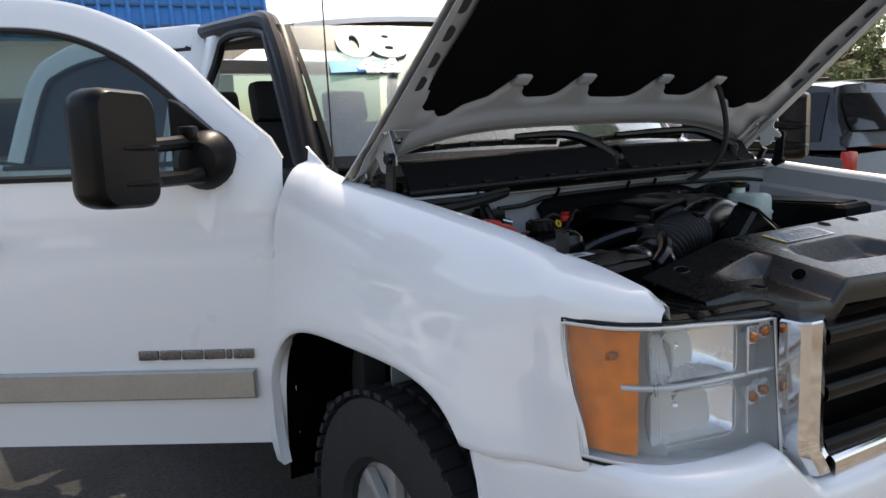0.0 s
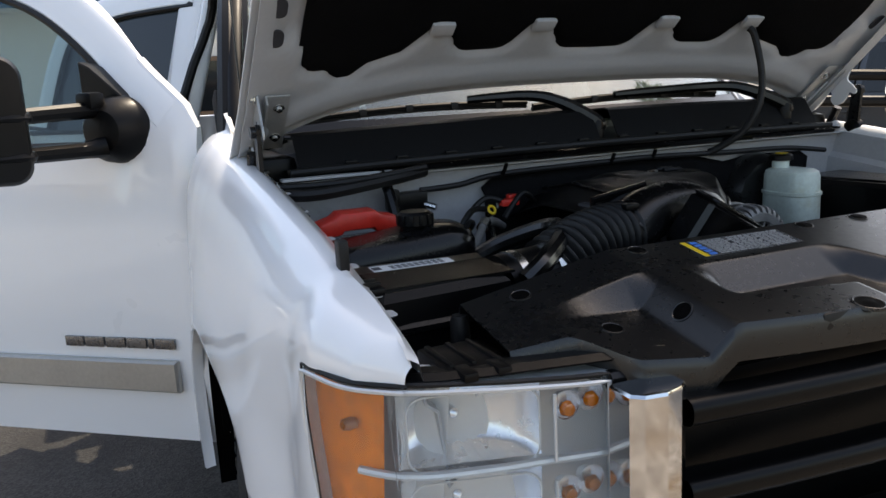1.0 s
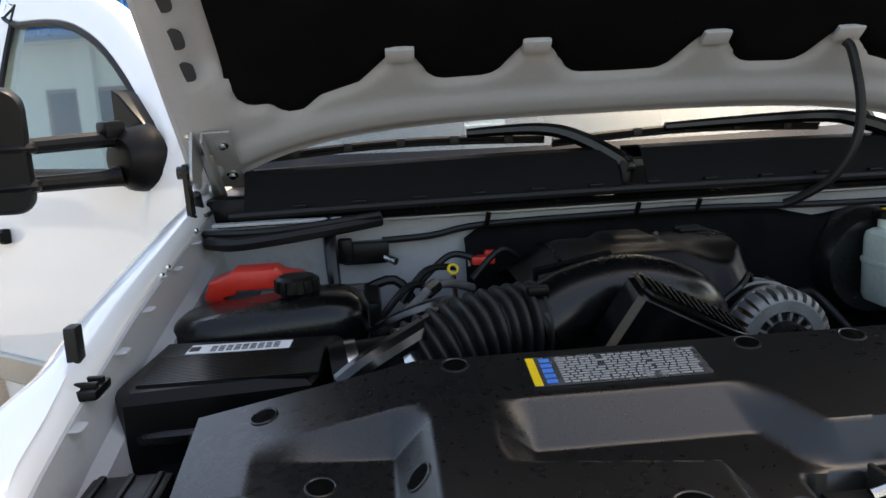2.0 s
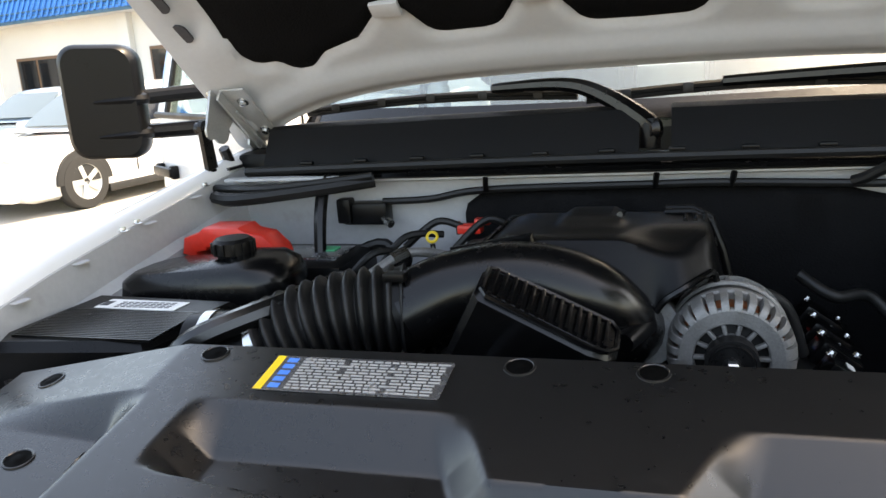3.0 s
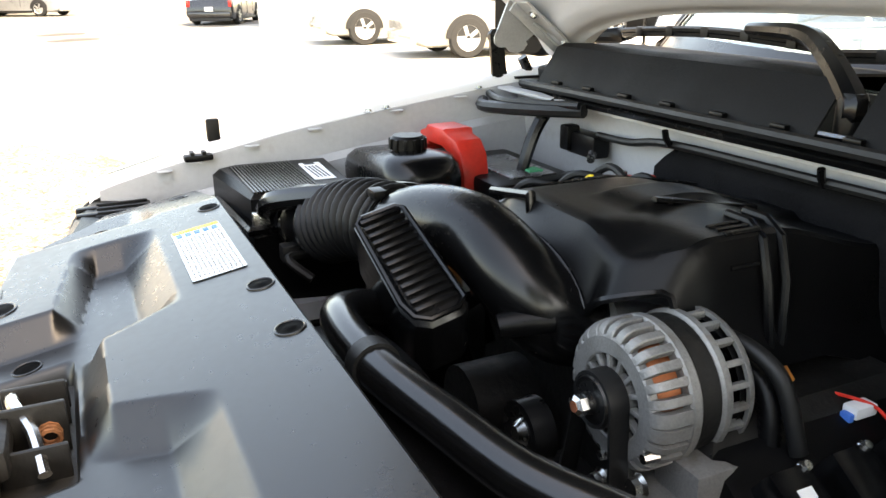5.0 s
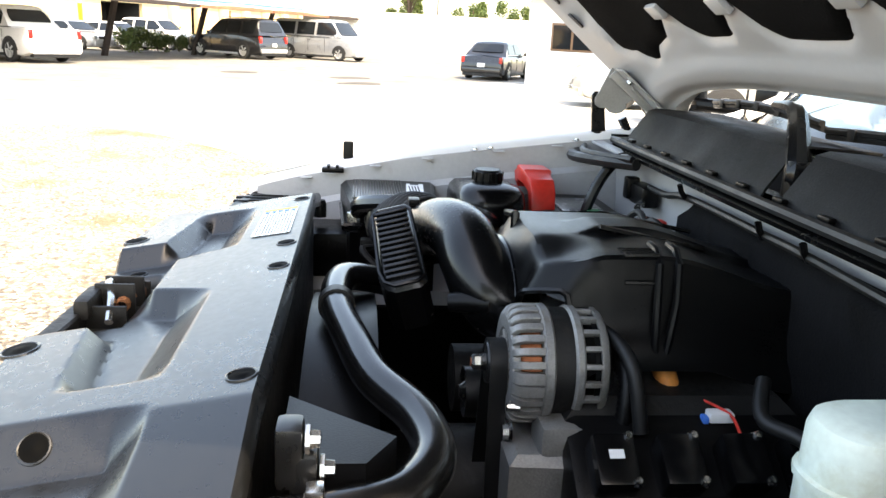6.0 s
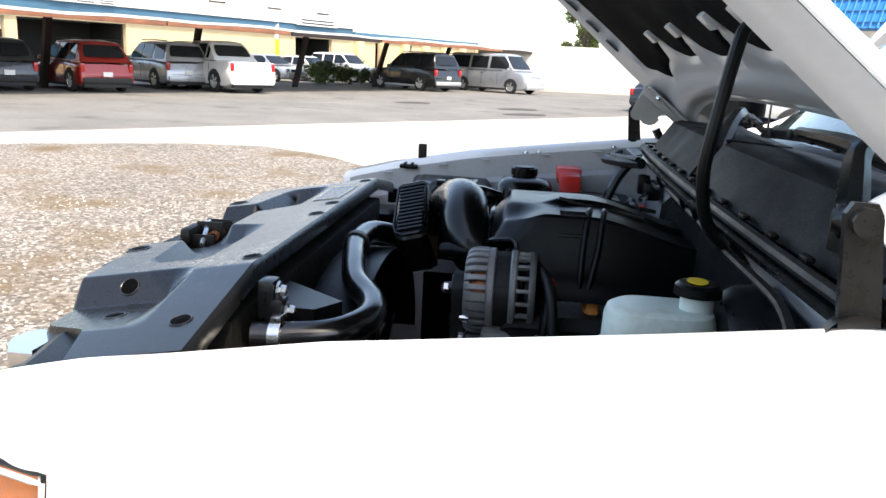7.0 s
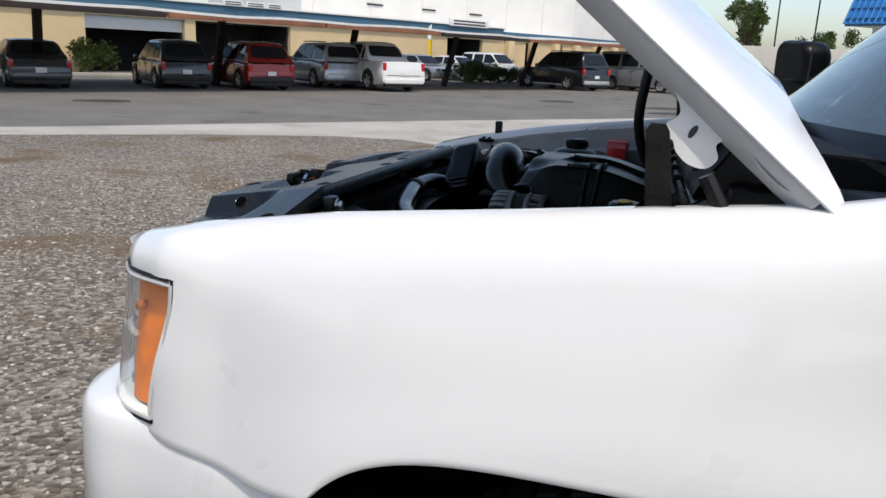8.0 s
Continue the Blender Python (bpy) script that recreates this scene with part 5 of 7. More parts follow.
# ---- engine cover ----
def ec_top(x, y):
    z = 1.283 - 0.05 * ease(0.85, 1.08, y) - 0.022 * ease(0.78, 0.70, y) * ease(-0.02, 0.06, x)
    z -= 0.11 * ease(0.104, 0.138, x)
    z -= 0.045 * ease(-0.17, -0.27, x)
    z += 0.010 * ease(0.055, 0.035, abs(x + 0.06)) * ease(0.76, 0.80, y)
    z -= 0.005 * ease(0.012, 0.006, abs(x + 0.02 - 0.0)) * ease(0.80, 0.82, y) * ease(1.0, 0.98, y)
    return z


def ec_low(x):
    z = 1.175
    if -0.235 < x < 0.035:
        z = 1.170 + 0.078 * math.sqrt(max(0, 1 - ((x + 0.10) / 0.135) ** 2))
    elif x >= 0.035:
        z = 1.175 + 0.062 * math.sqrt(max(0, 1 - ((0.17 - min(x, 0.17)) / 0.135) ** 2))
    return min(z, ec_top(x, 0.70) - 0.010)


EX = [-0.275 + 0.413 * i / 70 for i in range(71)]
rows = []
for x in EX:
    row = []
    y0 = 0.690 + 0.07 * ease(0.06, 0.138, x)
    for k in range(9):
        t = k / 8
        z = ec_low(x) + (ec_top(x, y0) - 0.012 - ec_low(x)) * t
        row.append((x, y0 - 0.022 * (1 - t), z))
    row.append((x, y0 + 0.006, ec_top(x, y0) - 0.004))
    for j in range(25):
        y = y0 + 0.016 + (1.066 - y0 - 0.016) * j / 24
        row.append((x, y, ec_top(x, y)))
    row.append((x, 1.07, 1.12))
    rows.append(row)
last = rows[-1]
rows.append([(q[0] + 0.012, q[1], q[2] - 0.02) for q in last])
rows.append([(q[0] + 0.016, q[1], min(q[2] - 0.03, 1.13)) for q in last])
ecov = part("engine_cover", Geo().grid(rows), PLASTIC, truck, "black moulded engine cover", 30, thick=0.004)
rim = [(x, 0.666 + 0.07 * ease(0.06, 0.138, x), ec_low(x)) for x in EX]
part("cover_lip", Geo().tube(rim, 0.005, 6), PLASTIC_GLOSS, ecov)
part("cover_crease", Geo().tube([(-0.21, 0.72, 1.272), (-0.2, 0.86, 1.277), (-0.19, 1.02, 1.25)], 0.004, 6), PLASTIC_GLOSS, ecov)
g = Geo()
g.tube([(-0.02, 0.80, ec_top(-0.02, 0.8) + 0.002), (-0.02, 0.97, ec_top(-0.02, 0.97) + 0.002)], 0.005, 6)
part("cover_crease", g, PLASTIC_GLOSS, ecov)
g = Geo()
for dy in (-0.014, 0.014):
    g.tube([(0.045, 0.872 + dy, ec_top(0.045, 0.87) + 0.003), (0.085, 0.868 + dy, ec_top(0.085, 0.87) + 0.004), (0.112, 0.864 + dy, ec_top(0.112, 0.864) + 0.005), (0.130, 0.860 + dy, 1.225), (0.142, 0.854 + dy * 0.7, 1.17), (0.146, 0.852 + dy * 0.4, 1.135)], 0.006, 8)
part("cover_bar", g, PLASTIC, ecov, "raised bar on the cover's flank")
for k in range(4):
    g = Geo().tube([(0.075 + k * 0.014, 0.80, ec_top(0.075 + k * 0.014, 0.8)), (0.075 + k * 0.014, 0.85, ec_top(0.075 + k * 0.014, 0.85))], 0.0035, 6)
    part("cover_louvre", g, PLASTIC_GLOSS, ecov)
g = Geo()
g.tube([(-0.255, 0.70, 1.20), (-0.255, 0.70, 1.262), (-0.135, 0.69, 1.285), (-0.125, 0.69, 1.225)], 0.008, 8)
part("cover_window_frame", g, PLASTIC_GLOSS, ecov)
# dark block paints the shade within the cover's opening
g = Geo().box((-0.19, 0.74, 1.22), (0.12, 0.06, 0.06), 0.008)
part("cover_recess", g, INK_SHADE, ecov)

# ---- alternator ----
AC = Vector((0.133, 0.0, 1.134))


def AY(y):
    """Frame on the alternator's axis, y along the truck."""
    return pose(AC.x, 0.636 + (y - 0.642) * 1.0, AC.z, -90, 0, 0) @ Matrix.Diagonal((0.93, 0.93, 0.96, 1))


g = Geo().lathe([(0.0, 0.008), (0.045, 0.008), (0.068, 0.016), (0.072, 0.02), (0.073, 0.10), (0.0, 0.10)], AY(0.642), 32)
alt = part("alternator", g, DARK, truck, "cast aluminium alternator with copper windings")
part("winding", Geo().lathe([(0.056, -0.002), (0.068, -0.004), (0.0735, 0.002), (0.0755, 0.010), (0.0755, 0.024), (0.073, 0.026)], AY(0.655), 36), COPPER, alt, "copper stator winding")
g = Geo().lathe([(0.050, 0.010), (0.051, 0.001), (0.053, -0.001), (0.0715, -0.001), (0.0735, 0.001), (0.0738, 0.010), (0.050, 0.010)], AY(0.640), 48)
part("front_housing", g, ALU, alt, "cast front housing")
part("rear_rim", Geo().lathe([(0.0800, 0.0), (0.0855, 0.0), (0.0850, 0.006), (0.0800, 0.012), (0.0700, 0.014)], AY(0.757), 40), ALU, alt)
g = Geo().lathe([(0.026, 0.0), (0.030, -0.002), (0.035, 0.0), (0.035, 0.01), (0.026, 0.01)], AY(0.640), 32)
part("front_hub", g, ALU, alt)
for i in range(14):
    m = AY(0.642) @ Matrix.Rotation(2 * math.pi * i / 14, 4, "Z")
    part("housing_spoke", Geo().box((0.043, 0, 0.003), (0.022, 0.0062, 0.009), 0.002, m), ALU, alt)
for i in range(28):
    m = AY(0.640) @ Matrix.Rotation(2 * math.pi * (i + 0.5) / 28, 4, "Z")
    turned = m @ Matrix(((1, 0, 0, 0), (0, 0, 1, 0), (0, 1, 0, 0), (0, 0, 0, 1)))
    wide = 0.0053 if i % 9 else 0.0085
    part("vent_rib", Geo().prism([(0.071, -0.001), (0.0775, 0.0005), (0.0835, 0.005), (0.087, 0.012), (0.0885, 0.020), (0.0885, 0.042), (0.079, 0.042), (0.0785, 0.020), (0.0765, 0.012), (0.071, 0.009)], -wide, wide, turned, 0.0012), ALU, alt)
for y0, y1, r in ((0.680, 0.696, 0.0885), (0.722, 0.736, 0.0875)):
    part("stator_clamp", Geo().lathe([(0.07, 0), (r - 0.003, 0.0), (r, 0.003), (r, y1 - y0 - 0.003), (r - 0.003, y1 - y0), (0.07, y1 - y0)], AY(y0), 40), ALU, alt)
part("stator", Geo().lathe([(0.083, 0), (0.083, 0.03)], AY(0.694), 40), DARK, alt, "dark laminated stator")
for i in range(20):
    m = AY(0.734) @ Matrix.Rotation(2 * math.pi * i / 20, 4, "Z")
    part("rear_rib", Geo().box((0.0795, 0, 0.012), (0.0115, 0.0080, 0.026), 0.003, m), ALU, alt)
part("rear_cap", Geo().lathe([(0.078, 0.0), (0.075, 0.02), (0.06, 0.03), (0.0, 0.032)], AY(0.750), 32), PLASTIC, alt, "black rear cap")
for a in (30, 95, 150):
    m = AY(0.640) @ Matrix.Rotation(radians(a), 4, "Z")
    part("through_bolt", Geo().lathe([(0, -0.006), (0.006, -0.005), (0.007, 0.004), (0.009, 0.012)], m @ Matrix.Translation((0.080, 0, 0)), 8), STEEL, alt, "through bolt")
g = Geo().lathe([(0.0, 0.0), (0.012, 0.0), (0.014, 0.008), (0.026, 0.010), (0.030, 0.008), (0.032, 0.012), (0.029, 0.016), (0.031, 0.019), (0.029, 0.022), (0.031, 0.025), (0.029, 0.03), (0.03, 0.036)], AY(0.606), 28)
pulley = part("pulley", g, BLACK_METAL, alt, "black grooved pulley")
g = Geo().lathe([(0.0, -0.004), (0.008, -0.004), (0.0125, 0.0), (0.0125, 0.012)], AY(0.598), 6)
part("pulley_nut", g, STEEL, pulley, "hexagonal pulley nut")
part("nut_core", Geo().lathe([(0, 0), (0.007, 0.0), (0.007, 0.006)], AY(0.5935), 12), material("rusty_steel", (0.3, 0.1, 0.05), 0.6, 0.5, vary=0.3, scale=60), pulley, "rusty shaft end")


def belt_strip(pts, w, name, parent):
    rows = [[(p[0], p[1] - w / 2, p[2]), (p[0], p[1] + w / 2, p[2])] for p in pts]
    return part(name, Geo().grid(rows), RUBBER, parent, "black drive belt", thick=0.004)


arc = [(AC.x + 0.034 * math.cos(a), 0.622, AC.z + 0.034 * math.sin(a)) for a in [radians(-10 + 200 * k / 12) for k in range(13)]]
belt_strip([(0.19, 0.622, 0.80)] + arc + [(0.06, 0.622, 0.95), (0.02, 0.622, 0.80)], 0.024, "drive_belt", truck)
g = Geo().lathe([(0, 0.0), (0.012, 0.0), (0.018, 0.006), (0.034, 0.006), (0.040, 0.0), (0.041, 0.03), (0.0, 0.03)], pose(0.006, 0.598, 1.03, -90, 0, 0), 28)
idler = part("idler_pulley", g, BLACK_METAL, truck, "black idler pulley with steel hub")
part("hub", Geo().lathe([(0, -0.006), (0.01, -0.006), (0.018, 0.003)], pose(0.006, 0.598, 1.03, -90, 0, 0), 16), STEEL, idler, "steel hub")
g = Geo()
g.prism([(0.12, 0.63), (0.24, 0.63), (0.25, 0.76), (0.13, 0.76)], 0.72, 1.045, None, 0.012)
g.box((0.20, 0.70, 1.06), (0.07, 0.06, 0.05), 0.012)
bracket = part("alternator_bracket", g, ALU, truck, "stained cast aluminium bracket")
for p in ((0.184, 0.640, 1.054), (0.13, 0.632, 1.03)):
    part("bolt", Geo().lathe([(0, 0.014), (0.010, 0.012), (0.011, 0.004), (0.015, 0.0)], pose(*p, 90, 0, 0), 8), STEEL, bracket, "zinc bolt")

# engine body under the covers
g = Geo()
g.prism([(-0.28, 0.70), (0.22, 0.70), (0.22, 1.04), (-0.28, 1.04)], 0.70, 1.11, None, 0.03)
g.cyl((0.0, 0.56, 0.86), (0.0, 0.70, 0.86), 0.10)
g.cyl((-0.16, 0.60, 0.98), (-0.16, 0.70, 0.98), 0.06)
engine = part("engine_block", g, DARK, truck, "grimy dark engine block")
for s in (-1, 1):
    m = pose(-0.03 + s * 0.27, 0.88, 1.02, 0, s * 35, 0)
    g = Geo().box((0, 0, 0), (0.14, 0.36, 0.09), 0.02, m)
    vc = part("valve_cover", g, PLASTIC, truck, "black valve cover with ignition coils")
    for k in range(4):
        y = -0.13 + k * 0.085
        coil = part("ignition_coil", Geo().box((s * 0.015, y, 0.06), (0.07, 0.055, 0.045), 0.008, m), PLASTIC_GLOSS, vc, "black ignition coil")
        for dx in (-0.03, 0.03):
            part("bolt", Geo().lathe([(0, 0.012), (0.007, 0.011), (0.008, 0.004), (0.011, 0.0)], m @ Matrix.Translation((s * 0.015 + dx, y + 0.02, 0.078)) @ Matrix.Scale(0.7, 4), 8), STEEL, coil, "zinc bolt")
        if k == 0:
            part("coil_label", Geo().box((s * 0.01, y, 0.0835), (0.012, 0.019, 0.001), 0, m), LABEL, coil, "white sticker")

# looms, hoses and connectors on the driver side of the engine
for pts, r, mt, lab in (
    ([(0.10, 0.85, 1.165), (0.132, 0.870, 1.113), (0.189, 0.866, 1.068), (0.235, 0.852, 1.01), (0.27, 0.83, 0.92)], 0.013, PLASTIC, "black corrugated wiring conduit"),
    ([(0.10, 0.77, 1.16), (0.19, 0.79, 1.14), (0.22, 0.78, 1.05), (0.23, 0.77, 0.90)], 0.012, PLASTIC, "black corrugated wiring conduit"),
    ([(0.10, 0.74, 1.175), (0.15, 0.77, 1.185), (0.21, 0.79, 1.16), (0.24, 0.80, 1.08)], 0.010, RUBBER, "black cable"),
    ([(0.25, 0.95, 1.16), (0.30, 0.93, 1.13), (0.36, 0.96, 1.12), (0.42, 0.93, 1.05)], 0.010, RUBBER, "black hose"),
):
    line = smooth_line(pts, 24)
    rad = [r * (1.0 + (0.10 if i % 2 else -0.06)) for i in range(len(line))] if mt is PLASTIC else r
    part("wiring_loom", Geo().tube(line, rad, 10), mt, engine, lab, 80)
g = Geo().tube([(0.120, 0.863, 1.134), (0.132, 0.870, 1.113), (0.150, 0.870, 1.098)], 0.0165, 12, smooth=4)
part("loom_tape", g, BRASS, engine, "orange cloth loom tape")
for pts in ([(0.08, 0.76, 1.185), (0.12, 0.77, 1.19), (0.17, 0.80, 1.165)], [(0.19, 0.90, 1.105), (0.225, 0.925, 1.10), (0.25, 0.93, 1.085)]):
    part("red_wire", Geo().tube(pts, 0.0022, 6, smooth=5), RED, engine, "thin red wire")
g = Geo().box((0.218, 0.915, 1.094), (0.020, 0.034, 0.014), 0.003, None)
conn = part("connector", g, LABEL, engine, "white wiring connector")
part("connector_lock", Geo().box((0.219, 0.894, 1.090), (0.014, 0.008, 0.010), 0.002), BLUE_PRINT, conn, "blue lock tab")
# upper radiator hose with ring and clamp
line = [(-0.16, 0.50, 1.15), (-0.135, 0.445, 1.17), (-0.08, 0.405, 1.185), (0.044, 0.400, 1.185), (0.17, 0.425, 1.178), (0.27, 0.452, 1.170), (0.36, 0.497, 1.166), (0.44, 0.508, 1.162), (0.505, 0.475, 1.158), (0.528, 0.415, 1.155), (0.535, 0.36, 1.152)]
rh = part("radiator_hose", Geo().tube(line, 0.0235, 16, smooth=6), HOSE, truck, "thick black upper radiator hose")
part("hose_ring", Geo().tube([(0.034, 0.400, 1.185), (0.056, 0.401, 1.185)], 0.0268, 18), RUBBER, rh)
g = Geo().tube([(0.535, 0.405, 1.155), (0.535, 0.388, 1.154)], 0.0262, 18)
g.box((0.535, 0.396, 1.183), (0.02, 0.016, 0.012), 0.003)
part("hose_clamp", g, STEEL, rh, "steel hose clamp")

# ---- passenger side: coolant tank, battery ----
rows = []
for k, (z, sc) in enumerate(((1.13, 0.86), (1.145, 0.97), (1.17, 1.0), (1.205, 1.0), (1.225, 0.95), (1.238, 0.82), (1.243, 0.5))):
    rows.append([(-0.690 + a * sc, 0.725 + b * sc, z + 0.012 * (a / 0.16)) for a, b in rounded(0.325, 0.155, 0.06, 5)])
g = Geo().grid(rows, True)
g.f.append(tuple(range(len(g.v) - 24, len(g.v))))
tank = part("coolant_tank", g, PLASTIC_GLOSS, truck, "black coolant tank with screw cap", 40)
g = Geo().grid([[(-0.655 + a, 0.735 + b, z) for a, b in rounded(0.26, 0.13, 0.05, 5)] for z in (0.98, 1.135)], True)
part("tank_base", g, TANK_BROWN, tank, "amber translucent lower tank")
prof = [(0.0, 0.03), (0.028, 0.029), (0.033, 0.024), (0.034, 0.004), (0.028, 0.0), (0.026, -0.012)]
part("tank_cap", Geo().lathe(prof, Matrix.Translation((-0.640, 0.722, 1.250)), 24), PLASTIC, tank, "black screw cap")
for i in range(12):
    part("cap_grip", Geo().box((0.034, 0, 0.014), (0.005, 0.007, 0.02), 0.0015, Matrix.Translation((-0.640, 0.722, 1.250)) @ Matrix.Rotation(2 * math.pi * i / 12, 4, "Z")), PLASTIC, tank)
g = Geo().box((-0.66, 0.935, 1.09), (0.30, 0.185, 0.21), 0.012)
bat = part("battery", g, PLASTIC, truck, "black battery with red terminal cover")
g = Geo().box((-0.64, 0.94, 1.1965), (0.20, 0.10, 0.004), 0.001)
part("battery_label", g, LABEL_GREY, bat, "grey battery label")
g = Geo().box((-0.58, 0.96, 1.1995), (0.03, 0.03, 0.003), 0.0)
part("green_sticker", g, material("green_print", (0.03, 0.35, 0.16), 0.5), bat, "green sticker")
rows = []
path = [(-0.812, 0.846, 1.225, 0.8), (-0.805, 0.846, 1.246, 1.0), (-0.775, 0.846, 1.252, 1.0), (-0.765, 0.846, 1.260, 1.1), (-0.685, 0.848, 1.260, 1.1), (-0.675, 0.848, 1.252, 0.95), (-0.640, 0.850, 1.246, 0.95), (-0.618, 0.850, 1.228, 0.95), (-0.606, 0.850, 1.195, 0.9), (-0.603, 0.850, 1.165, 0.9)]
path = [(-0.708 + (x + 0.708) * 0.84, y, z - 0.004, k) for x, y, z, k in path]
for i, (px_, py_, pz_, k) in enumerate(path):
    d = (Vector(path[min(i + 1, len(path) - 1)][:3]) - Vector(path[max(i - 1, 0)][:3])).normalized()
    up = Vector((-d.z, 0, d.x))
    rows.append([Vector((px_, py_ + a * k, pz_)) + up * b for a, b in rounded(0.062, 0.036, 0.006, 2)])
g = Geo().grid(rows, True)
n = len(rows[0])
g.f += [tuple(range(n)), tuple(range(len(g.v) - n, len(g.v)))]
part("terminal_cover", g, RED, bat, "bright red terminal cover", 30)
g = Geo().tube([(-0.600, 1.035, 1.325), (-0.602, 1.005, 1.31), (-0.598, 0.965, 1.25), (-0.590, 0.925, 1.13), (-0.592, 0.92, 1.05)], [0.010, 0.013, 0.013, 0.011, 0.010], 8, smooth=4)
part("battery_strap", g, PLASTIC_GLOSS, bat, "black hold-down strap")
g = Geo().tube([(-0.57, 1.0, 1.17), (-0.48, 1.0, 1.2), (-0.44, 0.98, 1.12), (-0.46, 0.96, 1.0)], 0.010, 8, smooth=5)
part("battery_cable", g, RUBBER, bat, "black battery cable")
# parts along the firewall
g = Geo().box((-0.535, 1.055, 1.250), (0.095, 0.04, 0.045), 0.008)
g.box((-0.575, 1.04, 1.258), (0.03, 0.03, 0.05), 0.006)
mod = part("firewall_module", g, PLASTIC, truck, "black sensor block on the firewall")
part("sensor_tip", Geo().cyl((-0.495, 1.04, 1.240), (-0.475, 1.022, 1.233), 0.008, n=10), STEEL, mod, "steel sensor tip")
line = [(-0.50, 1.055, 1.272), (-0.40, 1.052, 1.276), (-0.287, 1.052, 1.292), (0.022, 1.045, 1.297), (0.15, 1.043, 1.298), (0.40, 1.045, 1.290), (0.62, 1.05, 1.285), (0.75, 1.03, 1.27)]
cable = part("release_cable", Geo().tube(line, 0.007, 8, smooth=5), RUBBER, truck, "black cable clipped to the firewall")
for x in (-0.287, 0.022, 0.15):
    g = Geo().tube([(x, 1.045, 1.292), (x + 0.002, 1.035, 1.305), (x + 0.004, 1.03, 1.318)], 0.0055, 6)
    part("cable_clip", g, PLASTIC, cable, "black push clip")
# dipstick, refrigerant pipe and red fuse links at the back of the engine
g = Geo().lathe([(0.007, -0.003), (0.010, -0.003), (0.012, 0.0), (0.010, 0.003), (0.007, 0.003), (0.007, -0.003)], pose(-0.368, 0.946, 1.225, 60, 20, 0), 20)
dip = part("dipstick", g, YELLOW, truck, "yellow oil dipstick ring")
part("dipstick_tube", Geo().tube([(-0.368, 0.946, 1.212), (-0.36, 0.95, 1.05)], 0.005, 8), STEEL, dip)
g = Geo().tube([(-0.50, 0.80, 1.15), (-0.44, 0.86, 1.19), (-0.41, 0.90, 1.205), (-0.37, 0.93, 1.20), (-0.33, 0.97, 1.18)], 0.009, 10, smooth=5)
pipe = part("refrigerant_pipe", g, ALU, truck, "bare aluminium refrigerant pipe")
part("pipe_fitting", Geo().cyl((-0.425, 0.88, 1.198), (-0.405, 0.905, 1.206), 0.014, n=8), STEEL, pipe)
g = Geo().box((-0.305, 0.985, 1.232), (0.045, 0.03, 0.016), 0.004, None)
g.box((-0.285, 1.0, 1.242), (0.03, 0.02, 0.012), 0.004)
fuse = part("fusible_link", g, RED, truck, "red cable terminal block")
part("terminal_stud", Geo().cyl((-0.33, 0.99, 1.22), (-0.33, 0.99, 1.245), 0.005, n=8), STEEL, fuse)
for pts in ([(-0.43, 0.97, 1.20), (-0.37, 0.985, 1.245), (-0.32, 0.985, 1.235)], [(-0.33, 0.96, 1.20), (-0.27, 0.98, 1.25), (-0.22, 1.0, 1.22)], [(-0.47, 0.93, 1.17), (-0.42, 0.95, 1.225), (-0.36, 0.99, 1.22)], [(-0.52, 0.86, 1.15), (-0.46, 0.88, 1.21), (-0.42, 0.95, 1.19), (-0.45, 1.01, 1.14)]):
    part("battery_lead", Geo().tube(pts, 0.007, 8, smooth=6), RUBBER, fuse, "black cable")
g = Geo().tube([(-0.52, 0.47, 1.11), (-0.50, 0.50, 1.12), (-0.47, 0.44, 1.13), (-0.44, 0.47, 1.10)], 0.008, 8, smooth=5)
g.box((-0.50, 0.45, 1.13), (0.03, 0.03, 0.03), 0.005)
part("sensor_plug", g, DARK, truck, "dark sensor plug beside the air box")

# ---- driver side: fluid tank and fuse box ----
rows = []
for z, sc in ((1.052, 0.94), (1.062, 1.0), (1.134, 1.0), (1.136, 1.05), (1.144, 1.05), (1.146, 0.985), (1.190, 0.97), (1.202, 0.92), (1.208, 0.78)):
    rows.append([(0.520 + a * sc, 0.928 + b * sc, 1.20 + (z - 1.20) * 0.92 + 0.036) for a, b in rounded(0.104, 0.154, 0.046, 5)])
g = Geo().grid(rows, True)
g.f.append(tuple(range(len(g.v) - 24, len(g.v))))
res = part("fluid_reservoir", g, TANK, truck, "translucent yellowed fluid reservoir with black cap", 35)
part("filler_neck", Geo().lathe([(0.026, -0.02), (0.026, 0.012), (0.024, 0.02)], Matrix.Translation((0.526, 0.974, 1.250)) @ Matrix.Scale(0.86, 4), 20), TANK, res)
cap = part("reservoir_cap", Geo().lathe([(0.0, 0.022), (0.030, 0.021), (0.036, 0.016), (0.037, 0.002), (0.030, 0.0)], Matrix.Translation((0.526, 0.974, 1.262)) @ Matrix.Scale(0.86, 4), 24), PLASTIC, res, "black cap with yellow mark")
part("cap_mark", Geo().prism([(0.014 * math.cos(a) * 1.3, 0.014 * math.sin(a)) for a in (2 * math.pi * k / 16 for k in range(16))], 0, 0.001, Matrix.Translation((0.526, 0.972, 1.2815))), YELLOW, cap, "yellow oval mark")
g = Geo().box((0.566, 0.935, 1.135), (0.02, 0.045, 0.036), 0.008)
part("reservoir_outlet", g, PLASTIC, res)
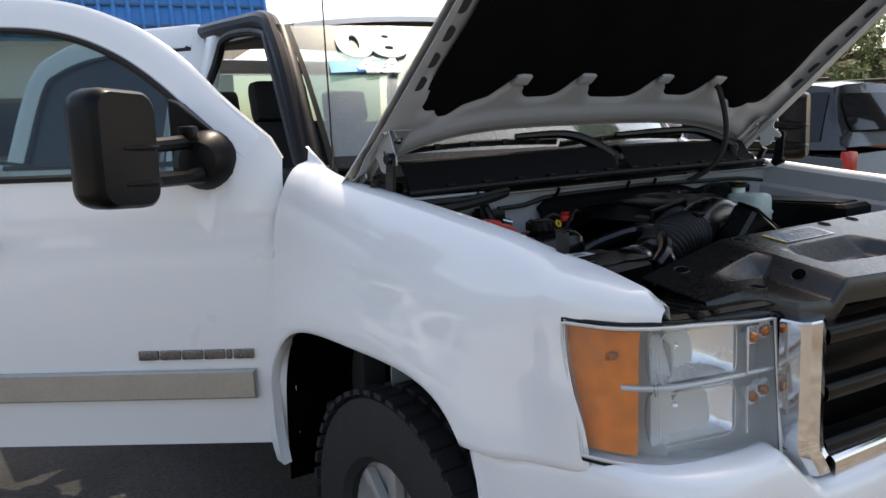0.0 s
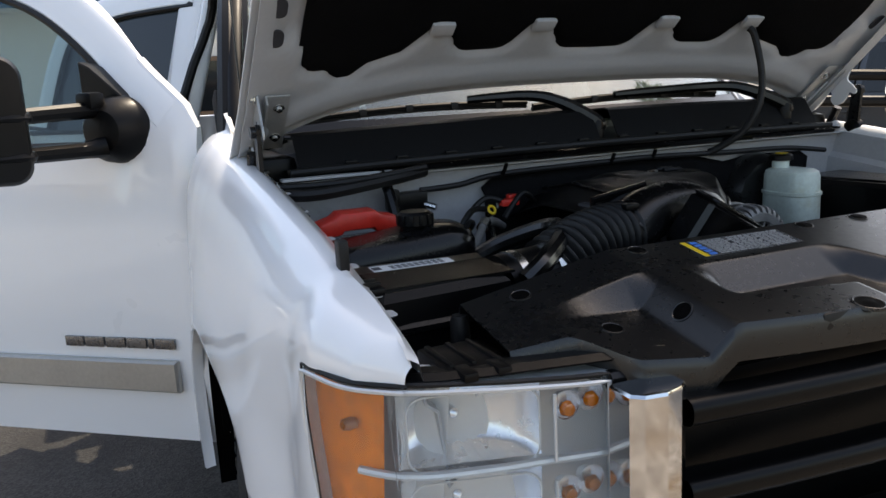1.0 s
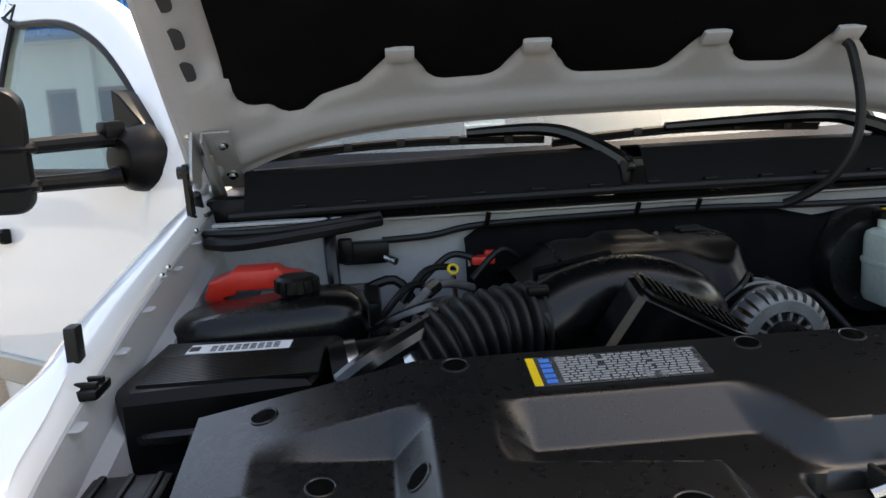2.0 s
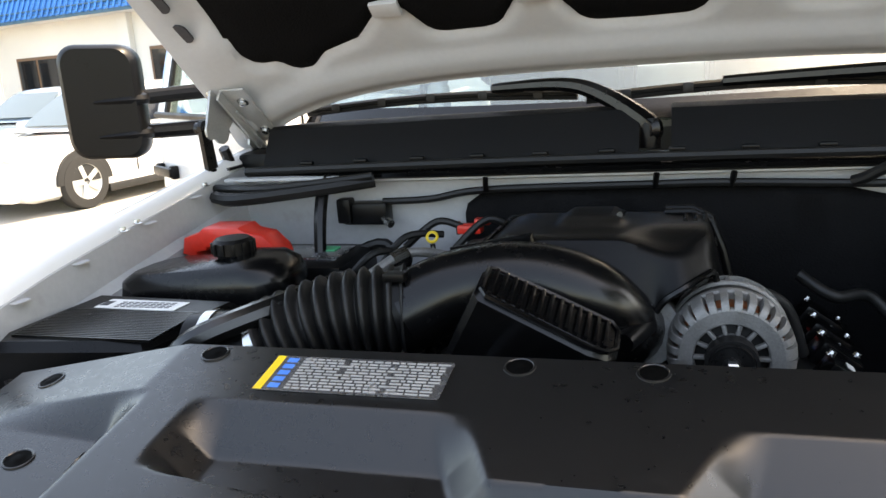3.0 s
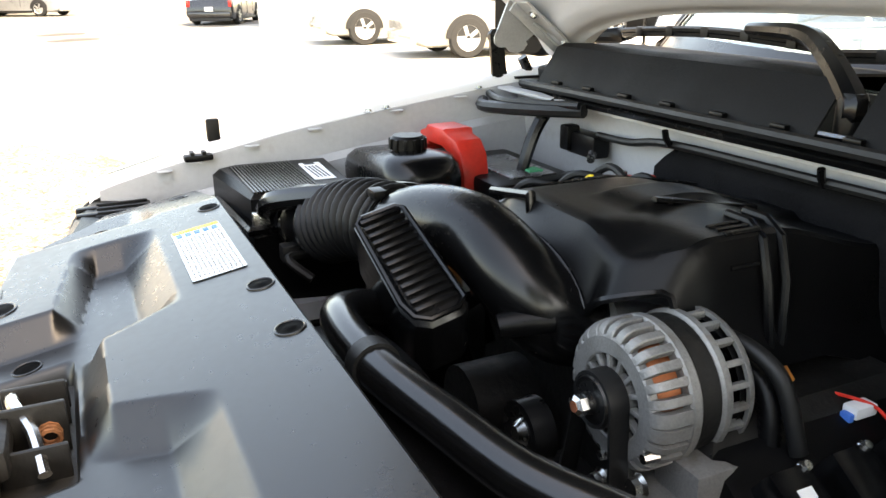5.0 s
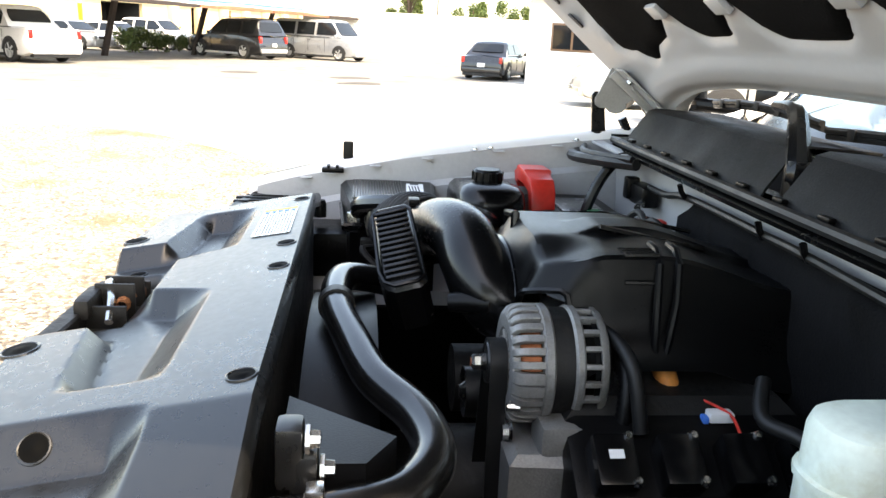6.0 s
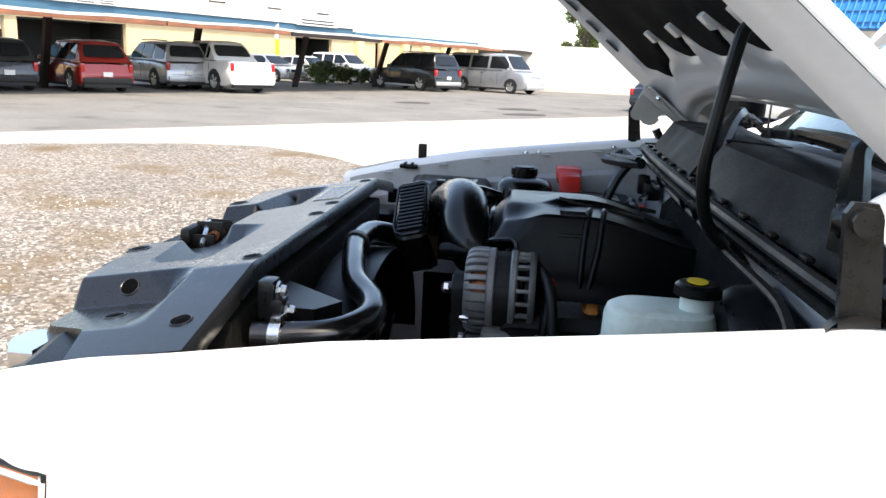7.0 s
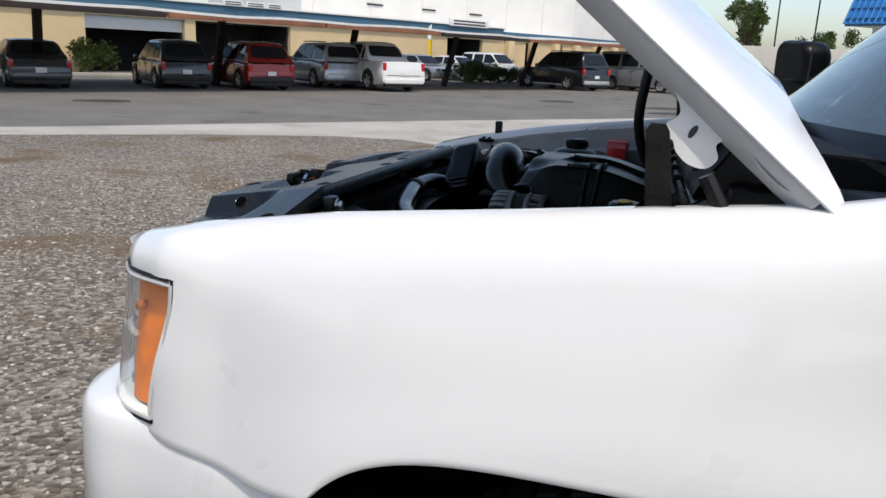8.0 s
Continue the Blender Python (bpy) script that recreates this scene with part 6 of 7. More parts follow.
g = Geo().lathe([(0.0, 0.05), (0.10, 0.045), (0.115, 0.02), (0.12, -0.02), (0.10, -0.05)], pose(0.52, 1.05, 1.16, 90, 0, 0), 28)
part("brake_booster", g, BLACK_METAL, truck, "black brake booster")
g = Geo().prism([(0.655, 0.655), (0.815, 0.655), (0.815, 1.03), (0.600, 1.03)], 1.05, 1.205, None, 0.012)
box = part("fuse_box", g, PLASTIC, truck, "black underhood fuse box lid")
g = Geo().prism([(0.672, 0.690), (0.795, 0.690), (0.795, 1.01), (0.625, 1.01)], 1.205, 1.211, None, 0.005)
part("fuse_box_panel", g, PLASTIC_GLOSS, box, "raised lid panel")
# ---- ground ----
def noise_ground(name, stops, scale, bump, rough=0.9, stain=None):
    m = bpy.data.materials.new(name)
    m.use_nodes = True
    N, L = m.node_tree.nodes, m.node_tree.links
    p = N["Principled BSDF"]
    p.inputs["Roughness"].default_value = rough
    p.inputs["Specular IOR Level"].default_value = 0.25
    tc = N.new("ShaderNodeTexCoord")
    vor = N.new("ShaderNodeTexVoronoi")
    vor.inputs["Scale"].default_value = scale
    L.new(tc.outputs["Object"], vor.inputs["Vector"])
    ramp = N.new("ShaderNodeValToRGB")
    for i, (pos, col) in enumerate(stops):
        e = ramp.color_ramp.elements[i] if i < 2 else ramp.color_ramp.elements.new(pos)
        e.position, e.color = pos, (*col, 1)
    L.new(vor.outputs["Color"], ramp.inputs[0])
    big = N.new("ShaderNodeTexNoise")
    big.inputs["Scale"].default_value, big.inputs["Detail"].default_value, big.inputs["Roughness"].default_value = 0.45, 9, 0.62
    L.new(tc.outputs["Object"], big.inputs["Vector"])
    rr = N.new("ShaderNodeMapRange")
    rr.inputs["From Min"].default_value, rr.inputs["From Max"].default_value = 0.3, 0.7
    rr.inputs["To Min"].default_value, rr.inputs["To Max"].default_value = 0.78, 1.18
    L.new(big.outputs["Fac"], rr.inputs["Value"])
    sc = N.new("ShaderNodeVectorMath")
    sc.operation = "SCALE"
    L.new(ramp.outputs[0], sc.inputs[0])
    L.new(rr.outputs[0], sc.inputs["Scale"])
    out = sc.outputs[0]
    if stain:
        col, lo, hi, s = stain
        n2 = N.new("ShaderNodeTexNoise")
        n2.inputs["Scale"].default_value, n2.inputs["Detail"].default_value = s, 7
        L.new(tc.outputs["Object"], n2.inputs["Vector"])
        r2 = N.new("ShaderNodeMapRange")
        r2.inputs["From Min"].default_value, r2.inputs["From Max"].default_value = lo, hi
        L.new(n2.outputs["Fac"], r2.inputs["Value"])
        mix = N.new("ShaderNodeMix")
        mix.data_type = "RGBA"
        mix.inputs[7].default_value = (*col, 1)
        L.new(r2.outputs[0], mix.inputs[0])
        L.new(out, mix.inputs[6])
        out = mix.outputs[2]
    L.new(out, p.inputs["Base Color"])
    b = N.new("ShaderNodeBump")
    b.inputs["Strength"].default_value, b.inputs["Distance"].default_value = 0.8, bump
    L.new(vor.outputs["Distance"], b.inputs["Height"])
    L.new(b.outputs[0], p.inputs["Normal"])
    return m


GRAVEL = noise_ground("gravel", [(0.0, (0.075, 0.063, 0.050)), (1.0, (0.46, 0.42, 0.37)), (0.5, (0.19, 0.165, 0.135))], 36, 0.03, stain=((0.15, 0.105, 0.06), 0.52, 0.68, 0.9))
ASPHALT = noise_ground("old_asphalt", [(0.0, (0.11, 0.105, 0.095)), (1.0, (0.215, 0.205, 0.187))], 90, 0.004, stain=((0.08, 0.075, 0.07), 0.58, 0.75, 0.7))
CONCRETE = noise_ground("pale_concrete", [(0.0, (0.36, 0.34, 0.30)), (1.0, (0.46, 0.44, 0.40))], 120, 0.002, stain=((0.28, 0.26, 0.22), 0.55, 0.75, 1.3))

g = Geo()
K = 60
rows = []
for i in range(K + 1):
    row = []
    for j in range(K + 1):
        u, v = i / K * 2 - 1, j / K * 2 - 1
        row.append((1500 * abs(u) ** 3 * (1 if u > 0 else -1), 1500 * abs(v) ** 3 * (1 if v > 0 else -1), 0))
    rows.append(row)
g.grid(rows)
tagged(part("ground", g, ASPHALT), "worn grey asphalt yard", "ground", kind="structure")


def patch(name, poly, z, mat, label):
    """A flat piece of ground over the sheet."""
    g = Geo().prism(poly, -0.05, z, None, 0.0)
    return tagged(part(name, g, mat), label, "ground", kind="structure")


patch("concrete_apron", [(-5.0, -13.8), (-9.6, -9.6), (-12.4, -7.5), (-15.6, -5.1), (-23.0, 0.9), (-30.0, 6.5), (-22, 17), (3, 15), (24, 18), (24, 3), (8, 5), (0, -5)], 0.004, CONCRETE, "pale concrete apron")
rng = random.Random(3)
edge = [(-2.0, -30), (-4.0, -14), (-8.6, -8.7), (-10.4, -6.5), (-11.3, -5.0), (-11.6, -3.9), (-11.1, -2.8), (-9.8, -1.55), (-6.5, 0.9), (-3.6, 3.4), (0.5, 6.0), (8, 8), (22, 9), (60, 0), (40, -40)]
poly = []
for (ax_, ay_), (bx_, by_) in zip(edge, edge[1:] + edge[:1]):
    n_ = max(1, int(math.hypot(bx_ - ax_, by_ - ay_) / 0.5)) if max(abs(ax_), abs(ay_)) < 15 else 1
    for k in range(n_):
        t = k / n_
        poly.append((ax_ + (bx_ - ax_) * t + rng.uniform(-0.08, 0.08), ay_ + (by_ - ay_) * t + rng.uniform(-0.08, 0.08)))
patch("gravel_lot", poly, 0.010, GRAVEL, "brown and grey crushed gravel lot with damp stains")
# truck's shade on the passenger side, painted into a darker asphalt patch
ASPHALT_SHADE = noise_ground("asphalt_with_shade", [(0.0, (0.030, 0.029, 0.028)), (1.0, (0.075, 0.072, 0.068))], 110, 0.004, stain=((0.025, 0.024, 0.023), 0.55, 0.75, 0.8))
patch("shaded_asphalt_strip", [(-4.6, 0.9), (-1.2, 0.5), (-0.2, 1.6), (-0.2, 7.0), (-5.2, 8.0)], 0.014, ASPHALT_SHADE, "asphalt beside the pickup with the truck's shade painted in")

# loose stones on the gravel, nearest the truck
STONE = bpy.data.materials.new("loose_stone")
STONE.use_nodes = True
N_, L_ = STONE.node_tree.nodes, STONE.node_tree.links
gi = N_.new("ShaderNodeNewGeometry")
rp = N_.new("ShaderNodeValToRGB")
rp.color_ramp.elements[0].color, rp.color_ramp.elements[1].color = (0.08, 0.066, 0.052, 1), (0.55, 0.51, 0.46, 1)
L_.new(gi.outputs["Random Per Island"], rp.inputs[0])
L_.new(rp.outputs[0], N_["Principled BSDF"].inputs["Base Color"])
N_["Principled BSDF"].inputs["Roughness"].default_value = 0.9
V, F = [], []
for k in range(24000):
    r = rng.random() ** 0.55 * 9.0
    a = radians(rng.uniform(150, 285))
    x, y = 1.6 + r * math.cos(a), 0.6 + r * math.sin(a)
    if x < -10.5 or (y > -1.5 and x < -9.0 + (y + 1.5)) or (-0.98 < x < 1.0 and y > 0.0):
        continue
    s0 = rng.uniform(0.005, 0.015) * (1.6 if rng.random() < 0.08 else 1)
    i0 = len(V)
    for dx, dy, dz in ((1, 0, 0.2), (0, 1, 0.3), (-1, 0, 0.1), (0, -1, 0.25), (0.2, 0.1, 0.9)):
        V.append((x + s0 * dx * rng.uniform(0.7, 1.3), y + s0 * dy * rng.uniform(0.7, 1.3), 0.008 + s0 * dz * rng.uniform(0.6, 1.2)))
    F += [(i0, i0 + 1, i0 + 4), (i0 + 1, i0 + 2, i0 + 4), (i0 + 2, i0 + 3, i0 + 4), (i0 + 3, i0, i0 + 4)]
me = bpy.data.meshes.new("gravel_stones")
me.from_pydata(V, [], F)
me.materials.append(STONE)
tagged(new("gravel_stones", me), "loose grey and brown gravel stones", "gravel", kind="stuff")

# ---- parked cars ----
CAR_TYRE = material("car_tyre", (0.02, 0.02, 0.02), 0.8, vary=0.2)
CAR_GLASS = material("car_glass", (0.010, 0.012, 0.014), 0.05, vary=0.0, spec=0.4)
CAR_CLEAR = material("car_windshield", (0.10, 0.13, 0.14), 0.05, vary=0.0, spec=0.9)
TRIM = material("black_trim", (0.015, 0.015, 0.015), 0.6, vary=0.1)
TAIL = material("red_lamp", (0.45, 0.015, 0.012), 0.2, vary=0.05, coat=0.5)
HEAD = material("clear_lamp", (0.6, 0.62, 0.63), 0.15, 0.5, vary=0.05)
ALLOY = material("alloy_wheel", (0.55, 0.55, 0.54), 0.35, 0.7, vary=0.06)


def paint(name, col, metal=0.2):
    return material(name, col, 0.3, metal, vary=0.03, scale=2, coat=0.8)


SUV = dict(
    body=[(0.0, 0.55, 0.98), (0.02, 0.90, 1.0), (0.3, 1.0, 1.0), (0.55, 1.0, 1.0), (0.70, 0.98, 0.99), (0.74, 0.94, 0.98), (0.95, 0.86, 0.93), (0.985, 0.74, 0.88), (1.0, 0.55, 0.80)],
    belt=0.60, cabin=[(0.012, 0.0), (0.075, 0.95), (0.12, 1.0), (0.48, 1.0), (0.55, 0.97), (0.71, 0.0)],
    windows=[(0.075, 0.245), (0.275, 0.435), (0.455, 0.645)], ground=0.22, wheels=(0.215, 0.80))
VAN = dict(
    body=[(0.0, 0.60, 0.98), (0.015, 0.92, 1.0), (0.4, 1.0, 1.0), (0.75, 1.0, 1.0), (0.82, 0.98, 0.98), (0.97, 0.88, 0.93), (1.0, 0.62, 0.85)],
    belt=0.58, cabin=[(0.008, 0.0), (0.03, 1.0), (0.3, 1.0), (0.66, 1.0), (0.71, 0.98), (0.84, 0.0)],
    windows=[(0.06, 0.28), (0.31, 0.52), (0.55, 0.78)], ground=0.20, wheels=(0.22, 0.82))
SEDAN = dict(
    body=[(0.0, 0.60, 0.95), (0.02, 0.93, 0.98), (0.14, 1.02, 1.0), (0.4, 1.0, 1.0), (0.66, 0.98, 1.0), (0.9, 0.84, 0.96), (0.98, 0.68, 0.88), (1.0, 0.50, 0.80)],
    belt=0.63, cabin=[(0.115, 0.0), (0.27, 0.93), (0.34, 1.0), (0.52, 1.0), (0.58, 0.97), (0.74, 0.0)],
    windows=[(0.225, 0.42), (0.44, 0.645)], ground=0.17, wheels=(0.20, 0.82))
HATCH = dict(
    body=[(0.0, 0.55, 0.96), (0.02, 0.92, 1.0), (0.3, 1.0, 1.0), (0.66, 1.0, 1.0), (0.72, 0.93, 0.99), (0.94, 0.78, 0.92), (0.985, 0.66, 0.85), (1.0, 0.5, 0.80)],
    belt=0.58, cabin=[(0.015, 0.0), (0.115, 0.92), (0.20, 1.0), (0.46, 1.0), (0.53, 0.96), (0.74, 0.0)],
    windows=[(0.115, 0.24), (0.265, 0.43), (0.45, 0.66)], ground=0.19, wheels=(0.19, 0.82))
PICKUP = dict(
    body=[(0.0, 0.60, 0.97), (0.012, 0.98, 1.0), (0.28, 1.0, 1.0), (0.55, 1.0, 1.0), (0.70, 0.99, 0.99), (0.74, 0.98, 0.98), (0.95, 0.93, 0.94), (0.985, 0.80, 0.9), (1.0, 0.55, 0.8)],
    belt=0.62, cabin=[(0.215, 0.0), (0.34, 0.93), (0.37, 1.0), (0.52, 1.0), (0.585, 0.985), (0.70, 0.0)],
    windows=[(0.30, 0.335), (0.355, 0.475), (0.49, 0.64)], ground=0.22, wheels=(0.21, 0.80))


def car(name, label, spec, L, W, H, mat, at, heading, wheel_r=0.36, lower=None, plate=True, category="car", rack=False, clear=False):
    yaw = math.degrees(math.atan2(heading[1], heading[0]))
    top = thing(name, label, category, (at[0], at[1], 0.0), turn=yaw)
    z0, zb = spec["ground"], spec["belt"] * H
    X = lambda t: (t - 0.5) * L
    # lower body
    rows = []
    fine = []
    for (ta, ha, wa), (tb, hb, wb) in zip(spec["body"], spec["body"][1:]):
        for k in range(4):
            u = k / 4
            fine.append((ta + (tb - ta) * u, ha + (hb - ha) * u, wa + (wb - wa) * u))
    fine.append(spec["body"][-1])
    for t, h, w in fine:
        y = W / 2 * w
        z1 = z0 + (zb - z0) * h
        x = X(t)
        lo = z0 + 0.10 * (1 - ease(0, 0.06, min(t, 1 - t)))
        row = [(0, lo), (0.84, lo), (0.95, lo + 0.05), (0.99, z0 + (z1 - z0) * 0.34), (1.0, z0 + (z1 - z0) * 0.60), (0.975, z0 + (z1 - z0) * 0.80), (0.955, z1 - 0.04), (0.92, z1 - 0.010), (0.80, z1), (0, z1 + 0.015)]
        rows.append([(x, y * a, z) for a, z in row] + [(x, -y * a, z) for a, z in row[::-1]])
    g = Geo().grid(rows, True)
    n = len(rows[0])
    g.f += [tuple(range(n)), tuple(range(len(g.v) - n, len(g.v)))]
    body = part("body", g, mat, top, "", 40)
    # cabin
    def cab_half(t, k):
        """Half width of the cabin at height share k."""
        return W / 2 * (0.94 - 0.215 * k)

    def cab_h(t):
        return between(t, spec["cabin"]) * (H - zb)

    ts = []
    for (ta, _), (tb, _) in zip(spec["cabin"], spec["cabin"][1:]):
        ts += [ta + (tb - ta) * k / 4 for k in range(4)]
    ts.append(spec["cabin"][-1][0])
    rows = []
    for t in ts:
        h = cab_h(t)
        k = h / (H - zb)
        y0, y1 = cab_half(t, 0), cab_half(t, k)
        row = [(y0, zb - 0.03), (y0 + (y1 - y0) * 0.5, zb + h * 0.5), (y1 * 1.0 + 0.012, zb + h * 0.86), (y1 * 0.955, zb + h * 0.955), (y1 * 0.6, zb + h + 0.004 * k), (0, zb + h + 0.02 * k)]
        rows.append([(X(t), y, z) for y, z in row] + [(X(t), -y, z) for y, z in row[::-1]])
    cabin_ob = part("cabin", Geo().grid(rows), mat, body, "", 40)
    # crease along the flank and the gaps round the tailgate
    for s in (-1, 1):
        part("belt_moulding", Geo().box((X(0.45), s * W * 0.478, zb - 0.012), (L * 0.52, 0.03, 0.03), 0.01), TRIM, body)
        for t in (0.28, 0.455, 0.655):
            part("door_gap", Geo().box((X(t), s * W * 0.4985, z0 + (zb - z0) * 0.58), (0.012, 0.012, (zb - z0) * 0.66), 0.0), TRIM, body)
    part("tailgate_gap", Geo().box((X(0.0) - 0.004, 0, z0 + (zb - z0) * 0.44), (0.02, W * 0.78, 0.014), 0.0), TRIM, body)
    # side windows, windscreen and rear glass
    for s in (-1, 1):
        for a, b in spec["windows"]:
            rows = []
            for i in range(7):
                t = a + (b - a) * i / 6
                kk = min(1.0, cab_h(t) / (H - zb))
                hi = max(0.16, min(0.84, kk * 0.88))
                row = []
                for j in range(4):
                    k = 0.10 + (hi - 0.10) * j / 3
                    row.append((X(t), s * (cab_half(t, k) + 0.012), zb + k * (H - zb)))
                rows.append(row)
            part("window", Geo().grid(rows), CAR_GLASS, body, "dark side window", thick=0.004)
    c = spec["cabin"]
    for (ta, ha), (tb, hb), nm, mt in ((c[0], c[1], "rear_window", CAR_GLASS), (c[-1], c[-2], "windscreen", CAR_CLEAR if clear else CAR_GLASS)):
        sgn = -1 if nm == "rear_window" else 1
        rows = []
        for i in range(5):
            u = 0.24 + 0.60 * i / 4 if nm == "rear_window" else 0.12 + 0.76 * i / 4
            t, k = ta + (tb - ta) * u, (ha + (hb - ha) * u)
            half = cab_half(t, k) * ((0.80 if i in (0, 4) else 0.86) if nm == "rear_window" else (0.88 if i in (0, 4) else 0.93))
            rows.append([(X(t) + sgn * (0.016 + 0.03 * (1 - v * v)), half * v, zb + k * (H - zb) + 0.012) for v in (-1, -0.75, -0.4, 0, 0.4, 0.75, 1)])
        part(nm, Geo().grid(rows), mt, body, "", thick=0.004)
    # wheels over dark discs that paint the shade of the arches
    for t in spec["wheels"]:
        for s in (-1, 1):
            m = Matrix.Translation((X(t), s * (W / 2 - 0.10), wheel_r)) @ Matrix.Rotation(radians(-90) * s, 4, "X")
            g = Geo().lathe([(wheel_r * 0.62, -0.10), (wheel_r * 0.94, -0.10), (wheel_r, -0.06), (wheel_r, 0.06), (wheel_r * 0.94, 0.105), (wheel_r * 0.64, 0.11), (wheel_r * 0.62, 0.0)], m, 28)
            w = part("wheel", g, CAR_TYRE, top, "black tyre")
            g = Geo().lathe([(wheel_r * 0.64, 0.108), (wheel_r * 0.58, 0.08), (wheel_r * 0.2, 0.075), (0.0, 0.085)], m, 24)
            for k in range(5):
                g.box((wheel_r * 0.36, 0, 0.09), (wheel_r * 0.5, wheel_r * 0.2, 0.03), 0.008, m @ Matrix.Rotation(2 * math.pi * k / 5, 4, "Z"))
            part("rim", g, ALLOY, w, "silver alloy rim")
            m2 = Matrix.Translation((X(t), s * (W / 2 - 0.10), wheel_r)) @ Matrix.Rotation(radians(-90) * s, 4, "X")
            g = Geo().lathe([(0.0, 0.0995), (wheel_r * 1.14, 0.1005), (wheel_r * 1.17, 0.098), (wheel_r * 1.17, 0.06)], m2, 28, 180 if s > 0 else 0, 360 if s > 0 else 180)
            part("wheel_arch", g, TRIM, body, "dark disc painting the wheel arch's shade")
    # lamps, bumpers, plate
    zt = z0 + (zb - z0) * 0.78
    for s in (-1, 1):
        part("tail_lamp", Geo().box((X(0.012), s * W * 0.440, zt), (0.13, W * 0.075, 0.30 * H / 1.8), 0.03), TAIL, body, "red tail lamp")
        part("headlight", Geo().box((X(0.975), s * W * 0.37, z0 + (zb - z0) * 0.66), (0.14, W * 0.15, 0.16), 0.03), HEAD, body, "clear headlight")
        part("door_mirror", Geo().box((X(c[-1][0] - 0.05), s * (W / 2 + 0.07), zb + 0.06), (0.10, 0.15, 0.13), 0.03), mat, body, "door mirror")
        part("door_handle", Geo().box((X(0.47), s * W * 0.5, zb - 0.16), (0.16, 0.025, 0.03), 0.008), TRIM, body)
        part("sill", Geo().box((X(0.5), s * (W / 2 - 0.05), z0 + 0.03), (L * 0.5, 0.06, 0.10), 0.02), lower or TRIM, body, "lower sill")
    part("rear_bumper", Geo().box((X(0.0), 0, z0 + 0.20), (0.14, W * 0.90, 0.20), 0.05), lower or mat, body)
    part("front_bumper", Geo().box((X(1.0) - 0.03, 0, z0 + 0.16), (0.14, W * 0.84, 0.22), 0.05), lower or mat, body)
    part("radiator_grille", Geo().box((X(0.99), 0, z0 + (zb - z0) * 0.62), (0.06, W * 0.46, 0.17), 0.02), ALLOY if rack else TRIM, body, "front grille")
    part("valance", Geo().box((X(0.0) + 0.10, 0, z0 + 0.045), (0.22, W * 0.86, 0.13), 0.03), TRIM, body, "dark lower valance")
    if plate:
        part("number_plate", Geo().box((X(-0.006), 0, z0 + (zb - z0) * 0.52), (0.02, 0.31, 0.15), 0.004), LABEL, body, "pale number plate")
    if rack:
        for s in (-1, 1):
            part("roof_rail", Geo().tube([(X(0.08), s * W * 0.36, H + 0.03), (X(0.3), s * W * 0.37, H + 0.045), (X(0.52), s * W * 0.36, H + 0.03)], 0.02, 6), TRIM, body, "roof rail")
    return top


P_WHITE = paint("white_car_paint", (0.72, 0.72, 0.71), 0.0)
P_PEARL = paint("pearl_car_paint", (0.40, 0.385, 0.355), 0.3)
P_GOLD = paint("sandy_bumper_paint", (0.42, 0.35, 0.26), 0.2)
P_BLACK = paint("black_car_paint", (0.012, 0.012, 0.014), 0.2)
P_RED = paint("red_car_paint", (0.27, 0.012, 0.008), 0.3)
P_GREY = paint("grey_car_paint", (0.035, 0.04, 0.043), 0.5)
P_SILVER = paint("silver_car_paint", (0.42, 0.43, 0.44), 0.5)

ROW = (-0.62, -0.785)


def behind(rear, heading, L):
    h = Vector(heading).normalized()
    return (rear[0] + h.x * L / 2, rear[1] + h.y * L / 2)


TA = (-0.08, -0.997)
car("suv", "large pearl white SUV with sandy lower trim, parked nose out", SUV, 5.7, 2.0, 1.93, P_PEARL, (-15.0, 9.34), TA, 0.40, P_GOLD, rack=True, clear=True, category="suv")
car("suv", "pearl white SUV with chrome grille parked beside another", SUV, 5.1, 2.0, 1.92, P_PEARL, (-19.3, 8.47), TA, 0.40, P_GOLD, rack=True, clear=True, category="suv")
car("sedan", "white sedan with dark lower bumper parked nose out", SEDAN, 5.0, 1.86, 1.46, P_WHITE, (-7.6, 9.4), (-0.18, -0.98), 0.34, clear=True)
car("sedan", "pale blue sedan parked behind the others", SEDAN, 4.8, 1.84, 1.45, paint("pale_blue_paint", (0.32, 0.40, 0.46), 0.3), (-11.2, 12.2), (-0.18, -0.98), 0.34, clear=True)
car("sedan", "small black sedan with its tail to the yard", SEDAN, 4.4, 1.74, 1.47, P_BLACK, (-32.0, 6.0), (-0.9, 0.44), 0.33)
car("sedan", "dark blue-grey sedan parked under the carport", SEDAN, 4.7, 1.80, 1.45, P_GREY, behind((-17.9, -17.7), ROW, 4.7), ROW, 0.34)
car("hatchback", "boxy grey hatchback parked under the carport", HATCH, 4.1, 1.79, 1.62, P_GREY, behind((-22.0, -15.45), ROW, 4.1), ROW, 0.34, TRIM, rack=False)
car("suv", "bright red crossover parked under the carport", HATCH, 4.65, 1.82, 1.68, P_RED, behind((-24.0, -13.35), ROW, 4.65), ROW, 0.36, TRIM, rack=True, category="suv")
car("suv", "silver SUV with dark side cladding under the carport", SUV, 4.7, 1.85, 1.78, P_SILVER, behind((-28.3, -12.45), ROW, 4.7), ROW, 0.37, rack=True, category="suv")
car("pickup", "white sport pickup with dark rear pillars", PICKUP, 5.6, 2.0, 1.90, P_WHITE, behind((-28.4, -9.95), ROW, 5.6), ROW, 0.40, category="pickup")
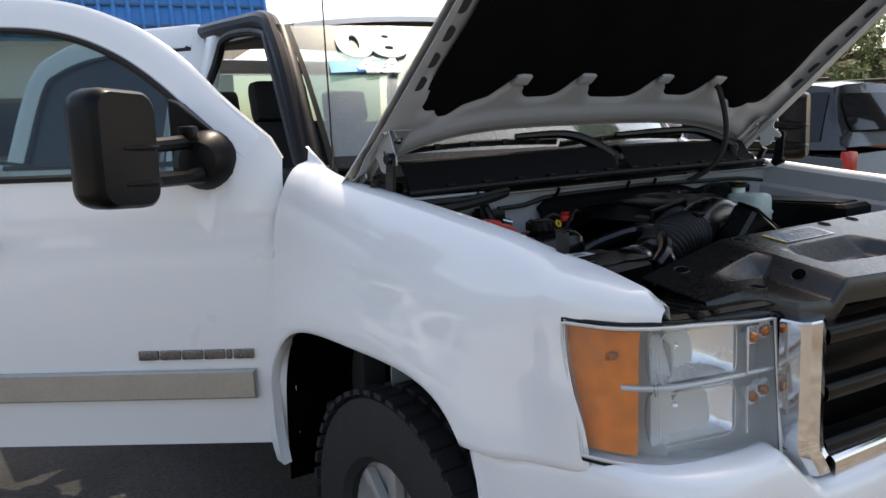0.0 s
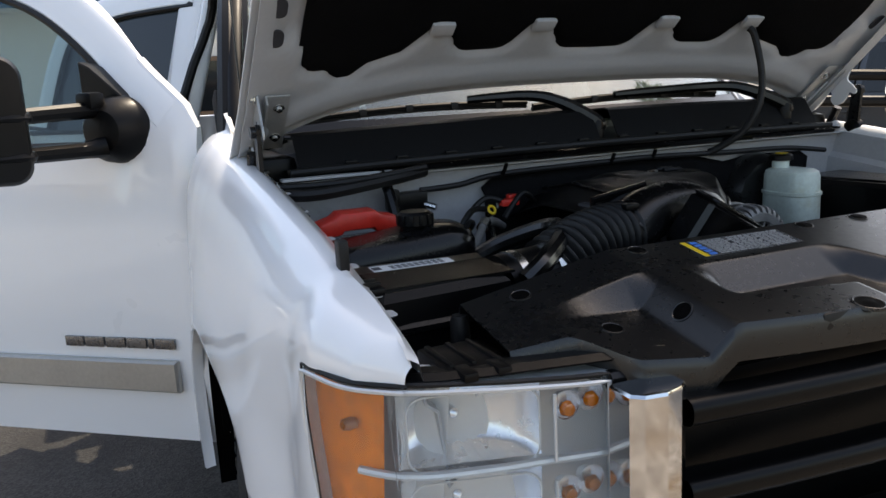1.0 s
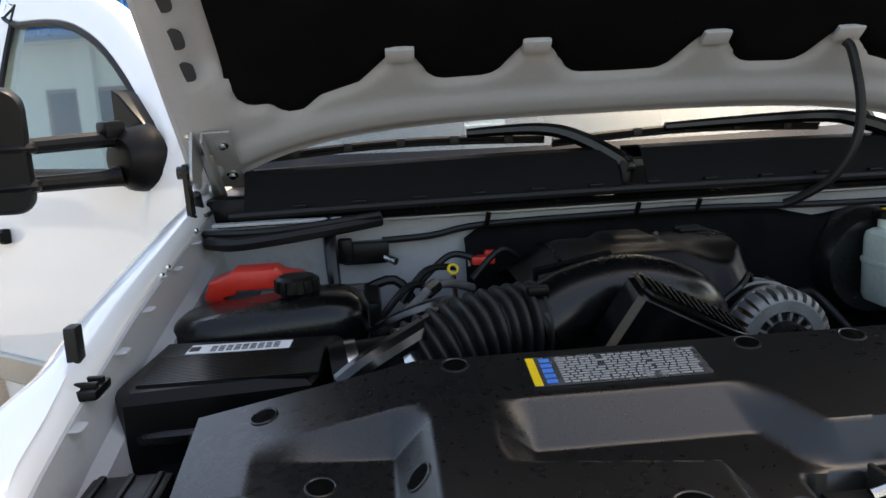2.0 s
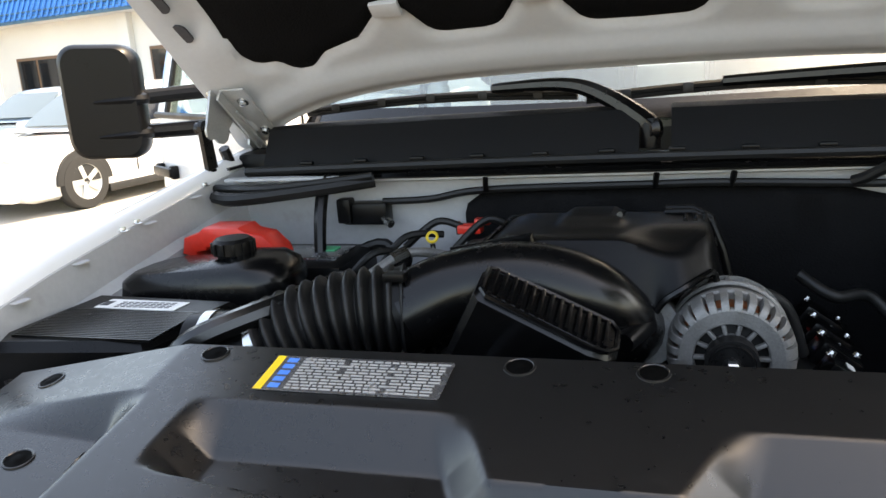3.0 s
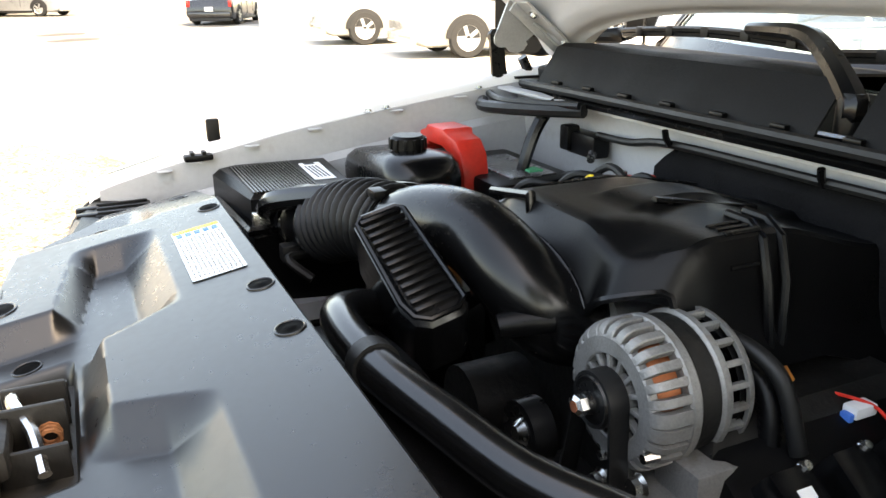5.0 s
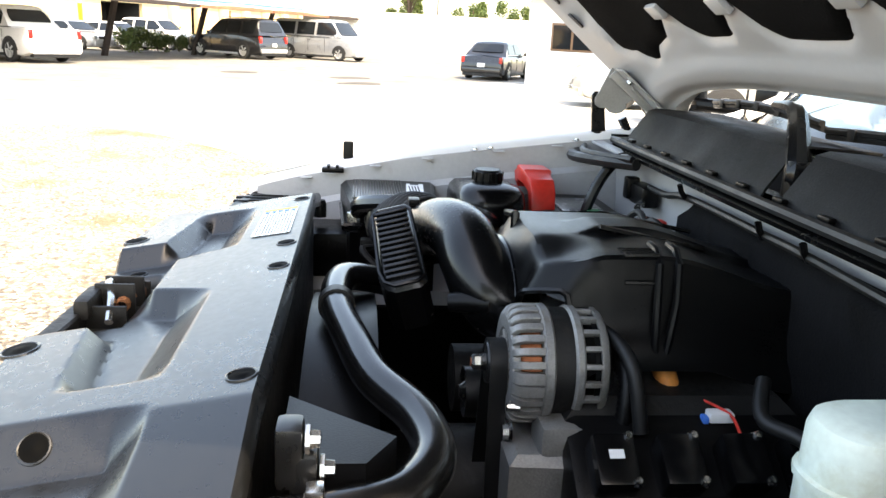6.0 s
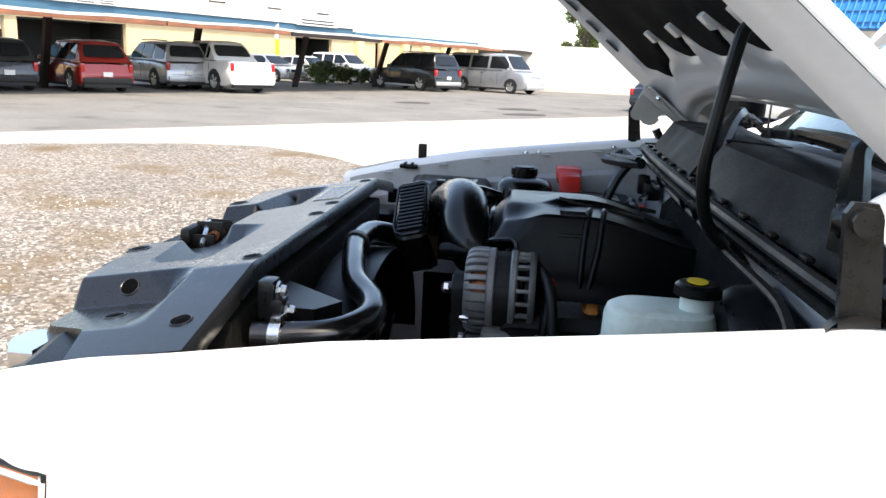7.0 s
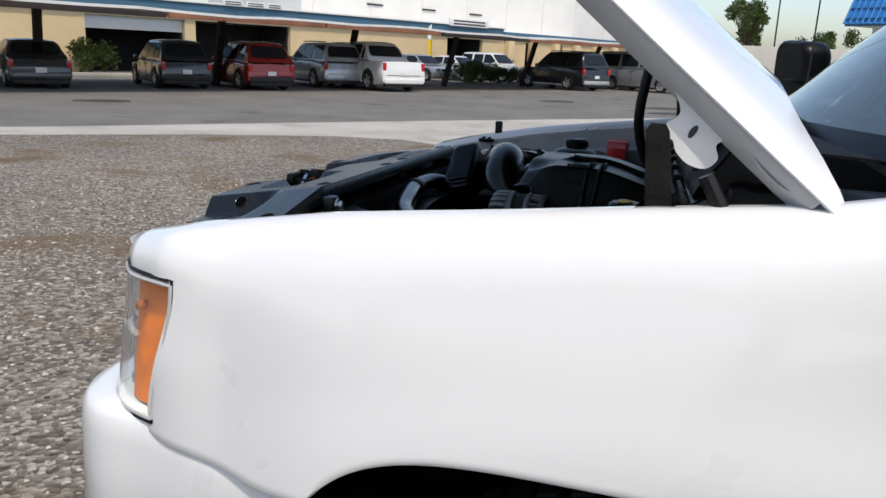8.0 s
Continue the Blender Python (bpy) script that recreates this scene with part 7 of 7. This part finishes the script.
car("suv", "long black SUV with chrome strip at the carport's end", SUV, 5.3, 2.0, 1.93, P_BLACK, (-42.0, -5.9), (-0.62, -0.785), 0.40, ALLOY, rack=True, category="suv")
car("van", "silver passenger van parked by the wall", VAN, 5.5, 2.0, 2.10, P_SILVER, (-44.6, -1.65), (0.55, 0.835), 0.37, category="van")
car("sedan", "white sedan parked by the shop wall", SEDAN, 4.6, 1.8, 1.46, P_WHITE, (-46.5, -13.2), (0.42, 0.9), 0.34)
car("suv", "white SUV parked by the shop wall", SUV, 4.8, 1.9, 1.75, P_WHITE, (-49.3, -11.4), (0.42, 0.9), 0.36, category="suv")
car("sedan", "grey sedan parked by the shop wall", SEDAN, 4.6, 1.8, 1.46, P_SILVER, (-43.6, -14.6), (0.42, 0.9), 0.34)
car("suv", "black SUV with pale roof edge parked near the pickup", SUV, 5.2, 2.0, 1.86, P_BLACK, (7.9, 6.5), (0.03, 1.0), 0.40, rack=True, category="suv")

# ---- carport ----
ORIGIN, ALONG, AWAY = Vector((-19.15, -18.92, 0)), Vector((-0.906, 0.423, 0)), Vector((-0.423, -0.906, 0))
YARD = Matrix(((ALONG.x, AWAY.x, 0, ORIGIN.x), (ALONG.y, AWAY.y, 0, ORIGIN.y), (0, 0, 1, 0), (0, 0, 0, 1)))
RUST = material("rusty_fascia", (0.24, 0.10, 0.055), 0.75, vary=0.35, scale=1.5, bump=0.002, fine=30)
WHITE_ROOF = material("white_metal_roof", (0.66, 0.65, 0.62), 0.5, vary=0.12, scale=2)
POST = material("dark_steel_post", (0.035, 0.025, 0.022), 0.6, 0.2, vary=0.3, scale=4)
carport = thing("carport", "long white-roofed carport on dark leaning steel posts with rusty fascia", "carport")
rows = []
for i in range(41):
    s = -22 + 66 * i / 40
    w = 0.03 * math.sin(i * 1.9) + 0.02 * math.sin(i * 0.7)
    rows.append([(s, -4.5, 2.40 + w), (s, -4.5, 2.48 + w), (s, 3.2, 2.62 + w), (s, 3.2, 2.54 + w)])
g = Geo().grid(rows, True, YARD)
roof = part("roof", g, WHITE_ROOF, carport, "wavy white metal roof", 30)
for i in range(11):
    s = -22 + 6.0 * i
    g = Geo().box((s + 2.97, -4.46, 2.31 + 0.01 * (i % 3)), (5.92, 0.06, 0.16), 0.01, YARD)
    part("fascia", g, RUST if i % 3 else POST, carport, "rusty steel beam")
for i in range(-3, 8):
    s = 6.44 * i + 0.02
    a, b = YARD @ Vector((s, 0.15, 0)), YARD @ Vector((s - 0.35, -0.9, 2.42))
    rows = [[c + YARD.to_3x3() @ Vector((dx, dy, 0)) for dx, dy in ((-0.12, -0.09), (0.12, -0.09), (0.12, 0.09), (-0.12, 0.09))] for c in (a, b)]
    g = Geo().grid(rows, True)
    g.f += [(0, 1, 2, 3), (4, 5, 6, 7)]
    part("post", g, POST, carport, "leaning dark steel post")

# ---- shop behind the carport ----
TAN = material("tan_stucco", (0.60, 0.46, 0.27), 0.85, vary=0.10, scale=0.8, bump=0.003, fine=25)
BAND = material("blue_band", (0.05, 0.13, 0.20), 0.6, vary=0.12, scale=1.0)
OFFWHITE = material("white_wall", (0.70, 0.69, 0.66), 0.8, vary=0.06, scale=0.6)
# near-black on the bay's inner faces paints its unlit interior
BAY_SHADE = material("bay_shade_black", (0.012, 0.012, 0.012), 0.9, vary=0.3, scale=1.5)
ROLL = material("rolled_steel_door", (0.55, 0.56, 0.56), 0.5, 0.2, vary=0.08, scale=1.5)
shop = thing("repair_shop", "low tan repair shop with blue parapet and open dark bays", "building")
OPEN = [(-14, -8), (-5.5, 0.5), (6.5, 11.6), (12.2, 18.2), (31.5, 35.3), (40.5, 42.0), (44.0, 45.5)]
x0 = -30.0
k = 0
for a, b in OPEN + [(60, 60)]:
    part("wall", Geo().box(((x0 + a) / 2, 11.15, 1.45), (a - x0, 0.3, 2.9), 0.0, YARD), TAN, shop, "tan stucco wall")
    if b > a:
        part("lintel", Geo().box(((a + b) / 2, 11.15, 2.78), (b - a, 0.28, 0.24), 0.0, YARD), TAN, shop)
        part("bay", Geo().box(((a + b) / 2, 14.0, 1.33), (b - a - 0.02, 0.2, 2.66), 0.0, YARD), BAY_SHADE, shop, "open bay, its inner darkness painted on")
        if k == 2:
            part("bay_door", Geo().box(((a + b) / 2, 11.25, 2.35), (b - a - 0.04, 0.06, 0.62), 0.01, YARD), ROLL, shop, "half-raised white roller door")
        for side in (a + 0.05, b - 0.05):
            part("bay_side", Geo().box((side, 12.6, 1.33), (0.1, 2.7, 2.66), 0.0, YARD), BAY_SHADE, shop)
        part("bay_ceiling", Geo().box(((a + b) / 2, 12.6, 2.70), (b - a, 2.7, 0.06), 0.0, YARD), BAY_SHADE, shop)
    x0 = b
    k += 1
part("parapet", Geo().box((3.7, 11.0, 3.22), (67.4, 0.5, 0.62), 0.02, YARD), BAND, shop, "blue metal parapet band")
part("cornice", Geo().box((3.7, 10.95, 3.56), (67.6, 0.6, 0.10), 0.02, YARD), OFFWHITE, shop, "pale cornice")
part("roof", Geo().box((15, 17.5, 2.95), (90, 12.6, 0.1), 0.0, YARD), OFFWHITE, shop, "flat roof")
for a, b in ((37.6, 61.0),):
    part("parapet", Geo().box(((a + b) / 2, 11.0, 3.12), (b - a, 0.5, 0.42), 0.02, YARD), BAND, shop, "blue metal parapet band")
for i in range(7):
    s = 38.2 + 3.0 * i
    part("column", Geo().box((s, 10.8, 1.45), (0.7, 0.5, 2.9), 0.02, YARD), TAN, shop, "tan column")
for a, b, z0_, z1_, n_ in ((13.6, 14.8, 3.52, 3.80, 2), (15.0, 16.2, 3.52, 3.80, 2), (16.35, 17.3, 3.52, 3.80, 2), (31.2, 35.4, 3.45, 3.95, 2)):
    sg = part("sign", Geo().box(((a + b) / 2, 10.62, (z0_ + z1_) / 2), (b - a, 0.08, z1_ - z0_), 0.01, YARD), LABEL, shop, "white sign board")
    for r in range(n_):
        part("sign_line", Geo().box(((a + b) / 2, 10.575, z0_ + (z1_ - z0_) * (0.3 + 0.4 * r)), ((b - a) * 0.8, 0.01, (z1_ - z0_) * 0.2), 0.0, YARD), INK_SHADE, sg, "dark line of lettering")
hall = thing("white_hall", "tall white metal hall behind the shop", "building")
part("wall", Geo().box((48, 26, 5.5), (44, 12, 11), 0.0, YARD), OFFWHITE, hall, "white metal wall")
part("roof", Geo().box((48, 26, 11.08), (44.6, 12.6, 0.16), 0.0, YARD), WHITE_ROOF, hall, "white metal roof")
for i in range(8):
    part("wall_seam", Geo().box((27 + 5.6 * i, 19.97, 5.5), (0.08, 0.05, 11), 0.0, YARD), WHITE_ROOF, hall)
for i in range(3):
    part("vent", Geo().box((33 + 6 * i, 19.95, 5.0), (1.6, 0.1, 0.12), 0.0, YARD), POST, hall, "narrow wall vent")
# feather flag on the shop front
flag = thing("feather_flag", "small white and yellow feather flag on a pole", "flag", tuple(YARD @ Vector((28.6, 9.8, 0))))
part("pole", Geo().tube([(0, 0, 0), (0, 0, 3.4)], 0.03, 6), POST, flag)
part("cloth", Geo().prism([(0.0, 2.4), (0.35, 2.5), (0.3, 3.2), (0.0, 3.4)], 0, 0.02, Matrix(((0.906, 0, 0, 0), (-0.42, 0, 1, 0), (0, 1, 0, 0), (0, 0, 0, 1)))), LABEL, flag, "white cloth")
part("lower_cloth", Geo().prism([(0.0, 1.2), (0.3, 1.3), (0.34, 2.4), (0.0, 2.38)], 0, 0.02, Matrix(((0.906, 0, 0, 0), (-0.42, 0, 1, 0), (0, 1, 0, 0), (0, 0, 0, 1)))), YELLOW, flag, "yellow cloth")

# ---- boundary wall, poles ----
WALLM = material("grey_block_wall", (0.50, 0.47, 0.42), 0.9, vary=0.08, scale=0.6, bump=0.003, fine=20)
a, b = Vector((-49.0, -3.0, 0)), Vector((-53.5, 15.0, 0))
d = (b - a).normalized()
m = Matrix(((d.x, -d.y, 0, a.x), (d.y, d.x, 0, a.y), (0, 0, 1, 0), (0, 0, 0, 1)))
tagged(part("boundary_wall", Geo().box(((b - a).length / 2, 0, 1.4), ((b - a).length, 0.25, 2.8), 0.02, m), WALLM), "long pale grey block boundary wall", "wall", kind="structure")
pole = thing("flag_pole", "tall thin grey pole", "pole", (-57.7, 5.8, 0))
part("shaft", Geo().tube([(0, 0, 0), (0, 0, 12)], [0.06, 0.04], 8), POST, pole)

# ---- blue-roofed office ----
BLUE_TILE = material("blue_glazed_roof", (0.03, 0.20, 0.52), 0.35, vary=0.12, scale=3, random=0.08)
BROWN = material("brown_window_frame", (0.16, 0.09, 0.05), 0.5, vary=0.1)
office = thing("blue_roof_office", "white single-storey office with a blue metal mansard roof", "building")


def wing(p, q, windows, eave=3.0):
    p, q = Vector((*p, 0)), Vector((*q, 0))
    e = (q - p).normalized()
    nrm = Vector((e.y, -e.x, 0))
    if nrm.dot(Vector((0, 0, 0)) - (p + q) / 2) < 0:
        nrm = -nrm
    M = Matrix(((e.x, nrm.x, 0, p.x), (e.y, nrm.y, 0, p.y), (0, 0, 1, 0), (0, 0, 0, 1)))
    ln = (q - p).length
    part("wall", Geo().box((ln / 2, -0.15, 1.5), (ln, 0.3, 3.0), 0.0, M), OFFWHITE, office, "white stucco wall")
    part("wall", Geo().box((ln / 2, -6.0, 1.5), (ln, 0.3, 3.0), 0.0, M), OFFWHITE, office, "white stucco wall")
    part("soffit", Geo().box((ln / 2, -2.7, eave + 0.03), (ln + 0.8, 6.8, 0.08), 0.0, M), OFFWHITE, office, "pale soffit")
    part("fascia", Geo().box((ln / 2, 0.72, eave + 0.06), (ln + 1.0, 0.06, 0.16), 0.01, M), BAND, office, "dark eave edge")
    g = Geo().prism([(0.78, eave + 0.05), (0.0, eave + 1.7), (-5.2, eave + 1.7), (-6.0, eave + 0.05)], -0.5, ln + 0.5, M @ Matrix(((0, 0, 1, 0), (1, 0, 0, 0), (0, 1, 0, 0), (0, 0, 0, 1))))
    rf = part("roof", g, BLUE_TILE, office, "blue metal mansard roof")
    count = int(ln / 0.20)
    base = None
    for i in range(count + 1):
        x = -0.5 + (ln + 1.0) * i / count
        if base is None:
            base = part("roof_rib", Geo().tube([M @ Vector((x, 0.80, eave + 0.06)), M @ Vector((x, 0.02, eave + 1.71))], 0.035, 5), BLUE_TILE, rf)
            base0 = x
        else:
            ob = new("roof_rib", base.data)
            ob.parent = rf
            ob.location = M.to_3x3() @ Vector((x - base0, 0, 0))
    for k in range(5):
        t = (k + 0.5) / 5
        part("roof_course", Geo().box((ln / 2, 0.80 - 0.78 * t, eave + 0.06 + 1.65 * t), (ln + 1.0, 0.05, 0.03), 0.0, M), BAND, rf)
    for s in windows:
        w = part("window", Geo().box((s, 0.01, 1.72), (1.7, 0.06, 0.95), 0.01, M), BROWN, office, "brown framed window")
        for dx in (-0.41, 0.41):
            part("pane", Geo().box((s + dx, 0.045, 1.72), (0.72, 0.02, 0.80), 0.0, M), CAR_GLASS, w, "dark pane")
        part("window_sill", Geo().box((s, 0.06, 1.2), (1.9, 0.14, 0.07), 0.01, M), OFFWHITE, w)
    for s in range(2, int(ln) - 1, 7):
        part("pilaster", Geo().box((s, 0.08, 1.5), (0.35, 0.16, 2.98), 0.01, M), OFFWHITE, office, "shallow pilaster")


wing((3.2, 12.6), (-17.5, 17.2), [3.0, 9.0, 14.5, 19.5])
wing((-17.8, 17.0), (-28.2, 6.4), [2.2, 5.2, 9.5, 13.0])

# ---- trees and shrubs ----
LEAF = bpy.data.materials.new("leaf_green")
LEAF.use_nodes = True
N_, L_ = LEAF.node_tree.nodes, LEAF.node_tree.links
gi = N_.new("ShaderNodeNewGeometry")
rp = N_.new("ShaderNodeValToRGB")
rp.color_ramp.elements[0].color, rp.color_ramp.elements[1].color = (0.05, 0.085, 0.02, 1), (0.16, 0.20, 0.06, 1)
L_.new(gi.outputs["Random Per Island"], rp.inputs[0])
L_.new(rp.outputs[0], N_["Principled BSDF"].inputs["Base Color"])
N_["Principled BSDF"].inputs["Roughness"].default_value = 0.6
BARK = material("bark", (0.10, 0.07, 0.05), 0.9, vary=0.3, scale=8, bump=0.01, fine=30)


def leaves(clumps, count, size, seed):
    r = random.Random(seed)
    V, F = [], []
    for k in range(count):
        c, rad = clumps[r.randrange(len(clumps))]
        while True:
            p = Vector((r.uniform(-1, 1), r.uniform(-1, 1), r.uniform(-1, 1)))
            if 0.25 < p.length < 1:
                break
        p = Vector(c) + p * rad * r.uniform(0.75, 1.1)
        u = Vector((r.gauss(0, 1), r.gauss(0, 1), r.gauss(0, 1))).normalized()
        v = u.orthogonal().normalized()
        s = size * r.uniform(0.6, 1.4)
        i0 = len(V)
        V += [tuple(p - u * s), tuple(p + v * s * 0.45 + u * 0.1 * s), tuple(p + u * s), tuple(p - v * s * 0.45 + u * 0.1 * s)]
        F.append((i0, i0 + 1, i0 + 2, i0 + 3))
    return V, F


def tree(at, height, spread, seed, label):
    r = random.Random(seed)
    top = thing("tree", label, "tree", at)
    trunk = part("trunk", Geo().tube([(0, 0, 0), (0.1, 0.05, height * 0.25), (0.0, 0.1, height * 0.5), (0.1, 0.0, height * 0.8)], [height * 0.03, height * 0.024, height * 0.018, height * 0.006], 8, smooth=4), BARK, top, "brown trunk")
    clumps = []
    for k in range(16):
        a = r.uniform(0, 2 * math.pi)
        d = spread * r.uniform(0.15, 0.95)
        z = height * r.uniform(0.42, 0.95)
        p = (d * math.cos(a), d * math.sin(a), z)
        clumps.append((p, spread * r.uniform(0.20, 0.36)))
        part("limb", Geo().tube([(0, 0.05, z * 0.55), (p[0] * 0.5, p[1] * 0.5, z * 0.8), p], [height * 0.010, height * 0.006, height * 0.002], 5, smooth=3), BARK, trunk)
    V, F = leaves(clumps, 5200, height * 0.022, seed)
    me = bpy.data.meshes.new("crown")
    me.from_pydata(V, [], F)
    me.materials.append(LEAF)
    ob = new("crown", me)
    ob.parent = top
    return top


tree((-73.0, 4.6, 0), 6.9, 2.6, 11, "bushy green tree beyond the wall")
tree((-74.0, 10.5, 0), 5.0, 2.2, 12, "low green tree beyond the wall")
tree((-66.0, 13.0, 0), 4.4, 1.8, 13, "low green tree beyond the wall")
tree((21.5, 11.8, 0), 4.6, 2.4, 14, "grey-green tree behind the black car")


tree((12.5, 2.0, 0), 11.5, 4.2, 15, "tall leafy tree mirrored in the windshield")
# unseen tree, added to block low sky on the driver side
tree((13.5, -5.0, 0), 10.0, 3.8, 16, "unseen leafy tree added to dim driver-side reflections")


def shrub(at, size, seed):
    r = random.Random(seed)
    clumps = [((r.uniform(-1, 1) * size * 0.5, r.uniform(-1, 1) * size * 0.5, size * r.uniform(0.35, 0.75)), size * r.uniform(0.28, 0.42)) for k in range(9)]
    V, F = leaves(clumps, 1600, size * 0.075, seed)
    top = thing("shrub", "rounded green shrub by the shop", "shrub", at)
    me = bpy.data.meshes.new("foliage")
    me.from_pydata(V, [], F)
    me.materials.append(LEAF)
    new("foliage", me).parent = top
    g = Geo()
    for k in range(4):
        g.tube([(0, 0, 0), (r.uniform(-0.3, 0.3) * size, r.uniform(-0.3, 0.3) * size, size * 0.6)], [0.03, 0.01], 5)
    part("stem", g, BARK, top)


for s, off, size, seed in ((6.2, 9.9, 1.5, 21), (24.6, 3.0, 1.3, 25), (26.6, 3.0, 1.05, 26), (28.4, 3.0, 0.9, 27), (31.2, 6.0, 1.35, 22), (33.8, 6.2, 1.0, 23), (35.8, 6.2, 0.8, 24)):
    q = YARD @ Vector((s, off, 0))
    shrub((q.x, q.y, 0), size, seed)
g = Geo().box((15, 6.9, 0.08), (60, 0.3, 0.16), 0.03, YARD)
tagged(part("kerb", g, CONCRETE), "pale concrete kerb by the shop", "kerb", kind="structure")
# brick outhouse beyond the black car and drain cover in the yard
brick = thing("brick_outhouse", "small red-brown brick outhouse", "building", (26.0, 12.5, 0))
part("wall", Geo().box((0, 0, 1.6), (6, 4, 3.2), 0.0), material("red_brown_brick", (0.28, 0.12, 0.09), 0.9, vary=0.2, scale=3), brick, "brick wall")
part("roof", Geo().box((0, 0, 3.27), (6.4, 4.4, 0.12), 0.02), POST, brick, "dark flat roof")
for x, y, w, l in ((-15.3, -13.4, 0.45, 0.7), (-28.2, -3.8, 0.5, 0.7), (-24.6, 0.4, 0.5, 0.8), (-27.5, 0.1, 0.5, 0.8)):
    g = Geo().prism([(w * math.cos(t) * (1 + 0.2 * math.sin(3 * t)), l * math.sin(t)) for t in (2 * math.pi * k / 18 for k in range(18))], 0, 0.009, Matrix.Translation((x, y, 0)) @ Matrix.Rotation(radians(40), 4, "Z"))
    tagged(part("asphalt_patch", g, material("dark_patch", (0.045, 0.04, 0.035), 0.9, vary=0.3, scale=3)), "dark sunken patch in the asphalt", "road patch", kind="structure")
